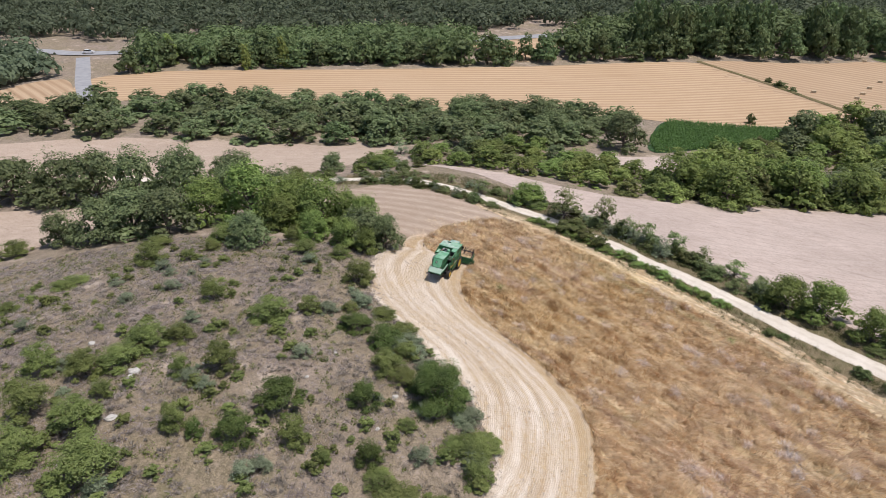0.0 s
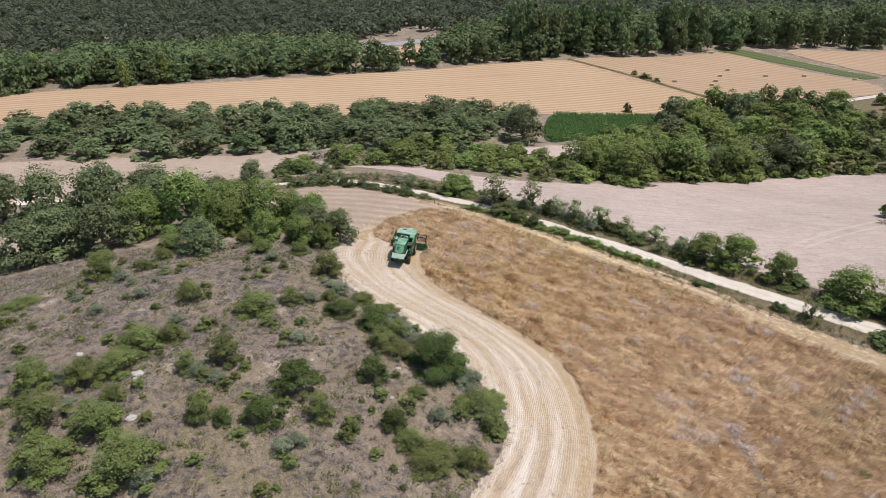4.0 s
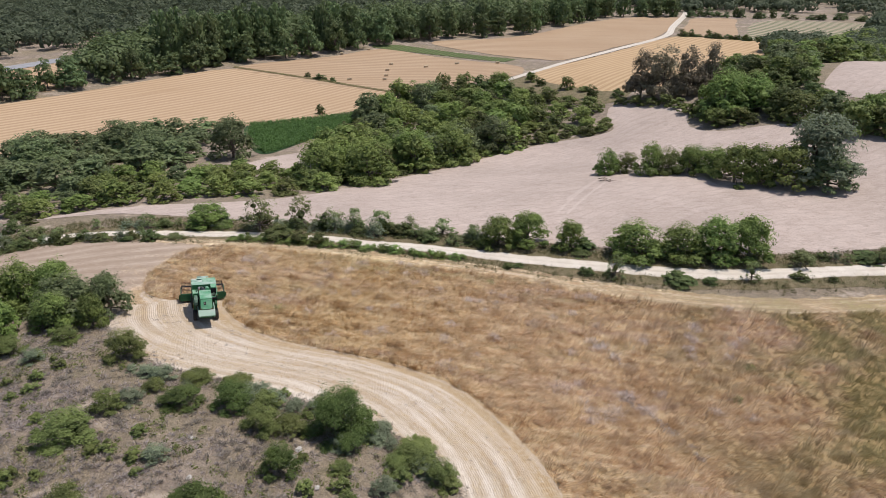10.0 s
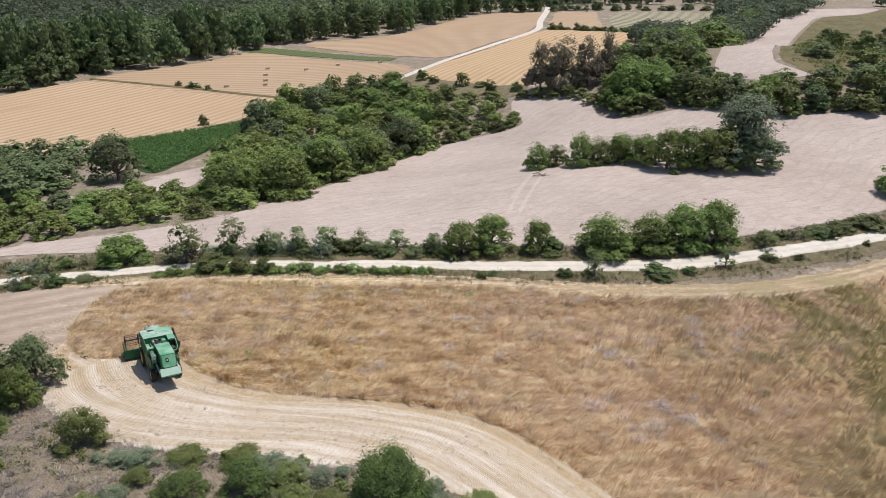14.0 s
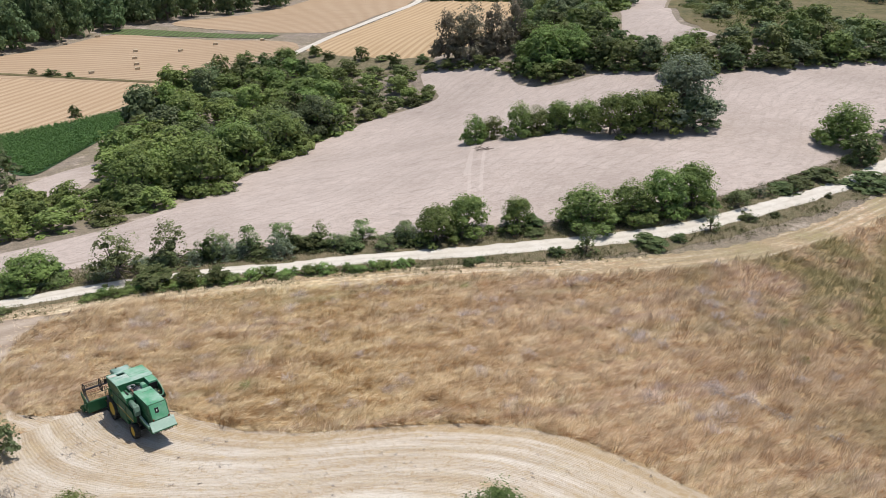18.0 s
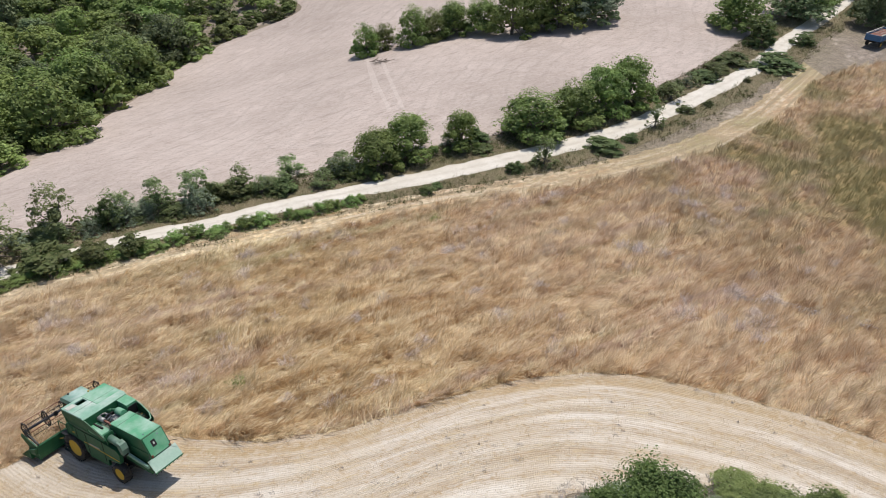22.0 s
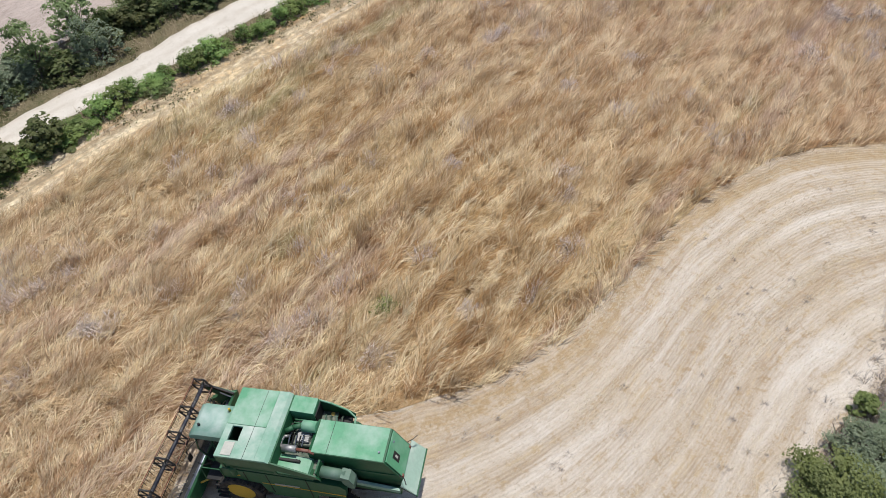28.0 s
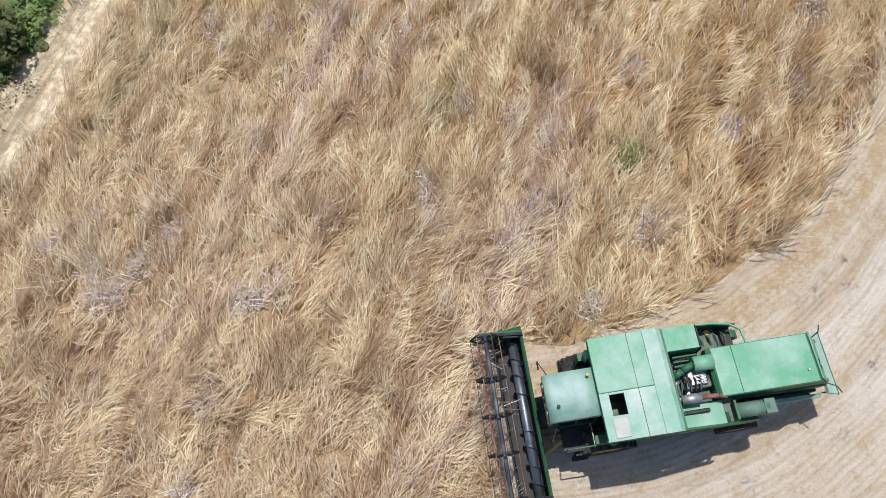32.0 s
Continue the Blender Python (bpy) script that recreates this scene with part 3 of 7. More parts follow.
WHITE_FIELD = [(-52, 40), (-37, 43), (-24, 41.5), (-10, 40), (8, 40.2), (25, 38.5), (45, 36), (62, 35.5), (76, 38), (95, 44), (110, 50), (135, 62), (160, 84),
               (145, 89), (122, 89.5), (106, 92), (92, 106), (78, 109), (72, 117), (73.5, 133), (67, 145), (56, 148), (53.5, 138), (53.5, 124.5),
               (36, 120), (23, 109), (11, 90), (0, 71), (-9, 59), (-20, 52), (-37, 47.5)]

sheet("pale_field", WHITE_FIELD, 3.0, 0.06, MAT["pale"], "pale pinkish disked field with a few dark streaks")
sheet("pale_field", [(-150, -45), (-136, -24), (-130, -10), (-125, -2), (-104, 19.5), (-93.5, 29), (-84, 35), (-79, 41), (-77, 48), (-72, 51), (-67, 46), (-66, 38), (-62, 30), (-62, 20), (-72, 8), (-90, -12), (-105, -40)],
      4.0, 0.06, MAT["tan"], "pale beige bare field curving between dark oaks")
sheet("pale_field", [(-100, -60), (-86, -36), (-72, -20), (-58, -20), (-56, -34), (-62, -60)], 4.0, 0.06, MAT["tan"], "small pale bare field behind the hill trees")
sheet("pale_field", [(-50, 78), (-36, 80), (-27, 79), (-21, 88), (-22, 106), (-28, 102), (-36, 86)], 4.0, 0.06, MAT["pale"], "narrow pale clearing between the river trees")
sheet("tilled_field", [(-49, 9), (-42, 15), (-39, 24), (-30, 28), (-16, 28.6), (-11.5, 25.0), (-13.2, 18), (-11.8, 11), (-12, 7), (-16, 4), (-28, 5)],
      2.5, 0.05, MAT["tilled"], "brown worked strip of field with curved tractor lines")
sheet("gold_field", [(-197, 10), (-195, 38), (-161, 92), (-131, 148), (-93, 213), (-54, 201.5), (-15, 183), (-36, 148), (-60, 128), (-82, 98), (-122, 64), (-150, 38), (-168, 4)],
      8.0, 0.12, MAT["gold_one"], "wide golden stubble field with parallel straw lines", gap=4, rag=1.0)
sheet("gold_field", [(-91, 217), (-60, 250), (-42, 273), (-20, 262), (20, 240), (26, 214), (3, 197), (-14, 188), (-60, 200)], 8.0, 0.12, MAT["gold_two"],
      "pale golden stubble field dotted with straw bales", gap=4, rag=1.0)
sheet("gold_field", [(-22, 296), (20, 320), (72, 388), (112, 402), (92, 326), (68, 290), (43, 250), (30, 256), (5, 272)], 8.0, 0.12, MAT["gold_two"],
      "pale golden stubble field beyond the farm track", gap=4, rag=1.0)
sheet("gold_field", [(29, 208), (46, 240), (72, 284), (97, 322), (112, 325), (142, 306), (122, 250), (110, 215), (90, 176), (62, 160)], 8.0, 0.12, MAT["gold_three"],
      "deep golden stubble field beside the farm track", gap=4, rag=1.0)
sheet("gold_field", [(-198, -16), (-204, 6), (-168, -2), (-172, -20)], 8.0, 0.12, MAT["gold_two"], "small golden stubble field beside the asphalt road", gap=4)
sheet("gold_field", [(-172, 168), (-157, 158), (-133, 160), (-147, 197), (-160, 207)], 8.0, 0.12, MAT["gold_one"], "small golden clearing beside the highway", gap=4)
sheet("grass_bank", [(20, 186), (30, 170), (52, 151), (60, 155), (62, 159), (44, 182), (28, 206), (20, 198)], 5.0, 0.09, MAT["verge"], "dry grassy bank between wood and stubble", "bank", 3)
ribbon("ditch_bank", [(-92, 217), (-52, 204.5), (-14, 185)], 2.2, 0.2, MAT["slope"], "weedy bank between two stubble fields", "verge", 3, 0.3, 4.0, 0.3)
sheet("green_field", [(-52, 136), (-38, 146), (-25, 156), (-22, 146), (-29, 116), (-33, 101), (-42, 112)], 5.0, 0.12, MAT["maize"], "dark green maize plot beside the golden field", gap=3)
sheet("green_field", [(-48, 276), (-36, 284), (10, 262), (22, 254), (18, 248), (-10, 262)], 8.0, 0.14, MAT["meadow"], "narrow green strip of crop between stubble fields", gap=4)
sheet("pale_field", [(104.4, 126), (106.3, 119.5), (111, 113.8), (122, 112.5), (120, 121), (122.7, 134), (150, 181), (185, 240), (215.5, 287), (240, 322), (266, 356), (299, 371), (330, 400), (290, 402),
                     (263, 380), (235.7, 348), (197.8, 295), (150, 215), (113.6, 146)],
      5.0, 0.1, MAT["pale"], "pale field winding uphill between bushes", gap=3)
sheet("gold_field", [(104, 330), (128, 322), (140, 372), (145, 399), (122, 398), (114, 372)], 8.0, 0.12, MAT["gold_two"], "small brown worked plot beside the vineyard", gap=4)
sheet("vineyard", [(136, 309), (158, 388), (218, 381), (190, 330), (166, 296)], 8.0, 0.12, MAT["vines"], "small vineyard with green rows on bare soil", gap=5)
strip("stubble_strip", CUT_EDGE, HILL_EDGE, 20, 0.05, MAT["cut"], "freshly cut pale stubble strip beside the scrub hill", "stubble", gap=0.5, rag=0.5, tuck=(0.8, 0))
strip("stubble_strip", [(-9.5, 3.5), (-12, 7), (-11.8, 11), (-13.2, 18), (-11.5, 25)], [(-0.5, 8.9), (-3.0, 7.6), (-5.6, 6.2), (-9, 7.6), (-10.6, 22)], 6, 0.055, MAT["cut"],
      "trampled pale stubble at the end of the crop", "stubble")
strip("stubble_strip", [(-20, 28.6), (-8, 29.7), (7, 29.7), (28, 28.4), (47, 25.0), (64, 24.0), (78, 26.4), (88.5, 30), (102, 35)],
      [(-20, 27.4), (-6, 27.2), (7, 26.9), (28, 25.2), (46, 22), (62.7, 20.6), (76, 22.3), (85, 24.7), (100, 30)], 5, 0.06, MAT["lane"],
      "cut pale straw lane along the field edge", "stubble", gap=0.5, rag=0.4, tuck=(0, 0.8))
sheet("grass_slope", [(123, 111), (150, 98), (200, 112), (300, 200), (360, 330), (345, 400), (301, 370), (268, 355), (217.5, 287), (187, 240), (152, 181), (124.7, 134), (122, 121)], 6.0, 0.08, MAT["slope"],
      "dry olive-yellow grass on the far slope", gap=4)
ribbon("road_verge", [(x, y) for x, y in ROAD[3:]], 8.2, 0.045, MAT["verge"], "weedy dry verges of the farm track", "verge", 8, 0.0, 1.5, 0.25)
ribbon("road", ROAD, 2.8, 0.06, MAT["gravel"], "white gravel farm track between the fields", "road", 8, 0.04, 0.8, 0.1, 0.3)
ribbon("road", [(20, 199), (31, 217), (45, 243), (70, 286), (95, 325), (104, 360), (118, 410), (124, 440)], 3.6, 0.22, MAT["gravel"], "pale gravel track between golden stubble fields", "road", 3, 0.0, 6.0, 0.1)
ribbon("road", [(-150, -22), (-163, 0), (-200, 11), (-240, 22)], 5.0, 0.2, MAT["asphalt"], "grey asphalt side road running to the highway", "road", 3, 0.0, 6.0)
ribbon("road", [(-330, -30), (-262, 14), (-245, 30), (-215, 90), (-180, 165), (-160, 215), (-130, 270), (-60, 350)], 8.0, 0.3, MAT["asphalt"], "grey asphalt highway along the wood", "road", 3, 0.0, 8.0)
sheet("crop_ground", CROP, 2.0, 0.07, MAT["floor"], "straw-brown ground under the standing dry crop", "field", 1.5, 0.5)

for line in ([(48.6, 78.0), (47.2, 74.0), (42.9, 61.7), (39.4, 50.4)], [(50.0, 76.0), (48.6, 71.5), (44.6, 60.4), (40.9, 49.4)], [(47.0, 74.0), (44.0, 66.0), (41.0, 58.0)]):
    ribbon("tyre_track", line, 0.55, 0.075, MAT["rolled"], "pale rolled tyre track across the bare field", "track", 2, 0.0, 1.0, 0.5)


def between(u):
    """A line part of the way from the crop's edge to the hill's."""
    a, b = curve_points(CUT_EDGE, 1.0, False), curve_points(HILL_EDGE, 1.0, False)
    out = []
    for i in range(0, 61):
        p, q = a[min(int(i / 60 * (len(a) - 1)), len(a) - 1)], b[min(int(i / 60 * (len(b) - 1)), len(b) - 1)]
        out.append((p[0] + (q[0] - p[0]) * u, p[1] + (q[1] - p[1]) * u))
    return out[8:]


# ---- trees and bushes ----
def leaf_quads(rng, centres, normals, size, wild=0.45):
    """Diamond leaves clustered round the centres, facing roughly outwards."""
    n = len(centres)
    nrm = normals + np.array([0, 0, 0.2]) + rng.normal(0, wild, (n, 3))
    nrm /= np.linalg.norm(nrm, axis=1)[:, None]
    a = np.cross(nrm, rng.normal(0, 1, (n, 3)))
    a /= np.linalg.norm(a, axis=1)[:, None] + 1e-9
    b = np.cross(nrm, a)
    s = size * rng.uniform(0.6, 1.35, n)[:, None]
    bend = nrm * s * 0.25
    return np.stack([centres - a * s, centres - b * s * 0.6 + bend, centres + a * s, centres + b * s * 0.6 + bend], 1)


def outward(rng, n, low=-0.35):
    """Directions over a ball, few of them downwards."""
    d = rng.normal(0, 1, (n, 3))
    d /= np.linalg.norm(d, axis=1)[:, None]
    d[:, 2] = np.where(d[:, 2] < low, -d[:, 2], d[:, 2])
    return d


def crown_mesh(name, seed, lobes, leaves, size, mat, core=0.8, flat=0.0, clump=0.36):
    """Lobes: rows of x, y, z, rx, rz. Each lobe carries sprays of leaves with gaps between them, over an inner shell of larger leaf bunches, in a tree one metre high and one wide."""
    rng = np.random.default_rng(seed)
    lobes = np.array(lobes, float)
    weight = lobes[:, 3] ** 2
    sprays = max(24, leaves // 24)
    pick = rng.choice(len(lobes), sprays, p=weight / weight.sum())
    L, d = lobes[pick], outward(rng, sprays)
    lump = np.array([noise.noise(Vector(q * 2.6) + Vector((seed, k, 0))) for q, k in zip(d, pick)])
    r = rng.uniform(0.62, 0.92, sprays) * (1 + 0.25 * lump)
    half = np.stack([L[:, 3], L[:, 3], L[:, 4]], -1)
    middle, wide = L[:, :3] + d * r[:, None] * half, half * (clump * rng.uniform(0.65, 1.3, sprays))[:, None]
    own = rng.integers(0, sprays, leaves)
    e = outward(rng, leaves, -0.15) + 0.45 * d[own]
    e /= np.linalg.norm(e, axis=1)[:, None]
    c = middle[own] + e * wide[own] * rng.uniform(0.7, 1.05, (leaves, 1))
    keep = c[:, 2] > flat
    outer = leaf_quads(rng, c[keep], 0.8 * e[keep] + 0.35 * d[own][keep], size)
    inner = int(leaves * 0.22)
    pick = rng.choice(len(lobes), inner, p=weight / weight.sum())
    L, d = lobes[pick], outward(rng, inner, -0.6)
    c = L[:, :3] + d * core * rng.uniform(0.75, 1.0, (inner, 1)) * np.stack([L[:, 3], L[:, 3], L[:, 4]], -1)
    keep = c[:, 2] > flat
    heart = leaf_quads(rng, c[keep], d[keep], size * 2.1, 0.4)
    V = np.concatenate([outer, heart])
    me = bpy.data.meshes.new(name)
    n = len(V)
    me.vertices.add(n * 4)
    me.vertices.foreach_set("co", np.ascontiguousarray(V, np.float32).ravel())
    me.loops.add(n * 4)
    me.loops.foreach_set("vertex_index", np.arange(n * 4, dtype=np.int32))
    me.polygons.add(n)
    me.polygons.foreach_set("loop_start", np.arange(0, n * 4, 4, dtype=np.int32))
    me.materials.append(MAT[mat])
    me.update(calc_edges=True)
    return me


def limb(bm, a, b, r0, r1, seg=6):
    a, b = Vector(a), Vector(b)
    q = (b - a).to_track_quat("Z", "Y")
    rings = []
    for p, r in ((a, r0), (a.lerp(b, 0.5) + Vector((0.01, -0.008, 0)), (r0 + r1) / 2), (b, r1)):
        rings.append([bm.verts.new(p + q @ Vector((r * math.cos(k * 2 * math.pi / seg), r * math.sin(k * 2 * math.pi / seg), 0))) for k in range(seg)])
    for u, w in zip(rings, rings[1:]):
        for k in range(seg):
            bm.faces.new((u[k], u[(k + 1) % seg], w[(k + 1) % seg], w[k]))
    bm.faces.new(rings[-1])


def trunk_mesh(name, seed, fork, lobes, r=0.035):
    """A tapered stem that forks into a limb for each lobe."""
    bm = bmesh.new()
    limb(bm, (0, 0, -0.06), (0.005, 0, fork), r, r * 0.7)
    for x, y, z, rx, rz in lobes:
        limb(bm, (0.004, 0, fork * 0.9), (x * 0.8, y * 0.8, z), r * 0.5, r * 0.15, 5)
    me = bpy.data.meshes.new(name)
    bm.to_mesh(me)
    bm.free()
    me.materials.append(MAT["bark"])
    return me


def dome(seed, n, low, top, spread, r0, r1):
    """Lobes scattered over a dome."""
    rng = np.random.default_rng(seed)
    out = [(0, 0, (low + top) / 2, spread * 0.72, (top - low) * 0.5)]
    for k in range(n):
        a = 2 * math.pi * (k + rng.uniform(-0.3, 0.3)) / n
        h = rng.uniform(0.0, 0.22) if k % 2 else rng.uniform(0.15, 1.0)
        rr = rng.uniform(r0, r1)
        d = spread * (1 - 0.55 * h * h) - rr * 0.75
        out.append((d * math.cos(a), d * math.sin(a), low + rr * 0.7 + h * (top - low - rr * 1.6), rr, rr * rng.uniform(0.75, 1.0)))
    return out


KINDS = {}


def breed(kind, n, lobes_of, leaves, size, mat, fork, label, category, core=0.8, flat=0.02):
    """Builds n models of a plant, kept far below the ground until they are copied."""
    KINDS[kind] = []
    for k in range(n):
        seed = sum(map(ord, kind)) + 17 * k
        lobes = lobes_of(seed)
        trunk, crown = trunk_mesh("trunk", seed, fork, lobes), crown_mesh("crown", seed, lobes, leaves, size, mat, core, flat)
        KINDS[kind].append((trunk, crown, label, category))


PLANTED = random.Random(11)


def plant(kind, x, y, h, w, group="", sink=0.0):
    """A tree or bush with its own trunk and crown, h high and w wide."""
    trunk, crown, label, category = KINDS[kind][PLANTED.randrange(len(KINDS[kind]))]
    name = category.replace(" ", "_")
    top = new(name)
    top.empty_display_size = 0.2
    top.matrix_world = Matrix.LocRotScale((x, y, at(x, y) - sink), Euler((0, 0, PLANTED.uniform(0, 6.28))), (w, w * PLANTED.uniform(0.9, 1.1), h))
    for part_name, me in (("trunk", trunk), ("crown", crown)):
        ob = new(part_name, me)
        ob.parent = top
    return tagged(top, label, category, group)


breed("oak", 4, lambda s: dome(s, 12, -0.04, 1.0, 0.52, 0.13, 0.25), 5200, 0.0205, "oak", 0.2, "dense dark green holm oak with a rounded crown", "oak tree")
breed("broad", 4, lambda s: dome(s, 12, -0.02, 1.0, 0.52, 0.11, 0.24), 5600, 0.0195, "broad", 0.25, "leafy bright green tree with a lumpy crown", "tree")
breed("oak_wood", 5, lambda s: dome(s, 10, -0.04, 1.0, 0.54, 0.13, 0.26), 1700, 0.036, "oak", 0.2, "dense dark green holm oak of the wood", "oak tree", 0.8)
breed("broad_wood", 5, lambda s: dome(s, 10, -0.02, 1.0, 0.54, 0.12, 0.26), 1700, 0.036, "broad", 0.25, "leafy green tree of the wood", "tree", 0.8)
breed("bush", 6, lambda s: dome(s, 11, -0.06, 1.0, 0.52, 0.09, 0.22), 6500, 0.0165, "shrub", 0.15, "olive green bush on the dry scrub hill", "bush", 0.62)
breed("small_bush", 5, lambda s: dome(s, 7, -0.06, 1.0, 0.52, 0.12, 0.26), 750, 0.05, "shrub", 0.15, "small olive green bush on the dry scrub hill", "bush", 0.55)
breed("bush_wood", 4, lambda s: dome(s, 9, -0.06, 1.0, 0.52, 0.12, 0.24), 1000, 0.046, "shrub", 0.15, "olive green bush at the edge of the wood", "bush", 0.7)
breed("green_bush", 4, lambda s: dome(s, 11, -0.04, 1.0, 0.52, 0.1, 0.22), 6500, 0.0165, "bushleaf", 0.15, "leafy green oak bush on the dry hill", "bush", 0.66)
breed("low", 3, lambda s: dome(s, 11, -0.15, 1.0, 0.52, 0.13, 0.24), 1500, 0.038, "weeds", 0.1, "low green shrub in dry grass", "shrub", 0.6)
breed("hill_shrub", 4, lambda s: dome(s, 9, -0.08, 1.0, 0.52, 0.12, 0.24), 3000, 0.02, "greyleaf", 0.15, "grey-green twiggy shrub on the scrub hill", "shrub", 0.5)
breed("bramble", 4, lambda s: dome(s, 10, -0.1, 1.0, 0.52, 0.12, 0.24), 1700, 0.028, "bramble", 0.12, "bright green bramble beside the gravel track", "bramble", 0.55)
breed("sparse", 4, lambda s: dome(s, 13, -0.12, 1.0, 0.5, 0.08, 0.18), 2300, 0.022, "aspen", 0.25, "thin young tree with light feathery leaves", "sapling", 0.25)
breed("grey_shrub", 3, lambda s: dome(s, 12, -0.1, 1.0, 0.5, 0.09, 0.18), 1700, 0.024, "greyleaf", 0.2, "grey-green wispy shrub beside the track", "shrub", 0.3)
breed("poplar", 4, lambda s: [(0.2 * math.sin(k * 2.4 + s), 0.2 * math.cos(k * 2.1 + s), 0.06 + 0.076 * k, 0.42 - 0.024 * abs(k - 4) - 0.06 * (k % 2), 0.14) for k in range(12)],
      1900, 0.034, "far_green", 0.2, "tall green poplar in the tree row", "poplar", 0.72)
breed("far_broad", 4, lambda s: dome(s, 11, -0.02, 1.0, 0.54, 0.12, 0.26), 1500, 0.037, "far_green", 0.25, "dark leafy tree behind the fields", "tree", 0.78)
breed("pine", 2, lambda s: dome(s, 16, -0.03, 1.0, 0.52, 0.1, 0.2), 4200, 0.022, "pine", 0.4, "brownish green pine with bare lower trunk", "pine tree", 0.66)
breed("lime_wood", 4, lambda s: dome(s, 11, -0.05, 1.0, 0.54, 0.12, 0.26), 1600, 0.036, "lime", 0.2, "light yellow-green leafy bush of the river wood", "tree", 0.72)
breed("olive_wood", 4, lambda s: dome(s, 11, -0.05, 1.0, 0.54, 0.12, 0.25), 1600, 0.036, "shrub", 0.2, "olive green bushy tree of the wood", "tree", 0.72)
breed("grey_tree", 1, lambda s: dome(s + 2, 17, 0.04, 1.0, 0.52, 0.1, 0.21), 8000, 0.0165, "greyleaf", 0.22, "large grey-green tree with an airy rounded crown", "tree", 0.62)
breed("lime_tree", 2, lambda s: dome(s, 13, -0.02, 1.0, 0.52, 0.11, 0.23), 4600, 0.021, "lime", 0.2, "yellow-green leafy tree in the pale field", "tree", 0.68)
breed("gold_poplar", 1, lambda s: [(0.1 * math.sin(k * 2.4), 0.1 * math.cos(k * 2.1), 0.08 + 0.075 * k, 0.42 - 0.03 * abs(k - 4), 0.15) for k in range(12)],
      1600, 0.034, "lime", 0.2, "bright yellow-green poplar before the dark forest", "poplar", 0.66)
breed("big_bush", 1, lambda s: dome(s + 4, 15, -0.04, 1.0, 0.52, 0.12, 0.24), 15000, 0.012, "bushleaf", 0.15, "large leafy green oak bush beside the stubble", "bush", 0.7)

# each row: x, y, height, width
for x, y, h, w in [(-15.4, 35.7, 3.9, 6.7), (30.6, 35.3, 4.5, 6.0), (34.8, 36.3, 4.8, 6.8), (41.1, 35.1, 4.2, 5.1), (50.3, 33.7, 5.1, 7.9), (56.8, 33.9, 5.0, 7.2),
                   (61.5, 34.4, 6.0, 7.0), (66.0, 34.6, 6.0, 7.0), (-54.8, 32.0, 3.1, 6.8)]:
    plant("broad", x, y, h, w, "trees along the track")
for x, y, h, w in [(-6.5, 35.0, 5.3, 6.9), (-1.0, 38.3, 5.1, 5.6), (4.0, 38.0, 3.3, 4.1), (8.0, 37.6, 4.0, 3.6), (11.8, 39.1, 3.5, 4.5), (16.5, 39.2, 2.7, 3.2),
                   (21.7, 38.8, 2.5, 4.0), (47.0, 27.0, 3.2, 3.2), (65.0, 28.5, 2.8, 2.5), (72.8, 33.6, 2.3, 4.0), (-23.8, 32.5, 2.9, 3.9), (-41.6, 28.2, 2.3, 4.2)]:
    plant("sparse", x, y, h, w, "young trees along the track")
for x, y, h, w in [(55.4, 26.8, 1.2, 4.8), (-2.0, 31.3, 2.0, 6.0), (4.4, 30.4, 2.0, 3.5), (1.5, 30.9, 1.8, 4.0), (74.0, 35.7, 1.2, 2.9), (96.5, 36.0, 1.9, 7.6), (108.9, 40.7, 1.9, 4.3),
                   (91.4, 39.7, 1.6, 5.5), (86.6, 38.6, 1.4, 4.5), (82.6, 37.1, 1.1, 4.4)]:
    plant("low", x, y, h, w, "shrubs along the track")
for kind, x, y, h, w in [("broad", 49.7, 80.6, 5.2, 5.4), ("bush", 53.6, 81.6, 4.2, 5.0), ("broad", 57.6, 78.6, 6.0, 6.4), ("bush", 61.0, 78.4, 5.0, 6.0), ("broad", 65.0, 77.4, 5.2, 6.8), ("broad", 69.2, 74.4, 5.6, 7.2),
                         ("oak", 66.5, 80.0, 5.0, 6.0), ("broad", 71.6, 69.0, 7.0, 8.6), ("broad", 75.4, 68.4, 7.0, 8.0), ("lime_tree", 80.0, 67.0, 8.0, 10.0), ("grey_tree", 85.6, 69.2, 12.4, 14.6), ("oak", 86.6, 66.0, 6.4, 9.0),
                         ("broad", 105.7, 50.8, 6.6, 10.0), ("oak", 119.3, 49.9, 6.6, 11.0), ("low", 102.1, 43.8, 4.4, 5.7), ("broad", 129.6, 53.2, 3.8, 7.4),
                         ("oak", 140.3, 56.0, 7.0, 11.9), ("oak", 126.5, 40.5, 7.0, 8.0), ("oak", 134, 42, 8.0, 10.0)]:
    plant(kind, x, y, h, w, "trees in the pale field")
HEDGE = random.Random(5)
for k in range(86):
    x = HEDGE.uniform(-24, 84) if k < 44 else HEDGE.uniform(-14, 28)
    i = min(range(len(ROAD)), key=lambda q: abs(ROAD[q][0] - x))
    far = HEDGE.uniform(3.0, 6.2) if x < 70 else HEDGE.uniform(2.6, 4.0)
    plant(("low", "sparse", "grey_shrub")[k % 3], x, ROAD[i][1] + far, HEDGE.uniform(0.7, 2.0) * (1.5 if k > 60 else 1.0), HEDGE.uniform(1.6, 3.6), "hedge along the track")
for k in range(16):
    x = HEDGE.uniform(-26, 90)
    i = min(range(len(ROAD)), key=lambda q: abs(ROAD[q][0] - x))
    plant("low", x, ROAD[i][1] - HEDGE.uniform(2.3, 3.0), HEDGE.uniform(0.4, 1.1), HEDGE.uniform(1.0, 2.6), "hedge along the track")
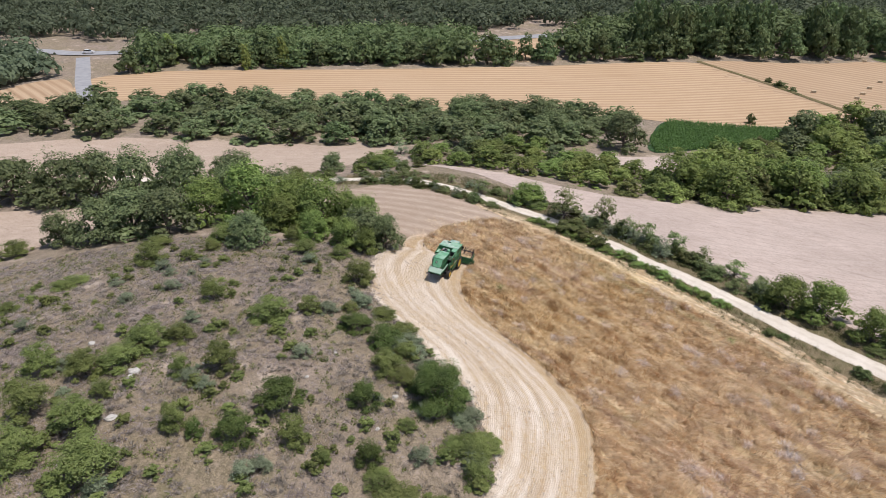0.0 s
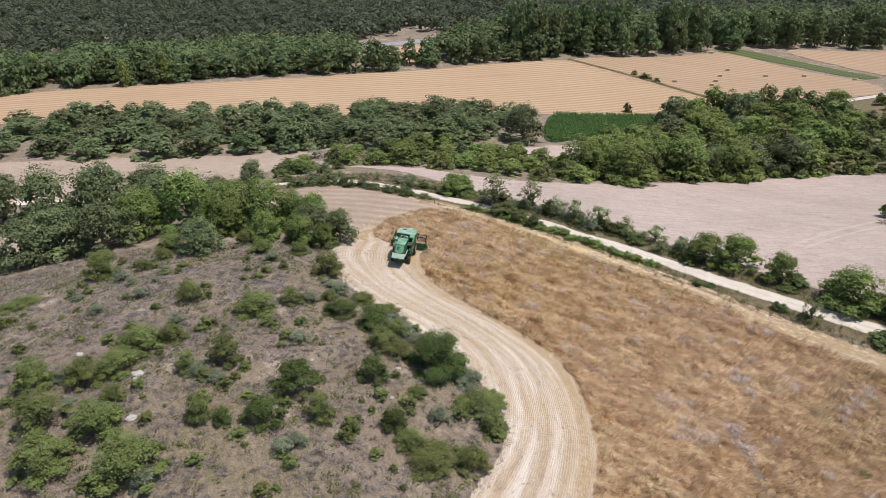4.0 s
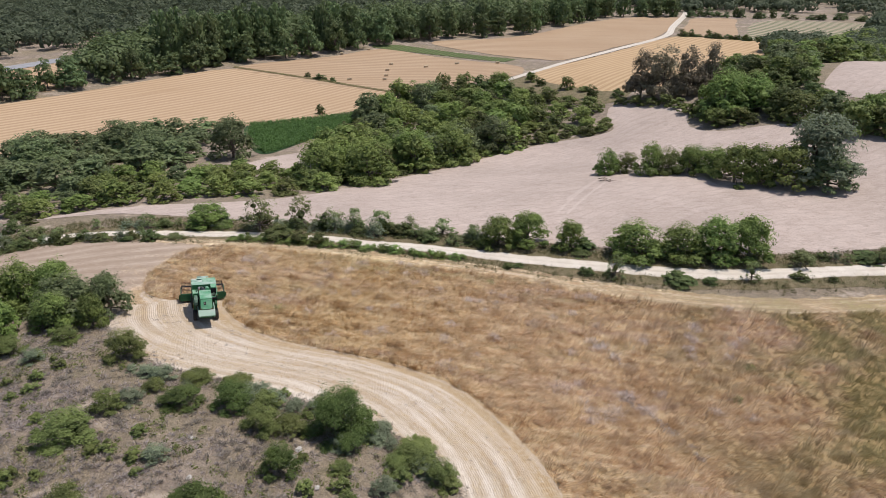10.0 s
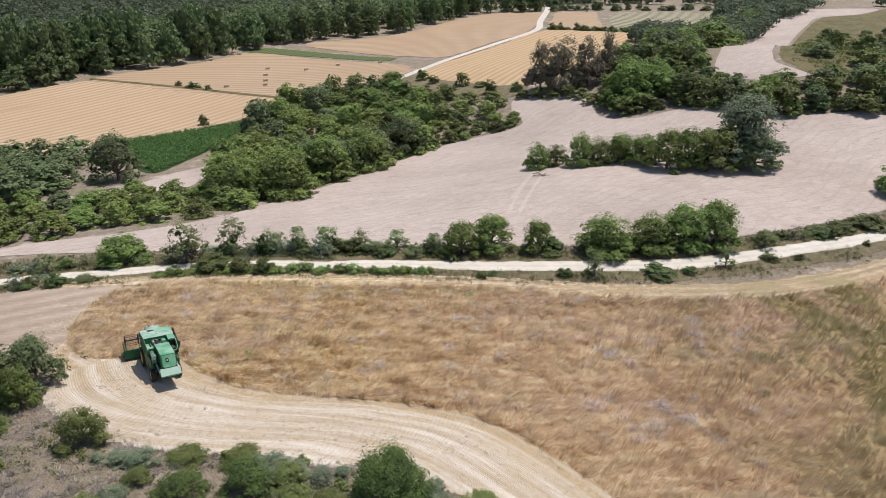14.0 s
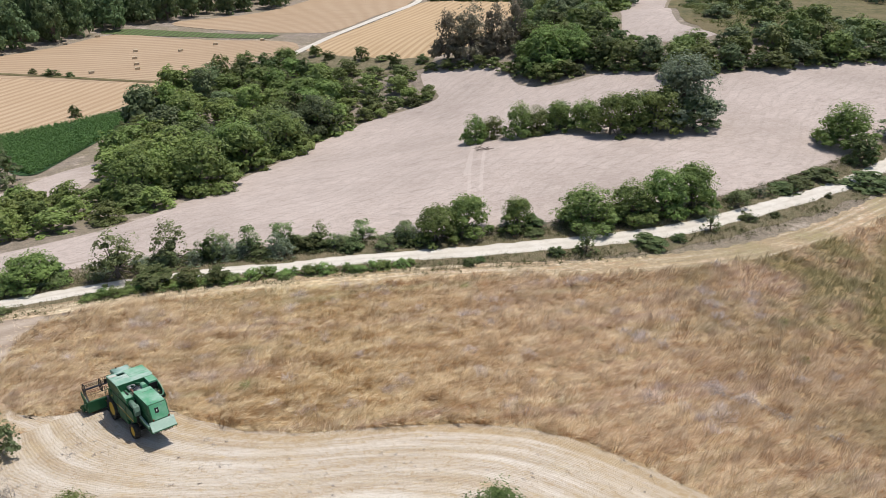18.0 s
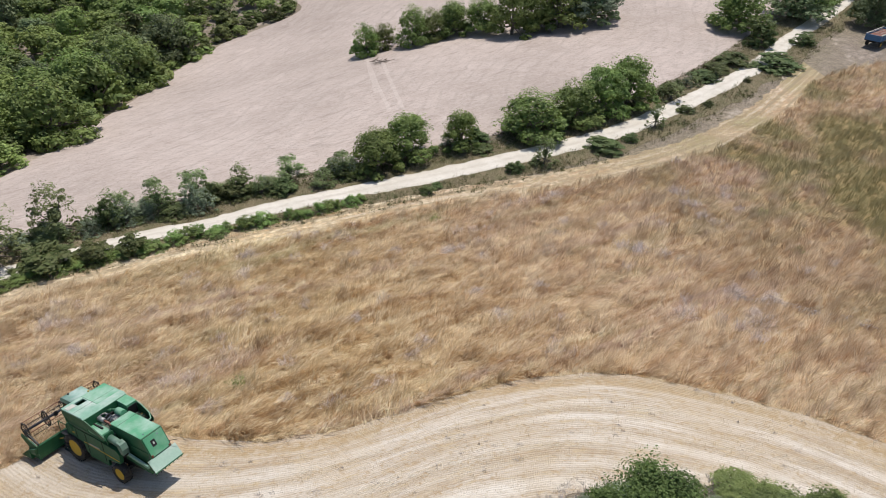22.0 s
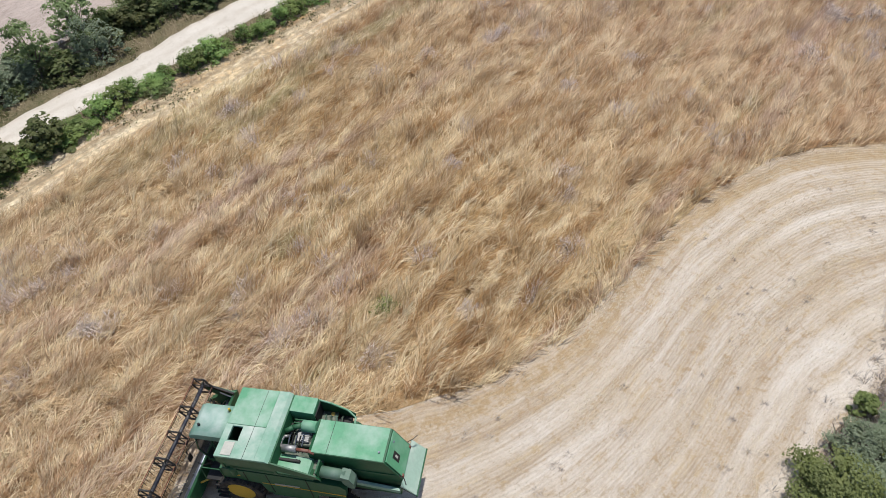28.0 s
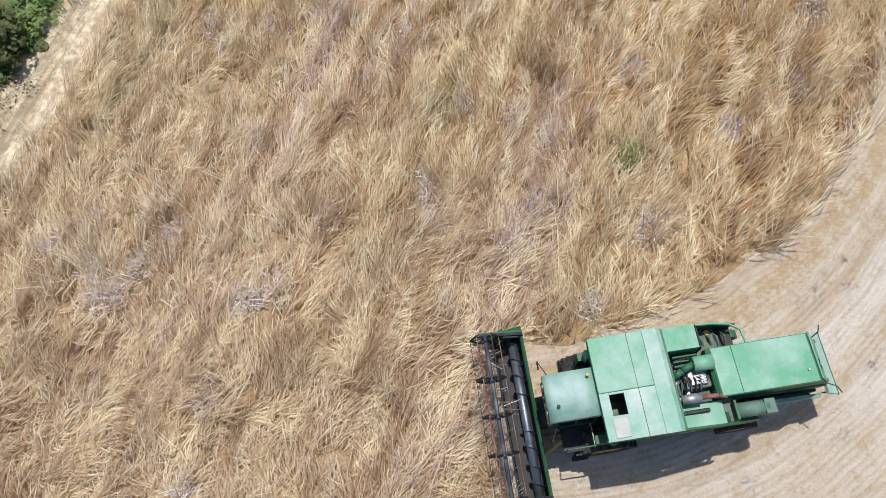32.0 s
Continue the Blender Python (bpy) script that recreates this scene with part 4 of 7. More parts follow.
for k in range(64):
    u = HEDGE.random()
    x, y = HEDGE.uniform(-24, 32), HEDGE.uniform(-46, -10)
    if k < 30:
        i = HEDGE.randrange(2, 9)
        (x0, y0), (x1, y1) = HILL_EDGE[i], HILL_EDGE[i + 1]
        x, y = x0 + (x1 - x0) * u - HEDGE.uniform(0.2, 2.0), y0 + (y1 - y0) * u - HEDGE.uniform(0.6, 2.4)
    if bool(inside(HILL_EDGE + [(36, -66), (-46, -66), (-40, -20)], np.float64(x), np.float64(y))):
        w = HEDGE.uniform(1.0, 2.6)
        plant("hill_shrub", x, y, w * HEDGE.uniform(0.4, 0.65), w, "grey shrubs on the scrub hill")
for k in range(34):
    x = -9 + k * 1.05 + HEDGE.uniform(-0.5, 0.5)
    i = min(range(len(ROAD)), key=lambda q: abs(ROAD[q][0] - x))
    (x0, y0), (x1, y1) = ROAD[max(i - 1, 0)], ROAD[i + 1]
    plant("bramble", x, y0 + (y1 - y0) * (x - x0) / (x1 - x0) - HEDGE.uniform(2.2, 3.0), HEDGE.uniform(0.5, 1.3), HEDGE.uniform(1.3, 2.6), "brambles along the track")
for k in range(60):
    i = HEDGE.randrange(2, 7)
    u, off = HEDGE.random(), HEDGE.choice((-1, 1, 1)) * HEDGE.uniform(2.2, 4.0)
    (x0, y0), (x1, y1) = ROAD[i], ROAD[i + 1]
    d = math.hypot(x1 - x0, y1 - y0)
    plant(("low", "grey_shrub", "sparse", "low")[k % 4], x0 + (x1 - x0) * u + off * (y1 - y0) / d, y0 + (y1 - y0) * u - off * (x1 - x0) / d, HEDGE.uniform(0.7, 1.9), HEDGE.uniform(1.5, 3.4), "hedge along the track")
HILL_BUSHES = [(-24.8, -25.6, 3.2, 4.4), (-21.8, -21.8, 1.5, 2.0), (-5.9, -25.0, 2.8, 2.9), (1.3, -21.9, 2.2, 4.9), (2.1, -17.6, 1.9, 2.7), (-2.6, -43.0, 3.0, 3.6),
               (1.0, -40.0, 2.6, 3.5), (1.6, -37.2, 2.1, 4.0), (-0.6, -33.9, 2.4, 4.2), (0.4, -31.2, 1.6, 3.0), (7.6, -30.0, 3.0, 3.3), (6.2, -33.4, 2.0, 2.2),
               (3.9, -45.2, 3.2, 4.7), (8.6, -42.8, 3.0, 4.7), (5.3, -39.8, 1.5, 2.2), (9.0, -47.5, 3.0, 4.7), (14.6, -43.8, 3.2, 5.8), (-23.5, -42.6, 1.1, 2.7),
               (-25.9, -35.1, 0.9, 4.7), (13.0, -36.6, 2.6, 2.3)]
for x, y, h, w in HILL_BUSHES:
    plant("bush", x, y, h, w, "bushes on the scrub hill")
for x, y, h, w in [(18.4, -21.6, 2.5, 3.1), (15.2, -28.2, 2.8, 4.6), (24.4, -25.3, 2.4, 2.4), (11.5, -14.4, 2.4, 3.6), (14.8, -35.6, 1.8, 1.6), (16.7, -33.0, 2.3, 3.7), (7.3, -15.2, 1.6, 3.9)]:
    plant("green_bush", x, y, h, w, "bushes on the scrub hill")
for x, y, h, w in [(19.3, -29.2, 2.3, 2.6), (22.6, -28.3, 1.1, 1.2), (15.0, -16.8, 2.3, 3.4), (27.7, -17.2, 1.8, 3.8), (30.2, -18.5, 1.9, 2.8), (26.4, -17.9, 1.1, 2.6), (28.9, -26.1, 1.3, 5.1),
                   (31.7, -23.8, 2.0, 3.3), (26.6, -25.9, 1.3, 2.8), (-1.9, -8.6, 3.0, 4.2), (10.7, -11.4, 1.4, 3.4), (6.4, -10.9, 0.9, 3.0), (14.0, -13.6, 1.6, 2.8), (17.2, -16.4, 1.5, 3.1),
                   (3.9, -13.6, 1.1, 2.0), (27.4, -15.2, 1.0, 3.4), (22.5, -20.0, 0.9, 1.8)]:
    plant("bush", x, y, h, w, "bushes on the scrub hill")
plant("big_bush", 21.2, -15.2, 4.4, 6.0, "bushes on the scrub hill")
for x, y, h, w in [(-89.7, -31.2, 7.0, 13), (-82.2, -24.6, 7.8, 11.1), (-76.9, -18.7, 8.1, 10.8), (-68.6, -13.8, 8.4, 10.4), (-60.1, -8.2, 8.6, 9.9), (-68.4, 5.3, 5.0, 10),
                   (-53.4, -30.5, 4.7, 5.6), (-48.4, -25.8, 5.6, 8.8), (-46.7, -21.5, 5.9, 9.6), (-39.9, -18.3, 6.0, 8.3), (-21.9, -13.5, 3.9, 6.0), (-13.9, -0.2, 3.9, 6.9),
                   (-9.8, 1.2, 4.0, 4.7), (-59.5, 23.1, 3.2, 4.8), (-98, -38, 7.0, 12), (-52, -2, 6.0, 8), (-44, 3, 5.0, 7)]:
    plant("oak", x, y, h * 1.24, w * 1.06, "trees behind the hill")
for x, y, h, w in [(-40.9, -11.6, 6.2, 8.5), (-36.2, -6.0, 7.2, 10.5), (-24.0, -0.6, 5.8, 8.2), (-9.6, -2.2, 3.0, 3.1), (-29.7, -4.3, 5.6, 7.6), (-19.0, -5.0, 3.4, 5.0), (-17, 2.5, 4.4, 6.0), (-33, 0, 5.4, 7), (-21, 1.5, 4.6, 6.0), (-26.5, -5.5, 4.2, 5.6), (-13.4, -3.0, 3.2, 4.6)]:
    plant("broad", x, y, h * 1.24, w * 1.06, "trees behind the hill")
for x, y, h, w in [(-56.5, 12.7, 3.0, 4.6), (-54.9, -37.1, 2.2, 5.6), (-19.4, -7.7, 2.1, 3.3), (-27.0, -14.6, 2.6, 5.0), (-33, -22, 1.6, 4), (-14, -9, 1.8, 3.6), (-10, -6, 1.6, 3.0), (-24, -18, 1.4, 3.0)]:
    plant("bush", x, y, h, w, "trees behind the hill")
for kind, x, y, h, w in [("oak", -38.7, 95.4, 10.0, 11.7), ("oak", -66.3, 93.2, 9.0, 13.0), ("oak", -78.5, 77.5, 8.4, 12.1), ("oak", -55, 86, 8.0, 10), ("broad", -9.5, 72.9, 8.6, 10.8), ("broad", 0.4, 75.6, 8.8, 12.0),
                         ("broad", 5.6, 95.3, 9.0, 12.3), ("broad", 14.2, 101.5, 9.0, 11.4), ("oak", 23.6, 116.6, 8.8, 11.3), ("low", -35.6, 154.7, 3.0, 3.4), ("low", 5.9, 191.7, 3.6, 5.3),
                         ("low", -51.6, 205.6, 2.3, 5.0), ("low", -58, 209, 1.8, 3.0), ("low", -46, 203, 1.8, 3.0), ("broad", 20.2, 181.1, 6.6, 11.0), ("pine", 63.6, 150.7, 13.4, 10.2),
                         ("pine", 69.3, 147.3, 13.8, 12.3), ("pine", 75.6, 144.3, 12.8, 9.9), ("pine", 81.5, 146.0, 12.3, 7.5), ("broad", 80.1, 121.0, 10.4, 13.3), ("broad", 87.2, 121.2, 8.4, 11.0)]:
    plant(kind, x, y, h, w, "trees of the wood")


def grove(seed, poly, gap, kinds, h0, h1, spread, group):
    """Trees filling a wood, no two closer than gap."""
    rng = random.Random(seed)
    xs, ys = [p[0] for p in poly], [p[1] for p in poly]
    got = []
    for _ in range(int(12 * (max(xs) - min(xs)) * (max(ys) - min(ys)) / gap ** 2)):
        x, y = rng.uniform(min(xs), max(xs)), rng.uniform(min(ys), max(ys))
        if bool(inside(poly, np.float64(x), np.float64(y))) and all((x - a) ** 2 + (y - b) ** 2 > gap * gap for a, b in got):
            got.append((x, y))
            h = rng.uniform(h0, h1)
            plant(rng.choice(kinds), x, y, h, spread * rng.uniform(0.85, 1.15) * (0.6 + 0.4 * h / h1), group)
    return got


SMALL = random.Random(8)
for k in range(190):
    x, y = SMALL.uniform(-30, 33), SMALL.uniform(-50, -9)
    if bool(inside(HILL_EDGE + [(36, -66), (-46, -66), (-40, -20)], np.float64(x), np.float64(y))):
        r = SMALL.uniform(0.5, 1.7)
        plant("small_bush", x, y, r * SMALL.uniform(0.4, 0.75), r, "small bushes on the scrub hill")
grove(1, [(-175, -28), (-138, -20), (-127, -1), (-106, 20), (-82, 37), (-68, 52), (-62, 60), (-51, 72), (-48, 97), (-55, 122), (-70, 112), (-88, 92), (-116, 62), (-142, 34), (-158, 4)],
      7.2, ["oak_wood", "oak_wood", "oak_wood", "far_broad"], 4.6, 6.8, 11.0, "oaks between the fields")
grove(2, [(-60, 44), (-50, 42), (-38, 50), (-20, 55), (-9, 62), (-4, 69), (-12, 76), (-24, 74), (-36, 74), (-50, 70)], 4.6, ["broad_wood", "oak_wood", "olive_wood", "broad_wood", "lime_wood"], 2.4, 4.4, 6.6, "trees beside the pale field")
grove(14, [(-64, 44), (-63, 32), (-56, 24), (-50, 27), (-47, 33), (-50, 41), (-58, 46)], 4.4, ["low", "bush_wood", "grey_shrub", "low"], 0.9, 2.4, 4.0, "bushes between the bare fields")
grove(3, [(-2, 74), (9, 92), (20, 109), (28, 117), (30, 140), (24, 176), (2, 184), (-12, 178), (-19, 158), (-20.5, 130), (-21, 108), (-14, 88)],
      5.4, ["broad_wood", "olive_wood", "oak_wood", "lime_wood", "lime_wood", "broad_wood", "low"], 2.6, 8.4, 9.6, "trees of the river wood")
grove(13, [(28, 118), (34, 122), (52, 128), (53, 146), (40, 160), (26, 174), (31, 140)], 6.2, ["low", "bush_wood", "lime_wood", "broad_wood", "olive_wood"], 1.8, 5.6, 7.5, "bushes on the dry bank")
grove(15, [(22, 186), (30, 172), (52, 152), (60, 156), (44, 180), (28, 202)], 8.0, ["low", "bush_wood", "lime_wood"], 1.4, 4.0, 5.5, "bushes on the grassy bank")
grove(11, [(-10, 66), (-2, 74), (9, 91), (20, 108), (35, 121), (53, 126), (54, 131), (36, 127), (18, 115), (4, 97), (-8, 82)],
      3.4, ["low", "bush_wood", "lime_wood"], 1.4, 3.4, 5.0, "bushes at the foot of the river wood")
for x, y, h, w in [(58, 148, 2.2, 4.5), (62, 145, 2.6, 5.0), (65.5, 142, 2.4, 5.2), (69, 139, 2.8, 5.4), (72, 135, 2.4, 5.0), (73, 129, 2.6, 5.0), (75, 123, 2.8, 5.4)]:
    plant("bush_wood", x, y, h, w, "bushes at the foot of the pines")
grove(4, [(84, 141), (77, 132), (76.5, 113), (83, 112.5), (88, 111.5), (95.5, 102), (100.5, 95), (108, 92), (118, 89), (127, 88), (152, 87), (160, 98), (124, 106), (107, 110), (102, 118), (101, 134), (112, 156), (120, 172), (104, 172), (84, 160)],
      4.9, ["oak_wood", "broad_wood", "olive_wood", "bush_wood", "broad_wood", "low"], 3.0, 7.2, 8.2, "trees on the far slope")
grove(12, [(76, 112.5), (83, 112), (88, 111), (95.5, 101.5), (100.5, 94.6), (108, 91.4), (118, 88.4), (127, 87), (150, 86), (150, 90), (118, 92), (104, 97), (92, 108), (80, 117)],
      3.2, ["bush_wood", "low", "bush_wood"], 1.5, 3.6, 5.0, "bushes along the upper edge of the pale field")
grove(5, [(104, 150), (112, 150), (146, 212), (192, 290), (232, 348), (222, 354), (168, 290), (126, 234), (102, 182)], 7.6, ["oak_wood", "broad_wood", "lime_wood"], 4.5, 8.5, 11.0, "trees along the uphill field")
grove(6, [(128, 120), (150, 108), (180, 116), (235, 190), (270, 270), (236, 296), (190, 226), (134, 142)], 9.5, ["bush_wood", "oak_wood", "low", "bush_wood"], 1.6, 5.0, 8.0, "bushes on the far slope")
grove(7, [(-200, 24), (-198, 40), (-164, 96), (-134, 152), (-96, 218), (-103, 223), (-142, 160), (-172, 104), (-208, 44), (-212, 28)], 7.5, ["far_broad", "far_broad", "poplar"], 8.0, 12.0, 10.0, "trees behind the golden field")
grove(8, [(-96, 222), (-62, 256), (-42, 282), (-26, 298), (20, 326), (70, 394), (112, 408), (112, 420), (64, 408), (14, 342), (-34, 312), (-78, 268), (-108, 232)], 8.5, ["poplar", "far_broad", "far_broad"], 11.0, 17.0, 11.0, "tall trees behind the fields")
grove(9, [(-112, 205), (-96, 225), (-80, 250), (-92, 262), (-112, 240), (-124, 215)], 6.5, ["poplar"], 17.0, 22.0, 9.5, "poplars behind the golden field")
grove(10, [(-70, 262), (-56, 276), (-66, 288), (-80, 274)], 7.0, ["poplar"], 18.0, 22.0, 10.0, "poplars behind the golden field")

for k in range(26):
    u = k / 25
    plant(("low", "bush_wood", "far_broad")[k % 3], 104 + 38 * u + HEDGE.uniform(-2, 2), 328 - 20 * u + HEDGE.uniform(-2, 2), HEDGE.uniform(1.2, 3.6), HEDGE.uniform(2.5, 5.5), "bushes between the far plots")
    plant(("far_broad", "low")[k % 2], 120 + 140 * u + HEDGE.uniform(-3, 3), 408 - 8 * u + HEDGE.uniform(-4, 4), HEDGE.uniform(2.5, 6.0), HEDGE.uniform(4, 8), "trees beyond the far plots")


def far_wood(name, seed, n, region, r0, r1, mat, label, heights=(5, 9)):
    """A far wood: crowns of clustered leaves, joined into one piece."""
    rng = np.random.default_rng(seed)
    xs, ys = [p[0] for p in region], [p[1] for p in region]
    X, Y = rng.uniform(min(xs), max(xs), n * 4), rng.uniform(min(ys), max(ys), n * 4)
    ok = inside(region, X, Y)
    Q = []
    for x, y in zip(X[ok][:n], Y[ok][:n]):
        r, h = rng.uniform(r0, r1), rng.uniform(*heights)
        size, foot = np.array([r, r, h * 0.55]), np.array([x, y, at(x, y) + h * 0.45])
        d = outward(rng, 12, -0.1)
        e = outward(rng, 60, -0.1) * 0.36 + np.repeat(d, 5, 0) * rng.uniform(0.62, 0.9, (12, 1)).repeat(5, 0)
        Q.append(leaf_quads(rng, e * size + foot, e + 0.3 * np.repeat(d, 5, 0), r * 0.115, 0.35))
        d = outward(rng, 44, -0.5)
        Q.append(leaf_quads(rng, d * rng.uniform(0.6, 0.78, (44, 1)) * size + foot, d, r * 0.23, 0.3))
    return tagged(soup(name, np.concatenate(Q), 4, MAT[mat]), label, "wood", kind="stuff")


far_wood("far_wood", 5, 4600, [(-480, -160), (-340, -30), (-272, 40), (-240, 90), (-204, 165), (-178, 225), (-128, 300), (-70, 365), (0, 430), (20, 520), (-60, 620), (-300, 560), (-460, 320), (-520, 60)],
         3.8, 6.6, "far_oak", "dense dark green oak forest covering the far hillside")
far_wood("far_wood", 6, 300, [(-203, -18), (-207, 3), (-232, 10), (-246, 8), (-300, -12), (-330, -50), (-300, -120), (-215, -60)], 4.5, 7.5, "far_oak", "dark green wood beside the asphalt road")
far_wood("far_wood", 8, 700, [(20, 440), (115, 425), (135, 440), (260, 430), (330, 480), (330, 700), (60, 700)], 5.0, 9.0, "far_oak", "dark green trees beyond the far fields")
far_wood("far_wood", 9, 330, [(-204, 34), (-168, 100), (-146, 140), (-160, 156), (-174, 168), (-186, 160), (-222, 92), (-240, 46)], 4.0, 6.5, "far_green", "green trees between the field and the highway", (6, 10))
far_wood("far_wood", 10, 420, [(-132, 165), (-100, 222), (-78, 268), (-34, 312), (14, 342), (64, 408), (50, 432), (-50, 350), (-124, 272), (-150, 215), (-144, 198)], 4.5, 7.0, "far_green", "tall green trees behind the stubble fields", (9, 15))
far_wood("far_wood", 12, 330, [(150, 226), (186, 272), (240, 348), (300, 410), (280, 430), (220, 400), (218, 380), (190, 325), (166, 292), (140, 300), (122, 246)], 3.5, 6.0, "far_oak", "dark trees lining the uphill field", (5, 9))
far_wood("far_wood", 13, 300, [(150, 92), (190, 88), (260, 130), (340, 260), (400, 420), (340, 420), (330, 330), (290, 210), (200, 118)], 3.5, 6.5, "far_oak", "dark bushes and trees on the far slope", (4, 8))

for x, y, h, w in [(-177, 75, 11, 6), (-181, 62, 9, 5), (-206, 44, 11, 6)]:
    plant("gold_poplar", x, y, h, w, "yellow poplars before the forest")


# ---- building blocks for machines ----
def part(name, bm, mat, parent, label="", smooth=False):
    """Links a bmesh as one mesh under a thing or a part."""
    bmesh.ops.recalc_face_normals(bm, faces=bm.faces)
    me = bpy.data.meshes.new(name)
    bm.to_mesh(me)
    bm.free()
    me.materials.append(mat)
    if smooth:
        for p in me.polygons:
            p.use_smooth = len(p.vertices) == 4
    ob = new(name, me)
    ob.parent = parent
    return tagged(ob, label)


def edged(bm, width, seg=1):
    if width:
        bmesh.ops.bevel(bm, geom=[e for e in bm.edges if e.calc_face_angle(0) > 0.5], offset=width, segments=seg, profile=0.6, affect="EDGES", clamp_overlap=True)
    return bm


def block(x0, x1, y0, y1, z0, z1, bevel=0.02, bm=None):
    bm = bm or bmesh.new()
    v = bmesh.ops.create_cube(bm, size=1.0)["verts"]
    for p in v:
        p.co = Vector(((x0 + x1) / 2 + p.co.x * (x1 - x0), (y0 + y1) / 2 + p.co.y * (y1 - y0), (z0 + z1) / 2 + p.co.z * (z1 - z0)))
    return edged(bm, bevel)


def profile(pts, y0, y1, bevel=0.02, taper=0.0):
    """A side outline of x, z corners pulled from y0 to y1."""
    bm = bmesh.new()
    a = [bm.verts.new((x, y0, z)) for x, z in pts]
    b = [bm.verts.new((x, y1, z)) for x, z in pts]
    bm.faces.new(a)
    bm.faces.new(b[::-1])
    for i in range(len(pts)):
        j = (i + 1) % len(pts)
        bm.faces.new((a[i], b[i], b[j], a[j]))
    return edged(bm, bevel)


def rod(a, b, r, seg=10, bm=None, r2=None):
    bm = bm or bmesh.new()
    a, b = Vector(a), Vector(b)
    q = (b - a).to_track_quat("Z", "Y")
    ends = []
    for p, rr in ((a, r), (b, r if r2 is None else r2)):
        ends.append([bm.verts.new(p + q @ Vector((rr * math.cos(k * 2 * math.pi / seg), rr * math.sin(k * 2 * math.pi / seg), 0))) for k in range(seg)])
    for k in range(seg):
        bm.faces.new((ends[0][k], ends[0][(k + 1) % seg], ends[1][(k + 1) % seg], ends[1][k]))
    bm.faces.new(ends[0][::-1])
    bm.faces.new(ends[1])
    return bm


def pipe(points, r, seg=8, bm=None):
    bm = bm or bmesh.new()
    for a, b in zip(points, points[1:]):
        rod(a, b, r, seg, bm)
    return bm


def turned(outline, seg=28, axis_y=0.0, centre=(0, 0, 0)):
    """A body turned about the y axis from rows of radius, y."""
    bm = bmesh.new()
    rings = []
    for r, y in outline:
        rings.append([bm.verts.new((centre[0] + r * math.cos(k * 2 * math.pi / seg), centre[1] + y, centre[2] + r * math.sin(k * 2 * math.pi / seg))) for k in range(seg)])
    for u, w in zip(rings, rings[1:]):
        for k in range(seg):
            bm.faces.new((u[k], u[(k + 1) % seg], w[(k + 1) % seg], w[k]))
    if outline[0][0] > 0:
        bm.faces.new(rings[0])
    if outline[-1][0] > 0:
        bm.faces.new(rings[-1][::-1])
    return bm


# one machine green, with shade painted into the sides and sunlight into the tops
SHADED_GREEN = paint("shaded_green_machine_paint", (0.016, 0.105, 0.04), 0.12, 0.4, 0.9, (0.42, 0.46, 0.38))
SUNLIT_GREEN = paint("sunlit_green_paint", (0.08, 0.32, 0.155), 0.65, 0.4, 0.7, (0.46, 0.56, 0.48))
# real dust over a base green that is lightened like the sunlit tops
DUSTY_TOP = paint("dusty_sunlit_green_paint", (0.18, 0.38, 0.26), 0.95, 0.45, 0.6, (0.56, 0.6, 0.54))
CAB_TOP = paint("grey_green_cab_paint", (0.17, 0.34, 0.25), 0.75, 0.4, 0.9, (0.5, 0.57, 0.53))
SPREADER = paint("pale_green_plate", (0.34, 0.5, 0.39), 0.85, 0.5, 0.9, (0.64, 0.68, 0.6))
SPOUT = paint("grey_green_spout_paint", (0.1, 0.19, 0.13), 0.5, 0.5, 0.9, (0.36, 0.41, 0.36))
DARK = paint("black_machine_paint", (0.011, 0.011, 0.012), 0.08, 0.5, 1.5)
YELLOW = paint("yellow_rim_paint", (0.62, 0.4, 0.025), 0.3, 0.5, 2.0)
STEEL = metal("worn_steel", (0.3, 0.33, 0.38), 0.34)
SILVER = metal("grey_muffler", (0.5, 0.49, 0.47), 0.45)
BLUE_STEEL = paint("dark_blue_grey_paint", (0.03, 0.035, 0.06), 0.3, 0.35, 2.0)
ENGINE = paint("oily_engine_green", (0.035, 0.075, 0.045), 0.35, 0.5, 4.0)
RUST = paint("rusty_brown_paint", (0.2, 0.055, 0.03), 0.3, 0.7, 3.0)
PALE_PLATE = paint("dust_white_plate", (0.46, 0.46, 0.4), 0.75, 0.7, 1.5, (0.62, 0.58, 0.5))
RUBBER, GLASS = rubber(), glass_dark()


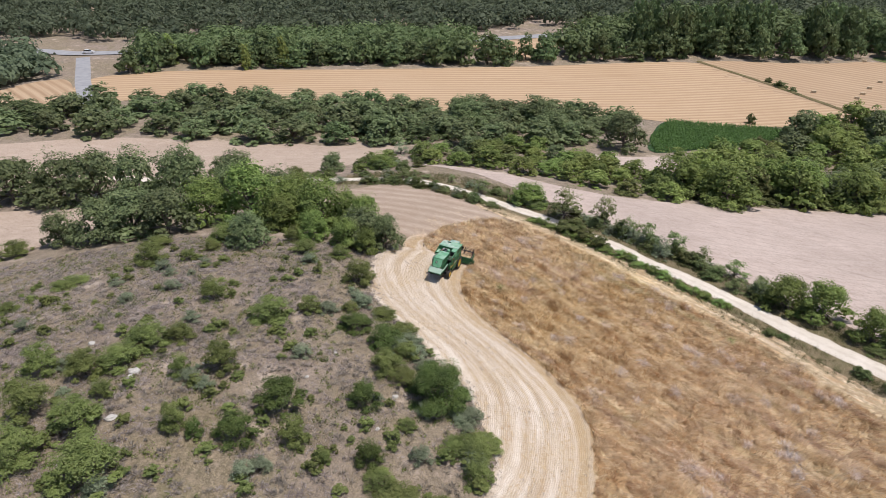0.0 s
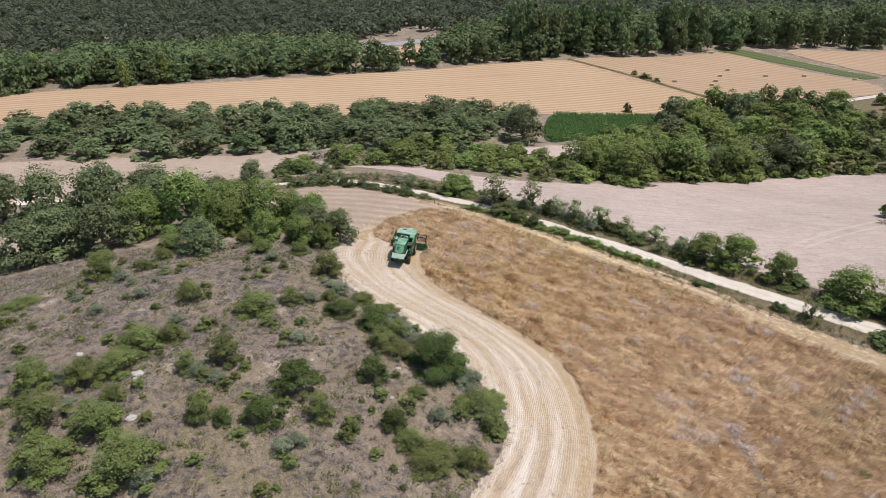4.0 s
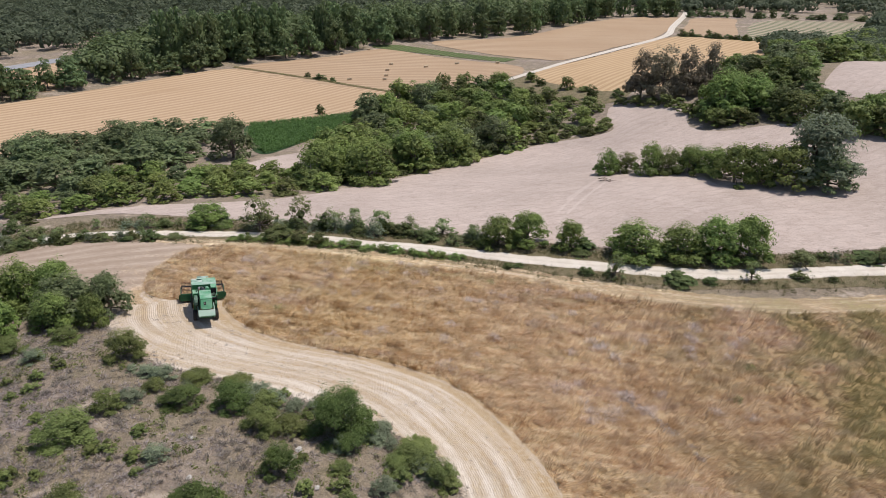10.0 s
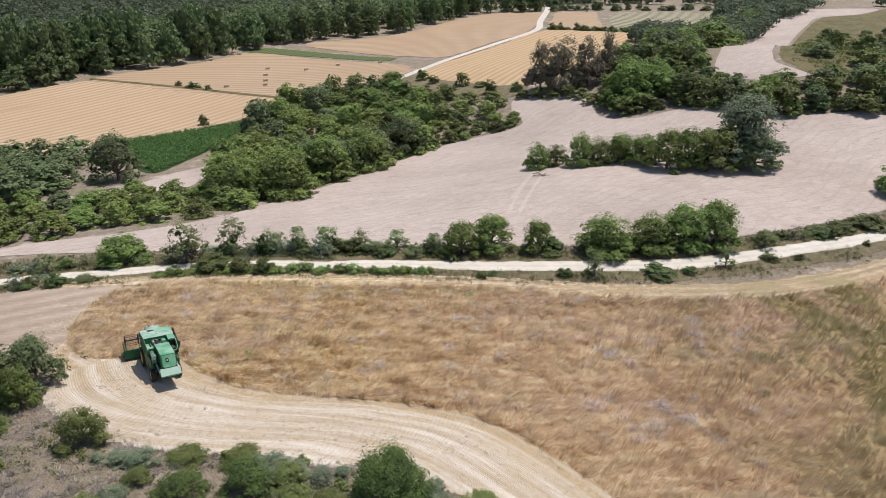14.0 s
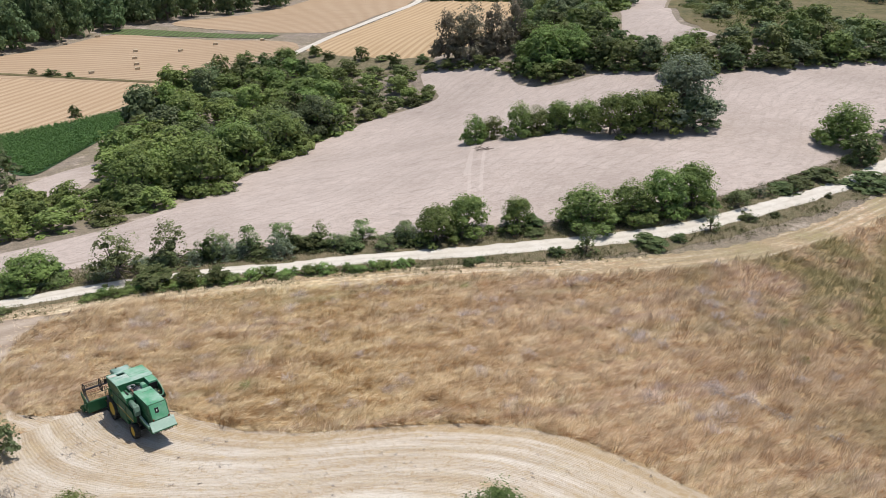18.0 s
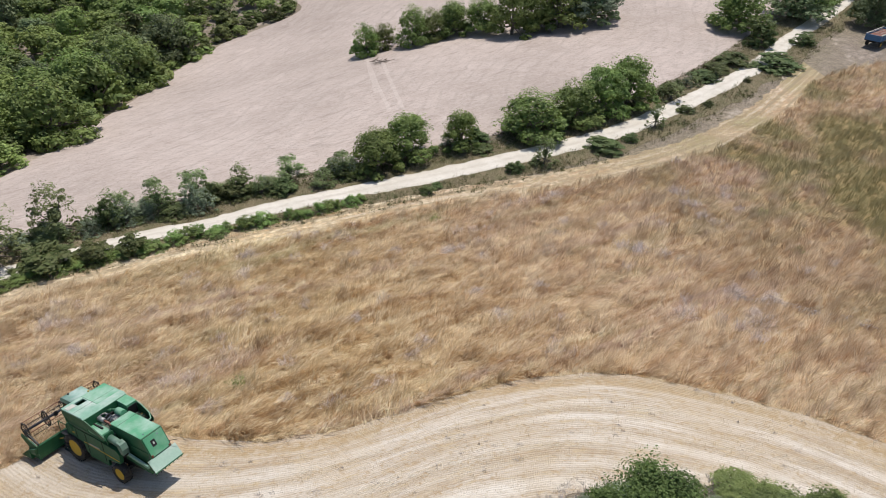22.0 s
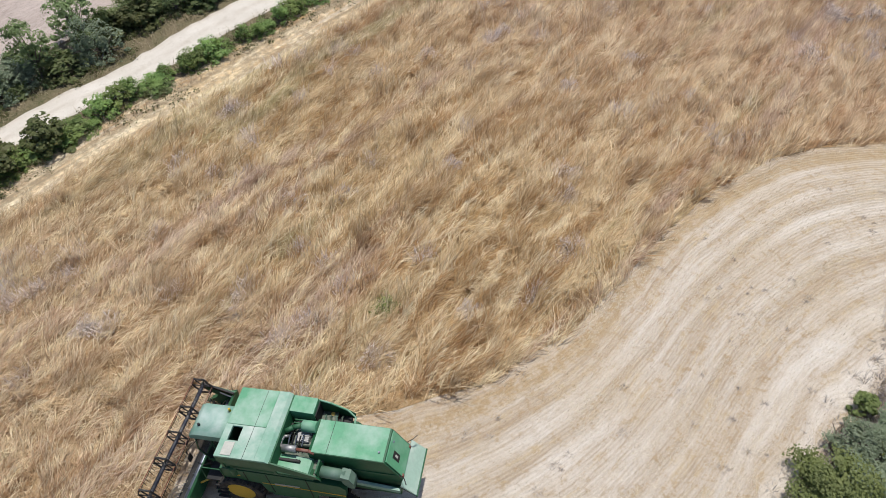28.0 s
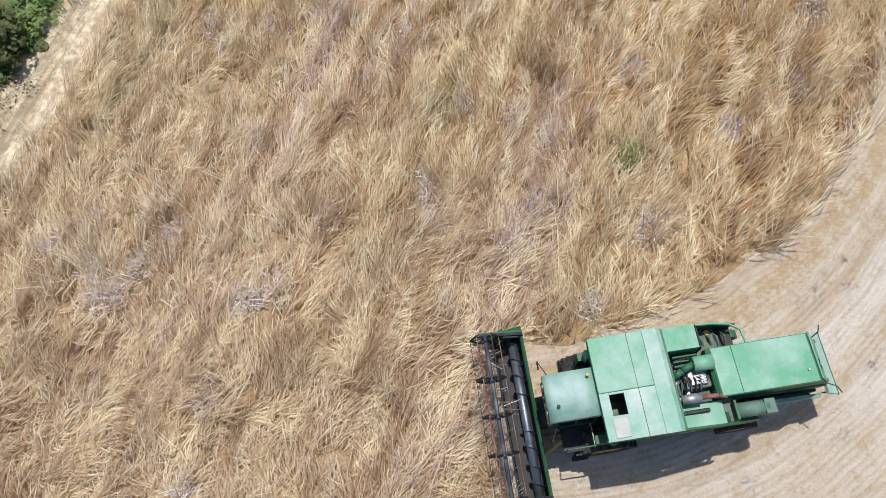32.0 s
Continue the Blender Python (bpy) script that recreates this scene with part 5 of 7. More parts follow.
def wheel(parent, name, x, y, r, w, side, spokes, lug_count):
    """A tractor wheel: tyre with bars, yellow rim and hub. side: 1 where the outer face looks to +y."""
    hub = new(name)
    hub.parent = parent
    hub.location = (x, y, r)
    prof = [(r * 0.56, -w * 0.4), (r * 0.72, -w * 0.5), (r * 0.9, -w * 0.5), (r * 0.965, -w * 0.38), (r * 0.975, 0), (r * 0.965, w * 0.38), (r * 0.9, w * 0.5), (r * 0.72, w * 0.5), (r * 0.56, w * 0.4)]
    part("tyre", turned(prof, 36), RUBBER, hub, "black ribbed tractor tyre", True)
    lug = bmesh.new()
    for k in range(lug_count):
        for s in (-1, 1):
            a = 2 * math.pi * (k + 0.25 * s) / lug_count
            b = a + 0.22
            quad = []
            for rr in (r * 0.94, r * 1.0):
                for ang, yy in ((a, s * w * 0.5), (a + 0.09, s * w * 0.5), (b + 0.09, s * w * 0.04), (b, s * w * 0.04)):
                    quad.append(lug.verts.new((rr * math.cos(ang), yy, rr * math.sin(ang))))
            for f in ((0, 1, 2, 3), (4, 7, 6, 5), (0, 4, 5, 1), (1, 5, 6, 2), (2, 6, 7, 3), (3, 7, 4, 0)):
                lug.faces.new([quad[i] for i in f])
    part("tread", lug, RUBBER, hub)
    rim = turned([(r * 0.6, side * w * 0.42), (r * 0.57, side * w * 0.44), (r * 0.52, side * w * 0.3), (r * 0.5, side * w * 0.12), (r * 0.26, side * w * 0.1), (r * 0.22, side * w * 0.2), (0.001, side * w * 0.2)], 28)
    part("rim", rim, YELLOW, hub, "yellow steel wheel rim", True)
    bolts = bmesh.new()
    for k in range(spokes):
        a = 2 * math.pi * k / spokes
        rod((r * 0.34 * math.cos(a), side * w * 0.08, r * 0.34 * math.sin(a)), (r * 0.34 * math.cos(a), side * w * 0.17, r * 0.34 * math.sin(a)), r * 0.035, 6, bolts)
    part("wheel_bolts", bolts, DARK, hub)
    part("hub_cap", rod((0, side * w * 0.1, 0), (0, side * w * 0.36, 0), r * 0.14, 14), DARK, hub)
    return hub


def combine(x, y, heading):
    """The harvester: x ahead, y to its left, from the middle between the axles on the ground."""
    top = new("combine_harvester")
    Q = lambda name, bm, mat, label="", smooth=False: part(name, bm, mat, top, label, smooth)

    def P(name, bm, mat, label="", smooth=False):
        """A part drawn to the builder's sheet, brought to this machine's own length and width."""
        for v in bm.verts:
            v.co.x = np.interp(v.co.x, (-5.15, -4.35, -1.83, 0.1, 2.2, 3.74, 4.15, 5.55, 6.05), (-4.45, -3.7, -1.83, 0.17, 1.94, 3.31, 3.52, 4.6, 5.05))
            v.co.y = math.copysign(np.interp(abs(v.co.y), (0, 0.82, 1.42, 2.6, 3.0), (0, 0.62, 1.27, 2.4, 2.62)), v.co.y)
        return Q(name, bm, mat, label, smooth)

    # running gear
    for s in (1, -1):
        wheel(top, "front_wheel", 1.83, s * 1.06, 0.86, 0.56, s, 8, 22)
        wheel(top, "rear_wheel", -1.83, s * 1.1, 0.58, 0.4, s, 6, 18)
    P("front_axle", block(1.6, 2.05, -0.95, 0.95, 0.6, 1.05, 0.03), DARK)
    P("rear_axle", block(-1.95, -1.7, -0.95, 0.95, 0.48, 0.7, 0.03), DARK)
    P("chassis", profile([(2.5, 0.75), (2.5, 1.5), (-4.1, 1.5), (-3.6, 0.95), (-1.2, 0.72)], -0.85, 0.85, 0.03), DARK, "dark underside and threshing body")
    # side panels
    for s in (1, -1):
        y0, y1 = (1.16, 1.36) if s > 0 else (-1.36, -1.16)
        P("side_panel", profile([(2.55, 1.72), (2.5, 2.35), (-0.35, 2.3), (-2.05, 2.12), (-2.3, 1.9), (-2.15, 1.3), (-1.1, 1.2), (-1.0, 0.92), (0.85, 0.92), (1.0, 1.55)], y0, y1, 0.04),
          SHADED_GREEN, "long green side shield, darkened to look shaded")
        yy = 1.37 if s > 0 else -1.37
        P("stripe", profile([(0.9, 1.62), (0.9, 1.66), (-2.2, 1.5), (-2.2, 1.45)], yy - 0.004, yy + 0.004, 0), YELLOW, "thin yellow stripe")
        P("model_plate", block(-0.55, 0.35, yy - 0.006, yy + 0.006, 1.64, 1.71, 0), PALE_PLATE, "pale bar of unreadable lettering")
        P("badge", block(1.75, 1.95, yy - 0.006, yy + 0.006, 1.95, 2.02, 0), YELLOW)
        if s > 0:
            # solid black block that paints the auger tube's shade over the shield
            Q("auger_shade", block(-0.7, 1.9, 0.8, 0.9, 2.3, 2.9, 0.02), DARK, "black block standing for the shade above the side shield")
        else:
            P("upper_shield", block(-0.6, 2.35, y0 + 0.02, y1 + 0.08, 2.36, 2.78, 0.04), SUNLIT_GREEN)
        P("lower_shield", block(-0.95, 0.75, y0 + 0.03, y1 - 0.03, 0.66, 0.93, 0.02), SHADED_GREEN)
        for xa in (-0.9, 0.55, 1.5):
            P("panel_seam", block(xa, xa + 0.025, yy - 0.012, yy + 0.006, 1.68 if xa > 1 else 1.0, 2.28, 0), DARK)
    # grain tank with roof
    P("tank_front", profile([(2.1, 2.6), (2.2, 3.36), (2.28, 3.36), (2.2, 2.6)], -1.42, 1.42, 0.02), SHADED_GREEN)
    P("tank_rear", profile([(-0.05, 2.6), (0.0, 3.36), (0.1, 3.36), (0.05, 2.6)], -1.42, 1.42, 0.02), SHADED_GREEN)
    for s in (1, -1):
        P("tank_wall", profile([(2.1, 2.6), (2.2, 3.355), (0.2, 3.355), (0.06, 2.6)], s * 1.28, s * 1.38, 0.015), SHADED_GREEN)
    P("tank_grain", block(0.1, 2.15, -1.33, 1.33, 2.3, 2.5, 0.02), ENGINE, "dark grain bed inside the tank")
    lid = bmesh.new()
    for x0, x1, y0, y1 in ((1.39, 1.76, 0.12, 0.18), (0.6, 1.39, 0.12, 1.3), (1.76, 2.0, 0.12, 1.3), (1.39, 1.76, 0.7, 1.3)):
        block(x0, x1, y0, y1, 3.36, 3.45, 0.008, lid)
    Q("tank_cover", block(0.6, 2.0, -1.3, 0.11, 3.36, 3.455, 0.012), SUNLIT_GREEN, "tank cover panel in green lightened as if sunlit")
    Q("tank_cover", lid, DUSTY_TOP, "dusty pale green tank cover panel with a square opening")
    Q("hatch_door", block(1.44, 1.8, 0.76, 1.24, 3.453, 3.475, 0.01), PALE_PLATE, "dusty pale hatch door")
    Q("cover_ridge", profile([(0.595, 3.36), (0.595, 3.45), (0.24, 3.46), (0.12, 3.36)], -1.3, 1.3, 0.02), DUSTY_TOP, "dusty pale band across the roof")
    Q("cover_skirt", profile([(2.02, 3.2), (2.02, 3.37), (0.12, 3.37), (-1.35, 2.8), (-1.45, 2.62), (-0.9, 2.66), (0.2, 2.95), (1.98, 2.95)], 1.24, 1.29, 0.01), SHADED_GREEN, "green skirt sloping down beside the engine")
    Q("cover_seam", block(1.0, 1.012, -1.29, 1.29, 3.452, 3.459, 0), DARK)
        # cab
    P("cab_shell", profile([(2.3, 1.55), (2.3, 3.0), (3.55, 3.0), (3.78, 2.2), (3.5, 1.5)], -0.74, 0.74, 0.05), GLASS, "dark tinted cab windows")
    for s in (1, -1):
        for a, b in (((2.34, 1.55), (2.34, 3.02)), ((3.5, 1.5), (3.76, 2.2)), ((3.76, 2.2), (3.54, 3.02)), ((2.9, 1.55), (2.95, 3.0)), ((2.34, 1.56), (3.5, 1.54))):
            P("cab_pillar", rod((a[0], s * 0.745, a[1]), (b[0], s * 0.745, b[1]), 0.032, 6), SHADED_GREEN)
    P("cab_base", profile([(2.3, 1.3), (2.3, 1.58), (3.55, 1.58), (3.4, 1.28)], -0.78, 0.78, 0.03), SHADED_GREEN)
    roof = profile([(2.22, 3.0), (2.2, 3.2), (2.35, 3.3), (3.5, 3.3), (3.72, 3.2), (3.74, 3.02)], -0.8, 0.8, 0.06)
    P("cab_roof", roof, CAB_TOP, "grey-green dusty cab roof", True)
    P("roof_vent", rod((3.42, 0.32, 3.29), (3.42, 0.32, 3.4), 0.055, 12), DARK)
    P("beacon", rod((2.45, -0.55, 3.29), (2.45, -0.55, 3.45), 0.05, 10), YELLOW)
    for s in (1, -1):
        P("mirror_arm", pipe([(3.5, s * 0.75, 2.9), (3.75, s * 1.2, 2.85), (3.75, s * 1.2, 2.4)], 0.018, 6), DARK)
        P("mirror", block(3.72, 3.77, s * 1.2 - 0.1, s * 1.2 + 0.1, 2.3, 2.62, 0.02), DARK)
        P("work_lamp", rod((3.74, s * 0.45, 3.1), (3.8, s * 0.45, 3.1), 0.07, 12), SILVER)
    # platform, ladder and rails
    P("platform", block(2.45, 3.4, 0.78, 1.4, 1.36, 1.42, 0.01), DARK)
    for xa in (2.55, 2.95):
        P("ladder_rail", rod((xa, 1.36, 1.4), (xa + 0.15, 1.5, 0.45), 0.022, 6), SHADED_GREEN)
    for k in range(4):
        P("ladder_step", block(2.55 + 0.03 * k, 3.05 + 0.03 * k, 1.37 + 0.03 * k, 1.5 + 0.03 * k, 1.2 - 0.24 * k, 1.23 - 0.24 * k, 0), DARK)
    P("hand_rail", pipe([(2.5, 1.38, 1.42), (2.5, 1.38, 2.25), (3.3, 1.38, 2.25), (3.38, 1.38, 1.42)], 0.02, 6), SHADED_GREEN, "thin green hand rail")
    P("hand_rail", pipe([(2.52, 0.85, 1.42), (2.52, 0.85, 2.2), (2.52, 1.38, 2.2)], 0.02, 6), SILVER)
    # unloading auger folded along the left side
    P("unloading_auger", rod((1.9, 1.24, 2.62), (-1.2, 1.24, 2.5), 0.17, 18), SHADED_GREEN, "green unloading auger tube folded back", True)
    P("auger_elbow", rod((1.95, 1.24, 2.05), (1.95, 1.24, 2.6), 0.2, 16), SHADED_GREEN, "", True)
    Q("auger_flange", profile([(-1.3, 2.9), (-1.36, 2.9), (-1.42, 2.3), (-1.36, 2.3)], 0.72, 1.2, 0.01), SHADED_GREEN)
    Q("auger_spout", rod((-1.38, 0.96, 2.58), (-2.2, 0.96, 2.48), 0.19, 18), SPOUT, "grey-green auger spout tube", True)
    Q("spout_bend", profile([(-2.1, 2.68), (-2.38, 2.6), (-2.5, 2.3), (-2.48, 1.98), (-2.3, 1.98), (-2.12, 2.28)], 0.78, 1.14, 0.05), SPOUT, "grey-green spout bent downwards")
    Q("spout_mouth", block(-2.46, -2.3, 0.82, 1.1, 1.86, 1.99, 0.01), DARK)
    for xa in (0.9, -0.7):
        P("auger_bracket", block(xa, xa + 0.12, 1.1, 1.3, 2.3, 2.7, 0.01), DARK)
    # engine bay
    P("engine_deck", block(-1.4, 0.08, -1.36, 1.36, 2.5, 2.62, 0.02), ENGINE, "oily dark engine deck")
    Q("engine_shroud", profile([(0.1, 2.6), (0.1, 3.36), (-0.76, 3.3), (-0.8, 2.6)], -1.27, -0.66, 0.03), SUNLIT_GREEN, "raised green cover beside the engine")
    Q("engine_wall", profile([(0.1, 2.6), (0.1, 2.86), (-1.05, 2.78), (-1.1, 2.6)], 0.66, 1.235, 0.02), SUNLIT_GREEN, "bright green engine bay shelf")
    P("engine_block", block(-0.95, -0.25, -0.45, 0.4, 2.6, 2.9, 0.04), ENGINE)
    P("cylinder_head", block(-0.85, -0.38, -0.4, 0.3, 2.9, 3.0, 0.03), SILVER)
    for k in range(6):
        P("injector", rod((-0.62, -0.34 + k * 0.12, 3.0), (-0.62, -0.34 + k * 0.12, 3.08), 0.022, 6), STEEL)
        P("injector_line", pipe([(-0.62, -0.34 + k * 0.12, 3.07), (-0.8, -0.3 + k * 0.1, 3.1), (-0.92, -0.2 + k * 0.06, 2.92)], 0.009, 5), STEEL)
    Q("air_cleaner", rod((-0.5, -0.27, 3.16), (-1.0, -0.27, 3.16), 0.2, 18), SUNLIT_GREEN, "green air cleaner drum", True)
    Q("intake_pipe", pipe([(-0.5, -0.27, 3.18), (-0.2, -0.16, 3.18), (0.03, -0.02, 3.12)], 0.09, 12), SHADED_GREEN, "fat green intake pipe", True)
    P("coolant_hose", pipe([(-0.2, -0.6, 2.95), (-0.45, -0.62, 3.05), (-0.9, -0.55, 2.9)], 0.045, 8), DARK)
    Q("exhaust_elbow", pipe([(-0.08, 0.08, 3.0), (0.05, 0.16, 3.08), (0.09, 0.34, 3.1), (0.06, 0.48, 3.08), (-0.05, 0.55, 3.06)], 0.055, 10), SILVER, "pale bent exhaust pipe", True)
    Q("muffler", rod((-0.02, 0.55, 3.06), (-0.52, 0.55, 3.06), 0.125, 18), SILVER, "pale grey metal muffler drum", True)
    Q("tail_pipe", pipe([(-0.52, 0.55, 3.06), (-0.95, 0.56, 3.06), (-1.15, 0.62, 3.04)], 0.06, 10), RUST, "rusty brown exhaust pipe", True)
    for k in range(5):
        Q("engine_hose", pipe([(-0.1 - 0.12 * k, -0.1, 2.9), (-0.14 - 0.12 * k, 0.1, 3.07 - 0.02 * (k % 2)), (-0.12 - 0.12 * k, 0.36, 2.92)], 0.024, 6), DARK if k % 2 else STEEL)
    for k in range(3):
        Q("radiator_bar", rod((-0.08, -0.3 - 0.12 * k, 3.02), (-0.7, -0.3 - 0.12 * k, 3.0), 0.03, 6), SHADED_GREEN)
    P("fuel_filter", rod((-0.35, 0.5, 2.62), (-0.35, 0.5, 2.85), 0.06, 10), SILVER)
    P("alternator", rod((-0.15, -0.5, 2.7), (-0.3, -0.5, 2.7), 0.09, 12), STEEL)
    P("belt_guard", block(-0.12, -0.05, -0.6, 0.1, 2.62, 2.95, 0.02), DARK)
    # cooling air intake in the right rear corner
    Q("cooler_well", block(-1.85, -0.8, -1.2, -0.64, 2.3, 2.45, 0.01), DARK, "dark open cooler well")
    Q("cooler_back", block(-0.84, -0.805, -1.2, -0.64, 2.45, 3.2, 0.005), DARK)
    rim_line = [(-0.8, -1.24, 3.26), (-1.2, -1.24, 3.12), (-1.75, -1.2, 2.86), (-2.05, -1.05, 2.7), (-2.1, -0.66, 2.7)]
    Q("cooler_rim", pipe(rim_line, 0.035, 6), SUNLIT_GREEN, "thin green rim round the cooler well")
    Q("cooler_side", profile([(-0.8, 2.3), (-0.8, 3.24), (-1.2, 3.1), (-1.75, 2.84), (-2.0, 2.6), (-1.9, 2.3)], -1.25, -1.225, 0.004), SHADED_GREEN, "sloping green cooler side")
    Q("rotary_screen", rod((-1.2, -1.12, 2.46), (-1.2, -1.12, 2.58), 0.2, 18), RUST, "rusty round cooler screen")
    Q("screen_hub", rod((-1.2, -1.12, 2.58), (-1.2, -1.12, 2.64), 0.07, 12), YELLOW)
    for k in range(4):
        Q("cooler_hose", pipe([(-0.95 - 0.2 * k, -1.15, 2.5), (-1.0 - 0.2 * k, -0.95, 2.74), (-1.08 - 0.18 * k, -0.7, 2.55)], 0.03, 6), ENGINE if k % 2 else SPOUT)
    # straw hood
    Q("straw_hood", profile([(-0.92, 1.5), (-0.92, 3.04), (-1.02, 3.1), (-3.46, 3.03), (-3.5, 3.02), (-4.0, 2.0), (-3.95, 1.6), (-3.3, 1.4)], -0.62, 0.62, 0.035), SHADED_GREEN, "big green straw hood")
    # thin lighter sheet that paints sunlight onto the hood's upper face
    Q("hood_top", profile([(-1.04, 3.104), (-1.04, 3.122), (-3.45, 3.052), (-3.45, 3.034)], -0.6, 0.6, 0.006), SUNLIT_GREEN, "hood top in green lightened as if sunlit")
    Q("hood_seam", block(-1.56, -1.545, -0.6, 0.6, 3.09, 3.112, 0), DARK)
    for s in (1, -1):
        Q("hood_side_rib", profile([(-1.0, 2.3), (-1.0, 2.34), (-3.8, 2.3), (-3.8, 2.26)], s * 0.63 - 0.02, s * 0.63 + 0.02, 0.004), SHADED_GREEN)
        Q("tail_lamp", block(-4.02, -3.95, s * 0.52 - 0.05, s * 0.52 + 0.05, 2.02, 2.16, 0.01), RUST, "small red tail lamp")
        Q("walker_arm", profile([(-1.95, 1.78), (-1.95, 1.98), (-3.9, 1.66), (-3.9, 1.5)], s * 0.82 - 0.05, s * 0.82 + 0.05, 0.02), CAB_TOP, "pale green linkage bar")
        Q("side_chute", profile([(-2.0, 1.3), (-1.95, 1.75), (-3.7, 1.5), (-3.5, 1.15)], s * 0.7 - 0.03, s * 0.7 + 0.05, 0.02), SHADED_GREEN)
        Q("rear_hook", pipe([(-3.9, s * 0.6, 2.25), (-4.1, s * 0.72, 2.3), (-4.2, s * 0.9, 2.25)], 0.016, 6), DARK)
    Q("rear_door", profile([(-3.53, 3.0), (-3.56, 3.01), (-4.02, 2.06), (-3.99, 2.04)], -0.56, 0.56, 0.006), SUNLIT_GREEN, "sloping green rear door")
    Q("badge", profile([(-3.66, 2.77), (-3.68, 2.78), (-3.84, 2.46), (-3.82, 2.45)], 0.02, 0.28, 0.002), DARK, "small dark maker's badge")
    Q("badge_mark", profile([(-3.72, 2.68), (-3.74, 2.69), (-3.8, 2.57), (-3.78, 2.56)], 0.11, 0.19, 0.002), PALE_PLATE)
    Q("door_handle", rod((-3.6, -0.18, 2.9), (-3.62, -0.26, 2.88), 0.03, 8), STEEL)
    Q("door_latch", block(-3.3, -3.23, 0.26, 0.33, 3.04, 3.09, 0.01), STEEL)
    Q("straw_spreader", profile([(-3.95, 1.92), (-3.99, 2.0), (-4.43, 1.46), (-4.43, 1.36)], -0.84, 0.84, 0.015), SPREADER, "dusty pale green spreader plate behind the hood")
    for k in range(7):
        yk = -0.78 + k * 0.26
        Q("spreader_fin", profile([(-3.9, 1.76), (-3.95, 1.9), (-4.4, 1.35), (-4.4, 1.22)], yk - 0.012, yk + 0.012, 0), DARK)
    Q("spreader_edge", rod((-4.44, -0.86, 1.42), (-4.44, 0.86, 1.42), 0.035, 8), SHADED_GREEN)
    P("chopper_box", profile([(-3.9, 1.0), (-3.95, 1.5), (-4.55, 1.5), (-4.5, 1.0)], -0.88, 0.88, 0.03), SHADED_GREEN)
    # feeder house
    P("feeder_house", profile([(2.2, 0.95), (2.3, 1.55), (3.4, 1.4), (4.15, 0.95), (4.15, 0.35), (3.2, 0.55)], -0.55, 0.55, 0.04), DARK, "dark feeder house under the cab")
    for s in (1, -1):
        P("lift_cylinder", rod((2.3, s * 0.6, 0.7), (3.7, s * 0.6, 0.5), 0.05, 10), STEEL)
    P("drive_shaft", rod((2.6, 0.72, 1.0), (4.1, 1.3, 0.75), 0.04, 8), YELLOW)
    P("hydraulic_hose", pipe([(2.5, 0.62, 1.35), (3.4, 0.9, 1.5), (4.1, 0.85, 1.1), (4.15, 0.8, 0.9)], 0.025, 6), DARK)
    # cutting table
    half = 2.6
    P("table_back", profile([(4.15, 0.22), (4.12, 1.05), (4.2, 1.12), (4.26, 1.05), (4.28, 0.26)], -half, half, 0.02), SHADED_GREEN, "green back wall of the cutting table")
    P("table_floor", profile([(4.25, 0.2), (4.25, 0.25), (4.75, 0.2), (5.25, 0.17), (5.25, 0.12), (4.7, 0.14)], -half, half, 0.005), DARK, "dark worn table floor")
    P("cutter_bar", block(5.2, 5.32, -half, half, 0.1, 0.16, 0.005), DARK)
    fingers = bmesh.new()
    for k in range(68):
        yk = -half + 0.04 + k * (2 * half - 0.08) / 67
        rod((5.3, yk, 0.13), (5.44, yk, 0.11), 0.014, 4, fingers, 0.004)
    P("guard_fingers", fingers, STEEL)
    P("table_auger", rod((4.58, -half + 0.08, 0.52), (4.58, half - 0.08, 0.52), 0.17, 20), STEEL, "shiny steel table auger", True)
    flight = bmesh.new()
    for s in (1, -1):
        prev = None
        for k in range(61):
            t = k / 60
            yk, a = s * (0.45 + t * (half - 0.6)), s * t * 2 * math.pi * 4
            i = flight.verts.new((4.58 + 0.165 * math.cos(a), yk, 0.52 + 0.165 * math.sin(a)))
            o = flight.verts.new((4.58 + 0.28 * math.cos(a), yk, 0.52 + 0.28 * math.sin(a)))
            if prev:
                flight.faces.new((prev[0], prev[1], o, i))
            prev = (i, o)
    P("auger_flight", flight, STEEL)
    for s in (1, -1):
        P("end_panel", profile([(4.1, 0.2), (4.1, 1.1), (4.6, 1.2), (5.75, 1.5), (5.85, 1.25), (5.2, 0.8), (5.5, 0.4), (5.5, 0.16)], s * half - 0.04, s * half + 0.04, 0.015), SHADED_GREEN)
        P("crop_divider", profile([(4.9, 0.14), (4.85, 0.72), (5.35, 0.56), (6.05, 0.12), (6.0, 0.08)], s * (half + 0.02), s * (half + 0.36), 0.05), SHADED_GREEN, "green pointed crop divider")
        P("divider_top", profile([(4.2, 0.6), (4.15, 1.0), (4.95, 0.74), (4.95, 0.5)], s * (half + 0.05), s * (half + 0.3), 0.03), SHADED_GREEN)
        P("reel_arm", profile([(4.12, 1.08), (4.12, 1.2), (5.55, 1.7), (5.6, 1.58)], s * (half - 0.12) - 0.04, s * (half - 0.12) + 0.04, 0.01), DARK)
        P("reel_cylinder", rod((4.3, s * (half - 0.12), 0.85), (4.9, s * (half - 0.12), 1.12), 0.03, 8), STEEL)
    # reel: tube, star wheels, bars with tines
    cx, cz, R = 5.55, 1.62, 0.5
    P("reel_tube", rod((cx, -half + 0.1, cz), (cx, half - 0.1, cz), 0.075, 14), BLUE_STEEL, "dark blue-grey reel tube", True)
    for yk in (-half + 0.2, -1.2, 0.0, 1.2, half - 0.2):
        rim = bmesh.new()
        ring = []
        for k in range(6):
            a = k * math.pi / 3
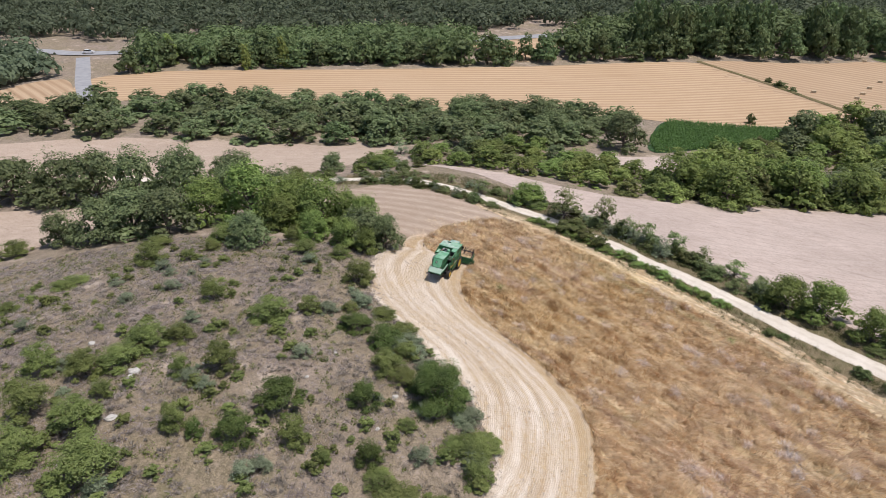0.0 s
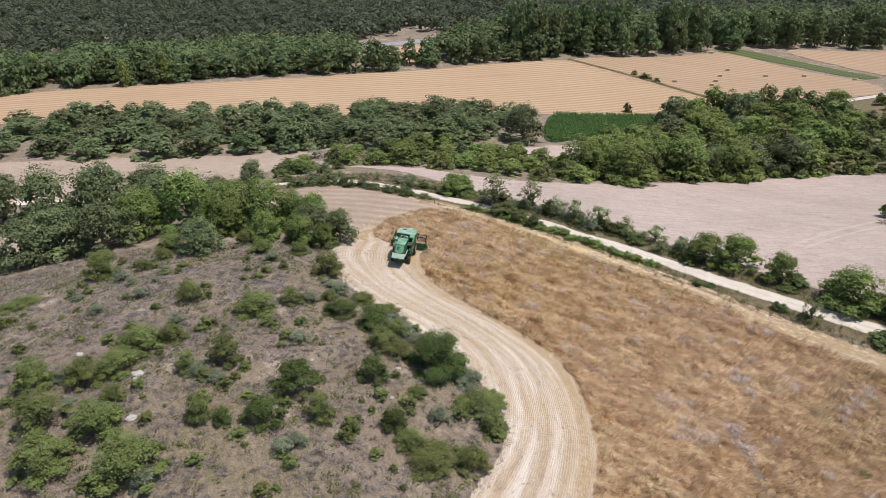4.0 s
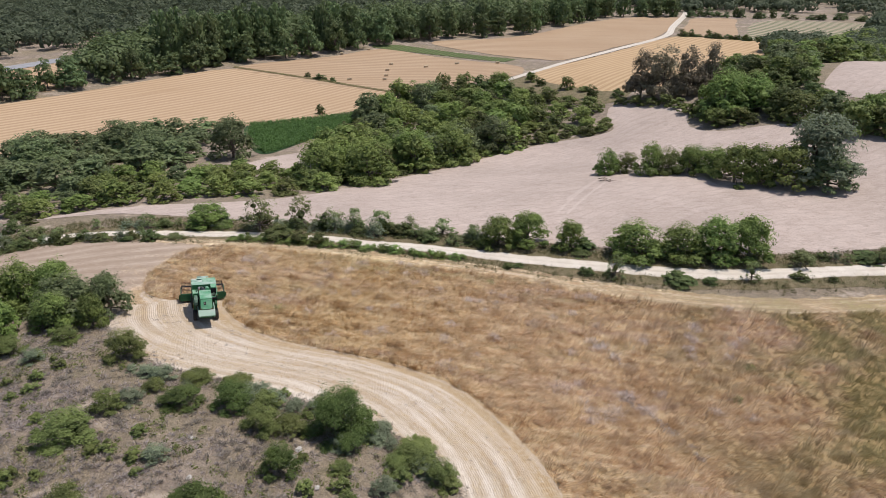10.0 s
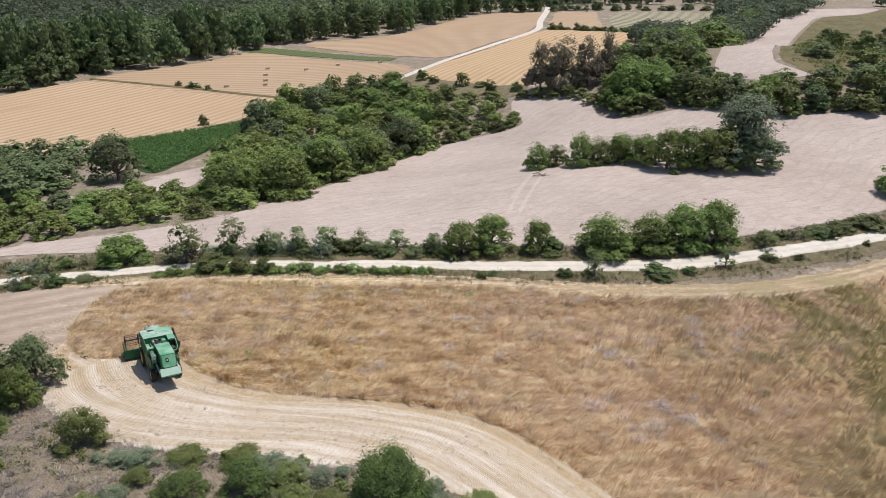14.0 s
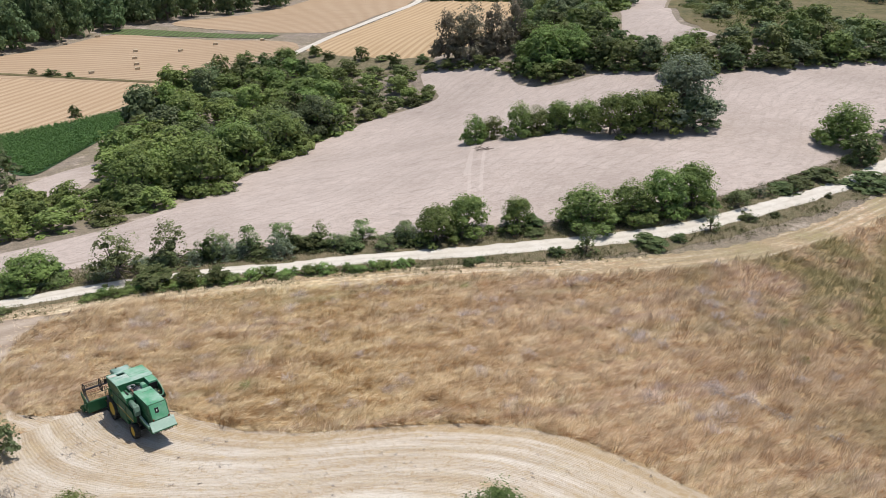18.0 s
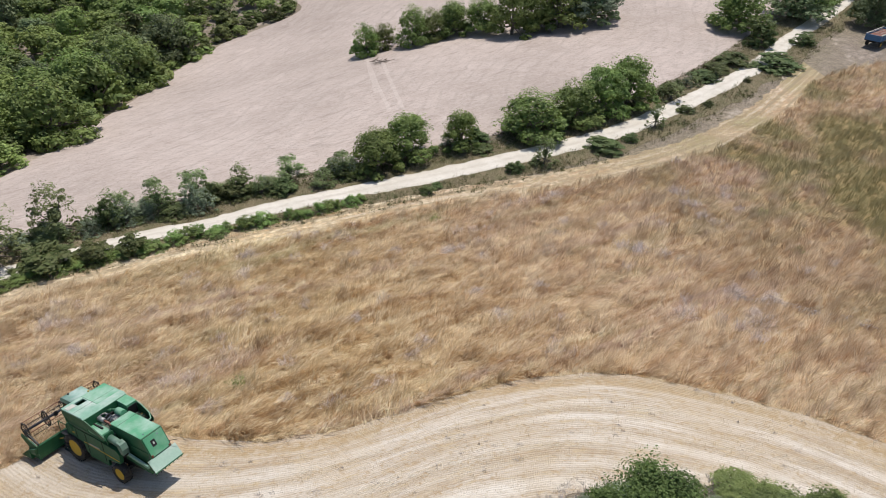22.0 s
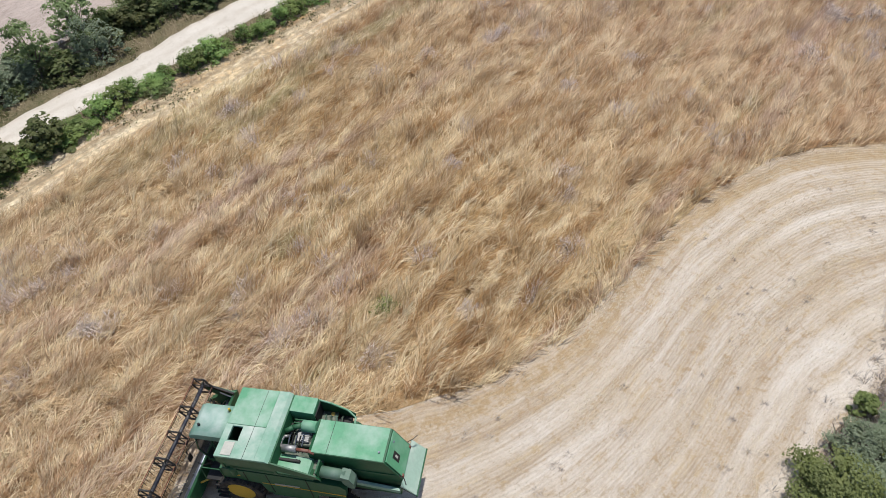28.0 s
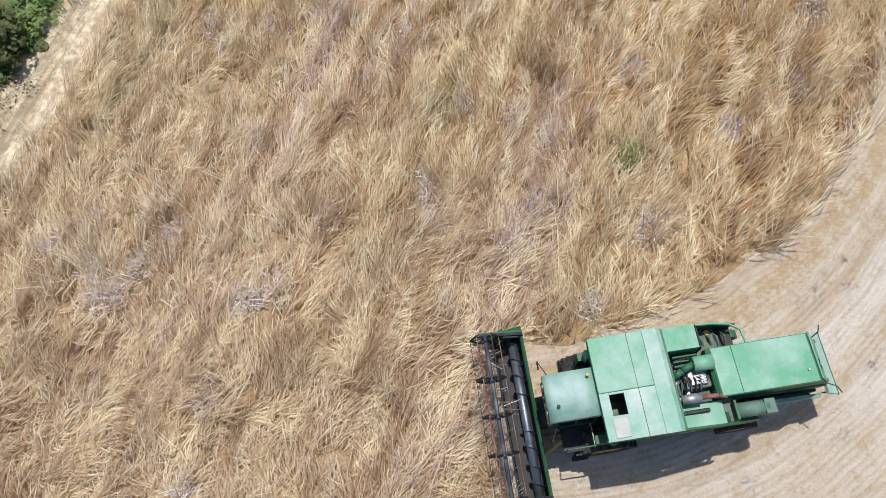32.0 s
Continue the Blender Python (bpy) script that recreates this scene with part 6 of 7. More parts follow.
            ring.append([rim.verts.new((cx + (R + dr) * math.cos(a), yk + dy, cz + (R + dr) * math.sin(a))) for dr, dy in ((-0.028, -0.028), (0.028, -0.028), (0.028, 0.028), (-0.028, 0.028))])
        for k in range(6):
            p, q = ring[k], ring[(k + 1) % 6]
            for j in range(4):
                rim.faces.new((p[j], p[(j + 1) % 4], q[(j + 1) % 4], q[j]))
        P("reel_rim", rim, DARK, "black six-sided reel rim")
        for k in range(6):
            a = k * math.pi / 3
            P("reel_spoke", rod((cx, yk, cz), (cx + R * math.cos(a), yk, cz + R * math.sin(a)), 0.024, 5), DARK)
    for k in range(6):
        a = k * math.pi / 3
        bx, bz = cx + R * math.cos(a), cz + R * math.sin(a)
        P("reel_bar", rod((bx, -half + 0.15, bz), (bx, half - 0.15, bz), 0.018, 6), RUST if k % 2 else DARK)
        tines = bmesh.new()
        for j in range(34):
            yk = -half + 0.2 + j * (2 * half - 0.4) / 33
            rod((bx, yk, bz), (bx - 0.05, yk, bz - 0.24), 0.008, 4, tines)
        P("reel_comb", tines, DARK)
    z = at(x, y)
    d = Vector((math.cos(radians(heading)), math.sin(radians(heading))))
    slope = (at(x + 1.83 * d.x, y + 1.83 * d.y) - at(x - 1.83 * d.x, y - 1.83 * d.y)) / 3.66
    lean = (at(x - 1.2 * d.y, y + 1.2 * d.x) - at(x + 1.2 * d.y, y - 1.2 * d.x)) / 2.4
    top.matrix_world = Matrix.Translation((x, y, z + 0.07)) @ Matrix.Rotation(radians(heading), 4, "Z") @ Matrix.Rotation(-math.atan(slope), 4, "Y") @ Matrix.Rotation(math.atan(lean), 4, "X")
    return tagged(top, "dusty green combine harvester with raised reel cutting dry crop", "combine harvester")


combine(0.05, 3.45, 120)


# ---- standing crop, stubble litter, heath ----
def scatter(rng, poly, per_m2, box=None):
    xs, ys = [p[0] for p in poly], [p[1] for p in poly]
    x0, x1, y0, y1 = box or (min(xs), max(xs), min(ys), max(ys))
    x0, x1, y0, y1 = max(x0, min(xs)), min(x1, max(xs)), max(y0, min(ys)), min(y1, max(ys))
    n = int((x1 - x0) * (y1 - y0) * per_m2)
    x, y = rng.uniform(x0, x1, n), rng.uniform(y0, y1, n)
    ok = inside(poly, x, y)
    return x[ok], y[ok]


def waves(x, y, *terms):
    """A cheap smooth field from sines: rows of kx, ky, phase."""
    z = 0.0 * x
    for kx, ky, ph in terms:
        z = z + np.sin(kx * x + ky * y + ph + 1.3 * np.sin(0.61 * ky * x - 0.53 * kx * y + 2 * ph))
    return z / len(terms)


def blades(rng, x, y, length, width, angle, lean, z_off=0.0, taper=0.25):
    """Loose leaning blades: quads rooted at x, y."""
    n = len(x)
    d = np.stack([np.cos(angle) * np.sin(lean), np.sin(angle) * np.sin(lean), np.cos(lean)], -1)
    side = np.stack([-np.sin(angle), np.cos(angle), 0 * angle], -1)
    twist = rng.uniform(-0.9, 0.9, n)[:, None]
    side = side * np.cos(twist) + np.array([0, 0, 1.0]) * np.sin(twist)
    base = np.stack([x, y, land(x, y) + z_off], -1)
    tip = base + d * length[:, None]
    s = side * (width / 2)[:, None]
    return np.stack([base - s, base + s, tip + s * taper, tip - s * taper], 1)


CROP_EDGE = curve_points(CROP, 1.5)


FURROWS = np.array(curve_points([(46.0, -0.4), (48.2, -2.6), (49.6, -4.2), (50.8, -6.0), (52.3, -8.0)], 0.4, False) + curve_points([(43.6, 9.8), (45.4, 7.8), (47.0, 6.2)], 0.4, False))


def crop(seed, box, per_m2, width, shrink, bend):
    """Tufts of stalks that lean together; with bend, each stalk droops in its upper half."""
    rng = np.random.default_rng(seed)
    cx, cy = scatter(rng, CROP_EDGE, per_m2 / 9, box)
    x, y = np.repeat(cx, 9) + rng.normal(0, 0.13, len(cx) * 9), np.repeat(cy, 9) + rng.normal(0, 0.13, len(cx) * 9)
    whim, bow, tall = (np.repeat(rng.normal(0, 1, len(cx)), 9) for _ in range(3))
    patch = waves(x, y, (0.9, 0.35, 0.3), (0.35, -1.1, 1.7), (1.7, 1.2, 4.0), (-0.6, 2.1, 0.4))
    patch = 0.7 * patch + 0.3 * waves(x, y, (0.12, 2.3, 0.0), (0.2, 3.7, 1.0))
    keep = rng.uniform(0, 1, len(x)) < 0.84 + 0.4 * patch
    x, y, patch, whim, bow, tall = x[keep], y[keep], patch[keep], whim[keep], bow[keep], tall[keep]
    n = len(x)
    flow = -0.02 + 0.4 * waves(x, y, (0.21, 0.33, 1.0), (-0.47, 0.22, 2.2)) + 0.5 * waves(x, y, (1.3, 0.7, 0.0), (0.8, -1.6, 3.0))
    angle = flow + 0.5 * whim + rng.normal(0, 0.22, n)
    lean = np.clip(0.85 + 0.3 * waves(x, y, (0.7, 0.9, 0.5), (1.9, -0.8, 1.0)) + 0.2 * bow + rng.normal(0, 0.16, n), 0.15, 1.4)
    length = rng.uniform(0.5, 1.1, n) * np.clip(0.85 + 0.45 * patch + 0.16 * tall, 0.35, 1.5) * shrink
    near = np.full(n, 99.0)
    some = (x > FURROWS[:, 0].min() - 2) & (x < FURROWS[:, 0].max() + 2) & (y > FURROWS[:, 1].min() - 2) & (y < FURROWS[:, 1].max() + 2)
    if some.any():
        near[some] = np.min(np.hypot(x[some][:, None] - FURROWS[:, 0], y[some][:, None] - FURROWS[:, 1]), 1)
    length = length * np.clip(near / 0.6, 0.25, 1.0)
    wide = width * rng.uniform(0.6, 1.4, n)
    if not bend:
        return blades(rng, x, y, length, wide, angle, lean, 0.06)
    low = np.clip(lean - 0.3, 0.05, 1.2)
    high = np.clip(lean + rng.uniform(0.25, 0.7, n), 0.2, 1.75)
    turn = angle + rng.normal(0, 0.25, n)
    root = np.stack([x, y, land(x, y) + 0.05], -1)
    way = lambda a, b: np.stack([np.cos(a) * np.sin(b), np.sin(a) * np.sin(b), np.cos(b)], -1)
    knee = root + way(angle, low) * (length * 0.5)[:, None]
    tip = knee + way(turn, high) * (length * 0.55)[:, None]
    twist = rng.uniform(-0.8, 0.8, n)[:, None]
    side = np.stack([-np.sin(angle), np.cos(angle), 0 * angle], -1) * np.cos(twist) + np.array([0, 0, 1.0]) * np.sin(twist)
    s = side * (wide / 2)[:, None]
    return np.stack([root - s * 0.7, root + s * 0.7, knee + s, knee - s, tip + s * 0.35, tip - s * 0.35], 1)


def bent(name, v, mat):
    """One mesh of two-piece stalks: v is n x 6 x 3."""
    n = len(v)
    corner = (np.arange(n)[:, None] * 6 + np.array([0, 1, 2, 3, 3, 2, 4, 5])).ravel().astype(np.int32)
    me = bpy.data.meshes.new(name)
    me.vertices.add(n * 6)
    me.vertices.foreach_set("co", np.ascontiguousarray(v, np.float32).ravel())
    me.loops.add(n * 8)
    me.loops.foreach_set("vertex_index", corner)
    me.polygons.add(n * 2)
    me.polygons.foreach_set("loop_start", np.arange(0, n * 8, 4, dtype=np.int32))
    me.materials.append(mat)
    me.update(calc_edges=True)
    return new(name, me)


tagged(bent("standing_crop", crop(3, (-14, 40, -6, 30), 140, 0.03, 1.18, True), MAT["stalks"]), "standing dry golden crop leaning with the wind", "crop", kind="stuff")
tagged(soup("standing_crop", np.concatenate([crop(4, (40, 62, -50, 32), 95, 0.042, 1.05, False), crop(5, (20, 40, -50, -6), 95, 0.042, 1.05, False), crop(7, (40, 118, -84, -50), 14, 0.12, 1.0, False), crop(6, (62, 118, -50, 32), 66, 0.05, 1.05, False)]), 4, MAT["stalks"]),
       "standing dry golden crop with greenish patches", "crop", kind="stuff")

rng = np.random.default_rng(21)
CUT_AREA = curve_points(CUT_EDGE, 1.0, False) + curve_points(HILL_EDGE, 1.0, False)[::-1]
x, y = scatter(rng, CUT_AREA, 80)
band = waves(x, y, (0.5, 1.1, 0.0), (1.4, -0.4, 2.0), (-0.9, 0.8, 1.0))
k = rng.uniform(0, 1, len(x)) < 0.3 + 0.6 * band
x, y = x[k], y[k]
n = len(x)
bits = blades(rng, x, y, rng.uniform(0.06, 0.2, n), rng.uniform(0.004, 0.009, n), rng.uniform(0, 6.28, n), rng.uniform(1.2, 1.55, n), 0.07, 0.8)
x, y = scatter(rng, CUT_AREA, 32)
n = len(x)
stub = blades(rng, x, y, rng.uniform(0.06, 0.16, n), rng.uniform(0.008, 0.016, n), rng.uniform(0, 6.28, n), rng.uniform(0.05, 0.5, n), 0.05, 0.9)
rows = []
for u, spread, per in ((0.04, 0.28, 170), (0.29, 0.22, 140), (0.36, 0.12, 60), (0.54, 0.24, 150), (0.62, 0.12, 60), (0.8, 0.28, 130)):
    line = np.array(curve_points(between(u), 0.25, False))
    i = rng.integers(0, len(line), int(len(line) * 0.25 * per))
    i = i[rng.uniform(0, 1, len(i)) < 0.65 + 0.5 * np.sin(i * 0.11 + 9 * u) * np.sin(i * 0.037 + 3 * u)]
    p = line[i] + rng.normal(0, spread, (len(i), 2))
    n = len(i)
    rows.append(blades(rng, p[:, 0], p[:, 1], rng.uniform(0.06, 0.2, n), rng.uniform(0.005, 0.011, n), rng.uniform(0, 6.28, n), rng.uniform(1.15, 1.5, n), 0.07, 0.8))
tagged(soup("straw_windrow", np.concatenate(rows), 4, MAT["chaff_bits"]), "pale broken lines of chaff left on the stubble", "straw", kind="stuff")
tagged(soup("straw_litter", np.concatenate([bits, stub]), 4, MAT["straw"]), "loose pale straw and short stubble on the cut strip", "straw", kind="stuff")

x, y = scatter(rng, CUT_AREA, 0.45)
k = rng.uniform(0, 1, len(x)) < 0.35 + 0.6 * waves(x, y, (0.4, 0.7, 1.0), (-0.6, 0.3, 0.0))
x, y = x[k], y[k]
n = len(x)
STUBBLE_WEEDS = (x, y, rng.uniform(0.12, 0.4, n), rng.uniform(0.08, 0.2, n))

x, y = scatter(rng, [(-9.5, 3.5), (-12, 7), (-11.8, 11), (-13.2, 18), (-11.5, 25), (-10.4, 22), (-9, 7.6), (-5.6, 6.2), (-3, 7.6), (-0.5, 8.9)], 60)
k = rng.uniform(0, 1, len(x)) < 0.45 + 0.6 * waves(x, y, (0.8, 0.5, 0.0), (0.3, -1.1, 1.0))
x2, y2 = scatter(rng, [(-19, 9), (-12, 9), (-12.8, 18), (-11.3, 25), (-18, 27)], 16)
k2 = rng.uniform(0, 1, len(x2)) < 0.35 + 0.1 * (x2 + 14) + 0.4 * waves(x2, y2, (0.7, 0.4, 0.0), (0.4, -0.9, 1.0))
x, y = np.r_[x[k], x2[k2]], np.r_[y[k], y2[k2]]
n = len(x)
tagged(soup("trampled_crop", blades(rng, x, y, rng.uniform(0.2, 0.6, n), rng.uniform(0.02, 0.04, n), rng.uniform(0, 6.28, n), rng.uniform(0.7, 1.5, n), 0.06, 0.4), 4, MAT["stalks"]),
       "trampled dry stalks at the end of the crop", "straw", kind="stuff")

LANE = [(-20, 28.6), (-8, 29.7), (7, 29.7), (28, 28.4), (47, 25.0), (64, 24.0), (78, 26.4), (88.5, 30), (85, 24.7), (76, 22.3), (62.7, 20.6), (46, 22), (28, 25.2), (7, 26.9), (-6, 27.2), (-20, 27.4)]
x, y = scatter(rng, LANE, 70)
k = rng.uniform(0, 1, len(x)) < 0.5 + 0.5 * waves(x, y, (0.2, 2.6, 0.0), (0.9, 1.7, 1.0))
x, y = x[k], y[k]
n = len(x)
tagged(soup("straw_litter", blades(rng, x, y, rng.uniform(0.12, 0.35, n), rng.uniform(0.01, 0.022, n), rng.uniform(0, 6.28, n), rng.uniform(1.1, 1.55, n), 0.07, 0.8), 4, MAT["straw"]),
       "loose pale straw on the cut lane", "straw", kind="stuff")


def tufts(rng, x, y, radius, high, count, leaf, z_off=0.0):
    """Low twiggy cushions: a few quads over each."""
    n = len(x)
    d = rng.normal(0, 1, (n, count, 3))
    d /= np.linalg.norm(d, axis=2)[:, :, None]
    d[:, :, 2] = np.abs(d[:, :, 2])
    c = np.stack([x, y, land(x, y) + z_off], -1)[:, None] + d * np.stack([radius, radius, high], -1)[:, None] * rng.uniform(0.6, 1.0, (n, count, 1))
    return leaf_quads(rng, c.reshape(-1, 3), d.reshape(-1, 3), leaf)


def twigs(rng, x, y, radius, high, count, width, z_off=0.0):
    """Cushions of thin twigs that spread from each root."""
    n = len(x)
    d = outward(rng, n * count, 0.0).reshape(n, count, 3)
    root = np.stack([x, y, land(x, y) + z_off], -1)[:, None] + d * np.stack([radius, radius, high * 0.3], -1)[:, None] * 0.35
    tip = np.stack([x, y, land(x, y) + z_off], -1)[:, None] + d * np.stack([radius, radius, high], -1)[:, None] * rng.uniform(0.6, 1.1, (n, count, 1))
    side = np.cross(tip - root, rng.normal(0, 1, (n, count, 3)))
    side *= (width * rng.uniform(0.5, 1.2, (n, count)) / (np.linalg.norm(side, axis=2) + 1e-9))[:, :, None]
    return np.stack([root - side, root + side, tip + side * 0.6, tip - side * 0.6], 2).reshape(-1, 4, 3)


tagged(soup("stubble_weeds", twigs(rng, *STUBBLE_WEEDS, 44, 0.007, 0.05), 4, MAT["heath"]), "small grey-olive weeds left in the stubble", "weeds", kind="stuff")

x, y = scatter(rng, [(124, 124), (126, 111), (150, 100), (190, 112), (235, 180), (250, 262), (215, 275), (150, 175)], 0.16)
n = len(x)
tagged(soup("slope_scrub", tufts(rng, x, y, rng.uniform(0.5, 1.9, n), rng.uniform(0.4, 1.5, n), 36, 0.2), 4, MAT["shrub"]), "low dark scrub dotted over the far slope", "scrub", kind="stuff")

SCRUB_HILL = [(-46, -66), (-50, -40), (-36, -18), (-20, -8), (-10.5, 0)] + HILL_EDGE[1:] + [(36, -66)]
x, y = scatter(rng, SCRUB_HILL, 3.4)
patch = waves(x, y, (0.31, 0.22, 0.4), (-0.2, 0.45, 2.0), (0.9, -0.7, 1.1))
k = rng.uniform(0, 1, len(x)) < 0.5 + 0.6 * patch - 0.007 * (x + y * 0.3)
x, y = x[k], y[k]
n = len(x)
tagged(soup("heath", twigs(rng, x, y, rng.uniform(0.25, 0.75, n), rng.uniform(0.12, 0.36, n), 28, 0.024), 4, MAT["heath"]), "grey-brown heath cushions over the hill", "heath", kind="stuff")
x, y = scatter(rng, SCRUB_HILL, 1.7)
k = rng.uniform(0, 1, len(x)) < 0.3 + 0.6 * waves(x, y, (0.28, -0.3, 1.4), (0.5, 0.5, 0.0))
x, y = x[k], y[k]
n = len(x)
tagged(soup("low_scrub", tufts(rng, x, y, rng.uniform(0.25, 0.6, n), rng.uniform(0.2, 0.55, n), 16, 0.095), 4, MAT["shrub"]), "small olive scrub plants among the heath", "scrub", kind="stuff")
x, y = scatter(rng, SCRUB_HILL, 1.5)
k = rng.uniform(0, 1, len(x)) < 0.4 + 0.6 * waves(x, y, (0.33, 0.2, 0.6), (-0.4, 0.6, 1.0), (1.0, 0.4, 0.0))
x, y = x[k], y[k]
n = len(x)
tagged(soup("grey_heath", twigs(rng, x, y, rng.uniform(0.3, 0.8, n), rng.uniform(0.18, 0.45, n), 44, 0.024), 4, MAT["greyheath"]), "grey twiggy heath cushions on the stony hill", "heath", kind="stuff")
x, y = scatter(rng, SCRUB_HILL, 34)
k = rng.uniform(0, 1, len(x)) < 0.45 + 0.5 * waves(x, y, (0.23, 0.41, 0.0), (1.1, 0.3, 2.0))
x, y = x[k], y[k]
n = len(x)
tagged(soup("dry_grass", blades(rng, x, y, rng.uniform(0.15, 0.45, n), rng.uniform(0.025, 0.05, n), rng.uniform(0, 6.28, n), rng.uniform(0.3, 1.3, n), 0.0, 0.3), 4, MAT["drygrass"]),
       "thin dry grass on the stony hill", "grass", kind="stuff")


def along_road(rng, per_m, lo, hi, start=3):
    line = np.array(curve_points(ROAD[start:], 1.0, False))
    d = np.gradient(line, axis=0)
    d /= np.linalg.norm(d, axis=1)[:, None]
    i = rng.integers(0, len(line), int(len(line) * per_m))
    off = rng.uniform(lo, hi, len(i)) * rng.choice([-1, 1], len(i))
    p = line[i] + np.stack([-d[i, 1], d[i, 0]], -1) * off[:, None] + rng.uniform(-0.5, 0.5, (len(i), 2))
    return p[:, 0], p[:, 1]


x, y = along_road(rng, 24, 1.7, 5.0)
k = rng.uniform(0, 1, len(x)) < 0.45 + 0.7 * waves(x, y, (0.5, 0.3, 0.0), (0.21, 0.9, 1.0))
x, y = x[k], y[k]
n = len(x)
tagged(soup("verge_weeds", tufts(rng, x, y, rng.uniform(0.2, 0.55, n), rng.uniform(0.25, 0.75, n), 26, 0.06), 4, MAT["weeds"]), "green weeds and brambles on the track verges", "weeds", kind="stuff")
x, y = along_road(rng, 150, 1.5, 4.6)
n = len(x)
tagged(soup("verge_grass", blades(rng, x, y, rng.uniform(0.2, 0.6, n), rng.uniform(0.02, 0.045, n), rng.uniform(0, 6.28, n), rng.uniform(0.2, 1.2, n), 0.03, 0.3), 4, MAT["drygrass"]),
       "dry brown grass on the track verges", "grass", kind="stuff")


x, y = scatter(rng, [(-52, 136), (-38, 146), (-25, 156), (-22, 146), (-29, 116), (-33, 101), (-42, 112)], 5.0)
turn = radians(35)
u = np.round((x * math.cos(turn) + y * math.sin(turn)) / 0.8) * 0.8 + rng.normal(0, 0.12, len(x))
v = -x * math.sin(turn) + y * math.cos(turn)
x, y = u * math.cos(turn) - v * math.sin(turn), u * math.sin(turn) + v * math.cos(turn)
n = len(x)
tagged(soup("maize_plants", tufts(rng, x, y, rng.uniform(0.25, 0.45, n), rng.uniform(0.8, 1.3, n), 9, 0.17, 0.3), 4, MAT["maize_leaf"]), "green maize plants in close rows", "maize", kind="stuff")


edge = np.array(curve_points(HILL_EDGE, 0.25, False))
i = rng.integers(0, len(edge), 2600)
p = edge[i] + rng.normal(0, 0.45, (len(i), 2))
n = len(i)
tagged(soup("edge_grass", np.concatenate([twigs(rng, p[:900, 0], p[:900, 1], rng.uniform(0.15, 0.5, 900), rng.uniform(0.1, 0.35, 900), 30, 0.012),
                                          blades(rng, p[:, 0], p[:, 1], rng.uniform(0.15, 0.5, n), rng.uniform(0.02, 0.045, n), rng.uniform(0, 6.28, n), rng.uniform(0.2, 1.2, n), 0.0, 0.3)]), 4, MAT["heath"]),
       "ragged dry plants where the heath meets the stubble", "grass", kind="stuff")

line = np.array(curve_points(ROAD[3:21], 1.0, False))
i = rng.integers(0, len(line), 5200)
p = line[i] + np.stack([rng.normal(0, 0.6, len(i)), rng.uniform(3.0, 9.0, len(i))], -1)
k = ~inside(curve_points(WHITE_FIELD, 2.0), p[:, 0], p[:, 1]) & (rng.uniform(0, 1, len(p)) < 0.55 + 0.6 * waves(p[:, 0], p[:, 1], (0.4, 0.5, 0.0), (0.25, -0.8, 1.0)))
x, y = p[k, 0], p[k, 1]
n = len(x)
tagged(soup("bank_weeds", tufts(rng, x, y, rng.uniform(0.2, 0.6, n), rng.uniform(0.2, 0.7, n), 26, 0.06), 4, MAT["weeds"]), "grey-green weeds between the track and the pale field", "weeds", kind="stuff")
i = rng.integers(0, len(line), 9000)
p = line[i] + np.stack([rng.normal(0, 0.6, len(i)), rng.uniform(3.0, 9.5, len(i))], -1)
p = p[~inside(curve_points(WHITE_FIELD, 2.0), p[:, 0], p[:, 1])]
n = len(p)
tagged(soup("bank_grass", blades(rng, p[:, 0], p[:, 1], rng.uniform(0.2, 0.7, n), rng.uniform(0.03, 0.07, n), rng.uniform(0, 6.28, n), rng.uniform(0.2, 1.2, n), 0.03, 0.3), 4, MAT["drygrass"]),
       "dry grass between the track and the pale field", "grass", kind="stuff")


def clump(name, x, y, r, h, mat, label, category, group, seed):
    rng = np.random.default_rng(seed)
    top = new(name)
    top.location = (x, y, at(x, y) + 0.05)
    r, h = r * 1.45, h * 1.3
    d = rng.normal(0, 1, (1500, 3))
    d /= np.linalg.norm(d, axis=1)[:, None]
    d[:, 2] = np.abs(d[:, 2])
    lump = 1 + 0.35 * np.sin(3 * np.arctan2(d[:, 1], d[:, 0]) + seed) * np.sin(5 * d[:, 2] + seed)
    c = d * np.array([r, r * 0.8, h]) * (lump * rng.uniform(0.2, 1.0, 1500) ** 0.6)[:, None]
    e = d + rng.normal(0, 0.7, (1500, 3))
    e /= np.linalg.norm(e, axis=1)[:, None]
    across = np.cross(e, rng.normal(0, 1, (1500, 3)))
    across *= (rng.uniform(0.007, 0.016, 1500) / (np.linalg.norm(across, axis=1) + 1e-9))[:, None]
    e *= rng.uniform(0.06, 0.16, 1500)[:, None]
    if mat == "thistle":
        q = np.stack([c - across, c + across, c + e + across * 0.6, c + e - across * 0.6], 1)
    else:
        q = leaf_quads(rng, c[:420], d[:420], 0.05)
    ob = tagged(soup("dry_head" if mat == "thistle" else "leafage", q, 4, MAT[mat]), kind="stuff")
    ob.parent = top
    stems = bmesh.new()
    for k in range(18):
        a, b = rng.uniform(0, 6.28), rng.uniform(0.2, 0.85)
        limb(stems, (0, 0, -0.05), (r * b * math.cos(a), r * b * math.sin(a), h * math.sqrt(1 - b * b) * 0.95), 0.012, 0.005, 4)
    me = bpy.data.meshes.new("stem_bundle")
    stems.to_mesh(me)
    stems.free()
    me.materials.append(MAT["bark"])
    tagged(new("stem_bundle", me), kind="stuff").parent = top
    return tagged(top, label, category, group)


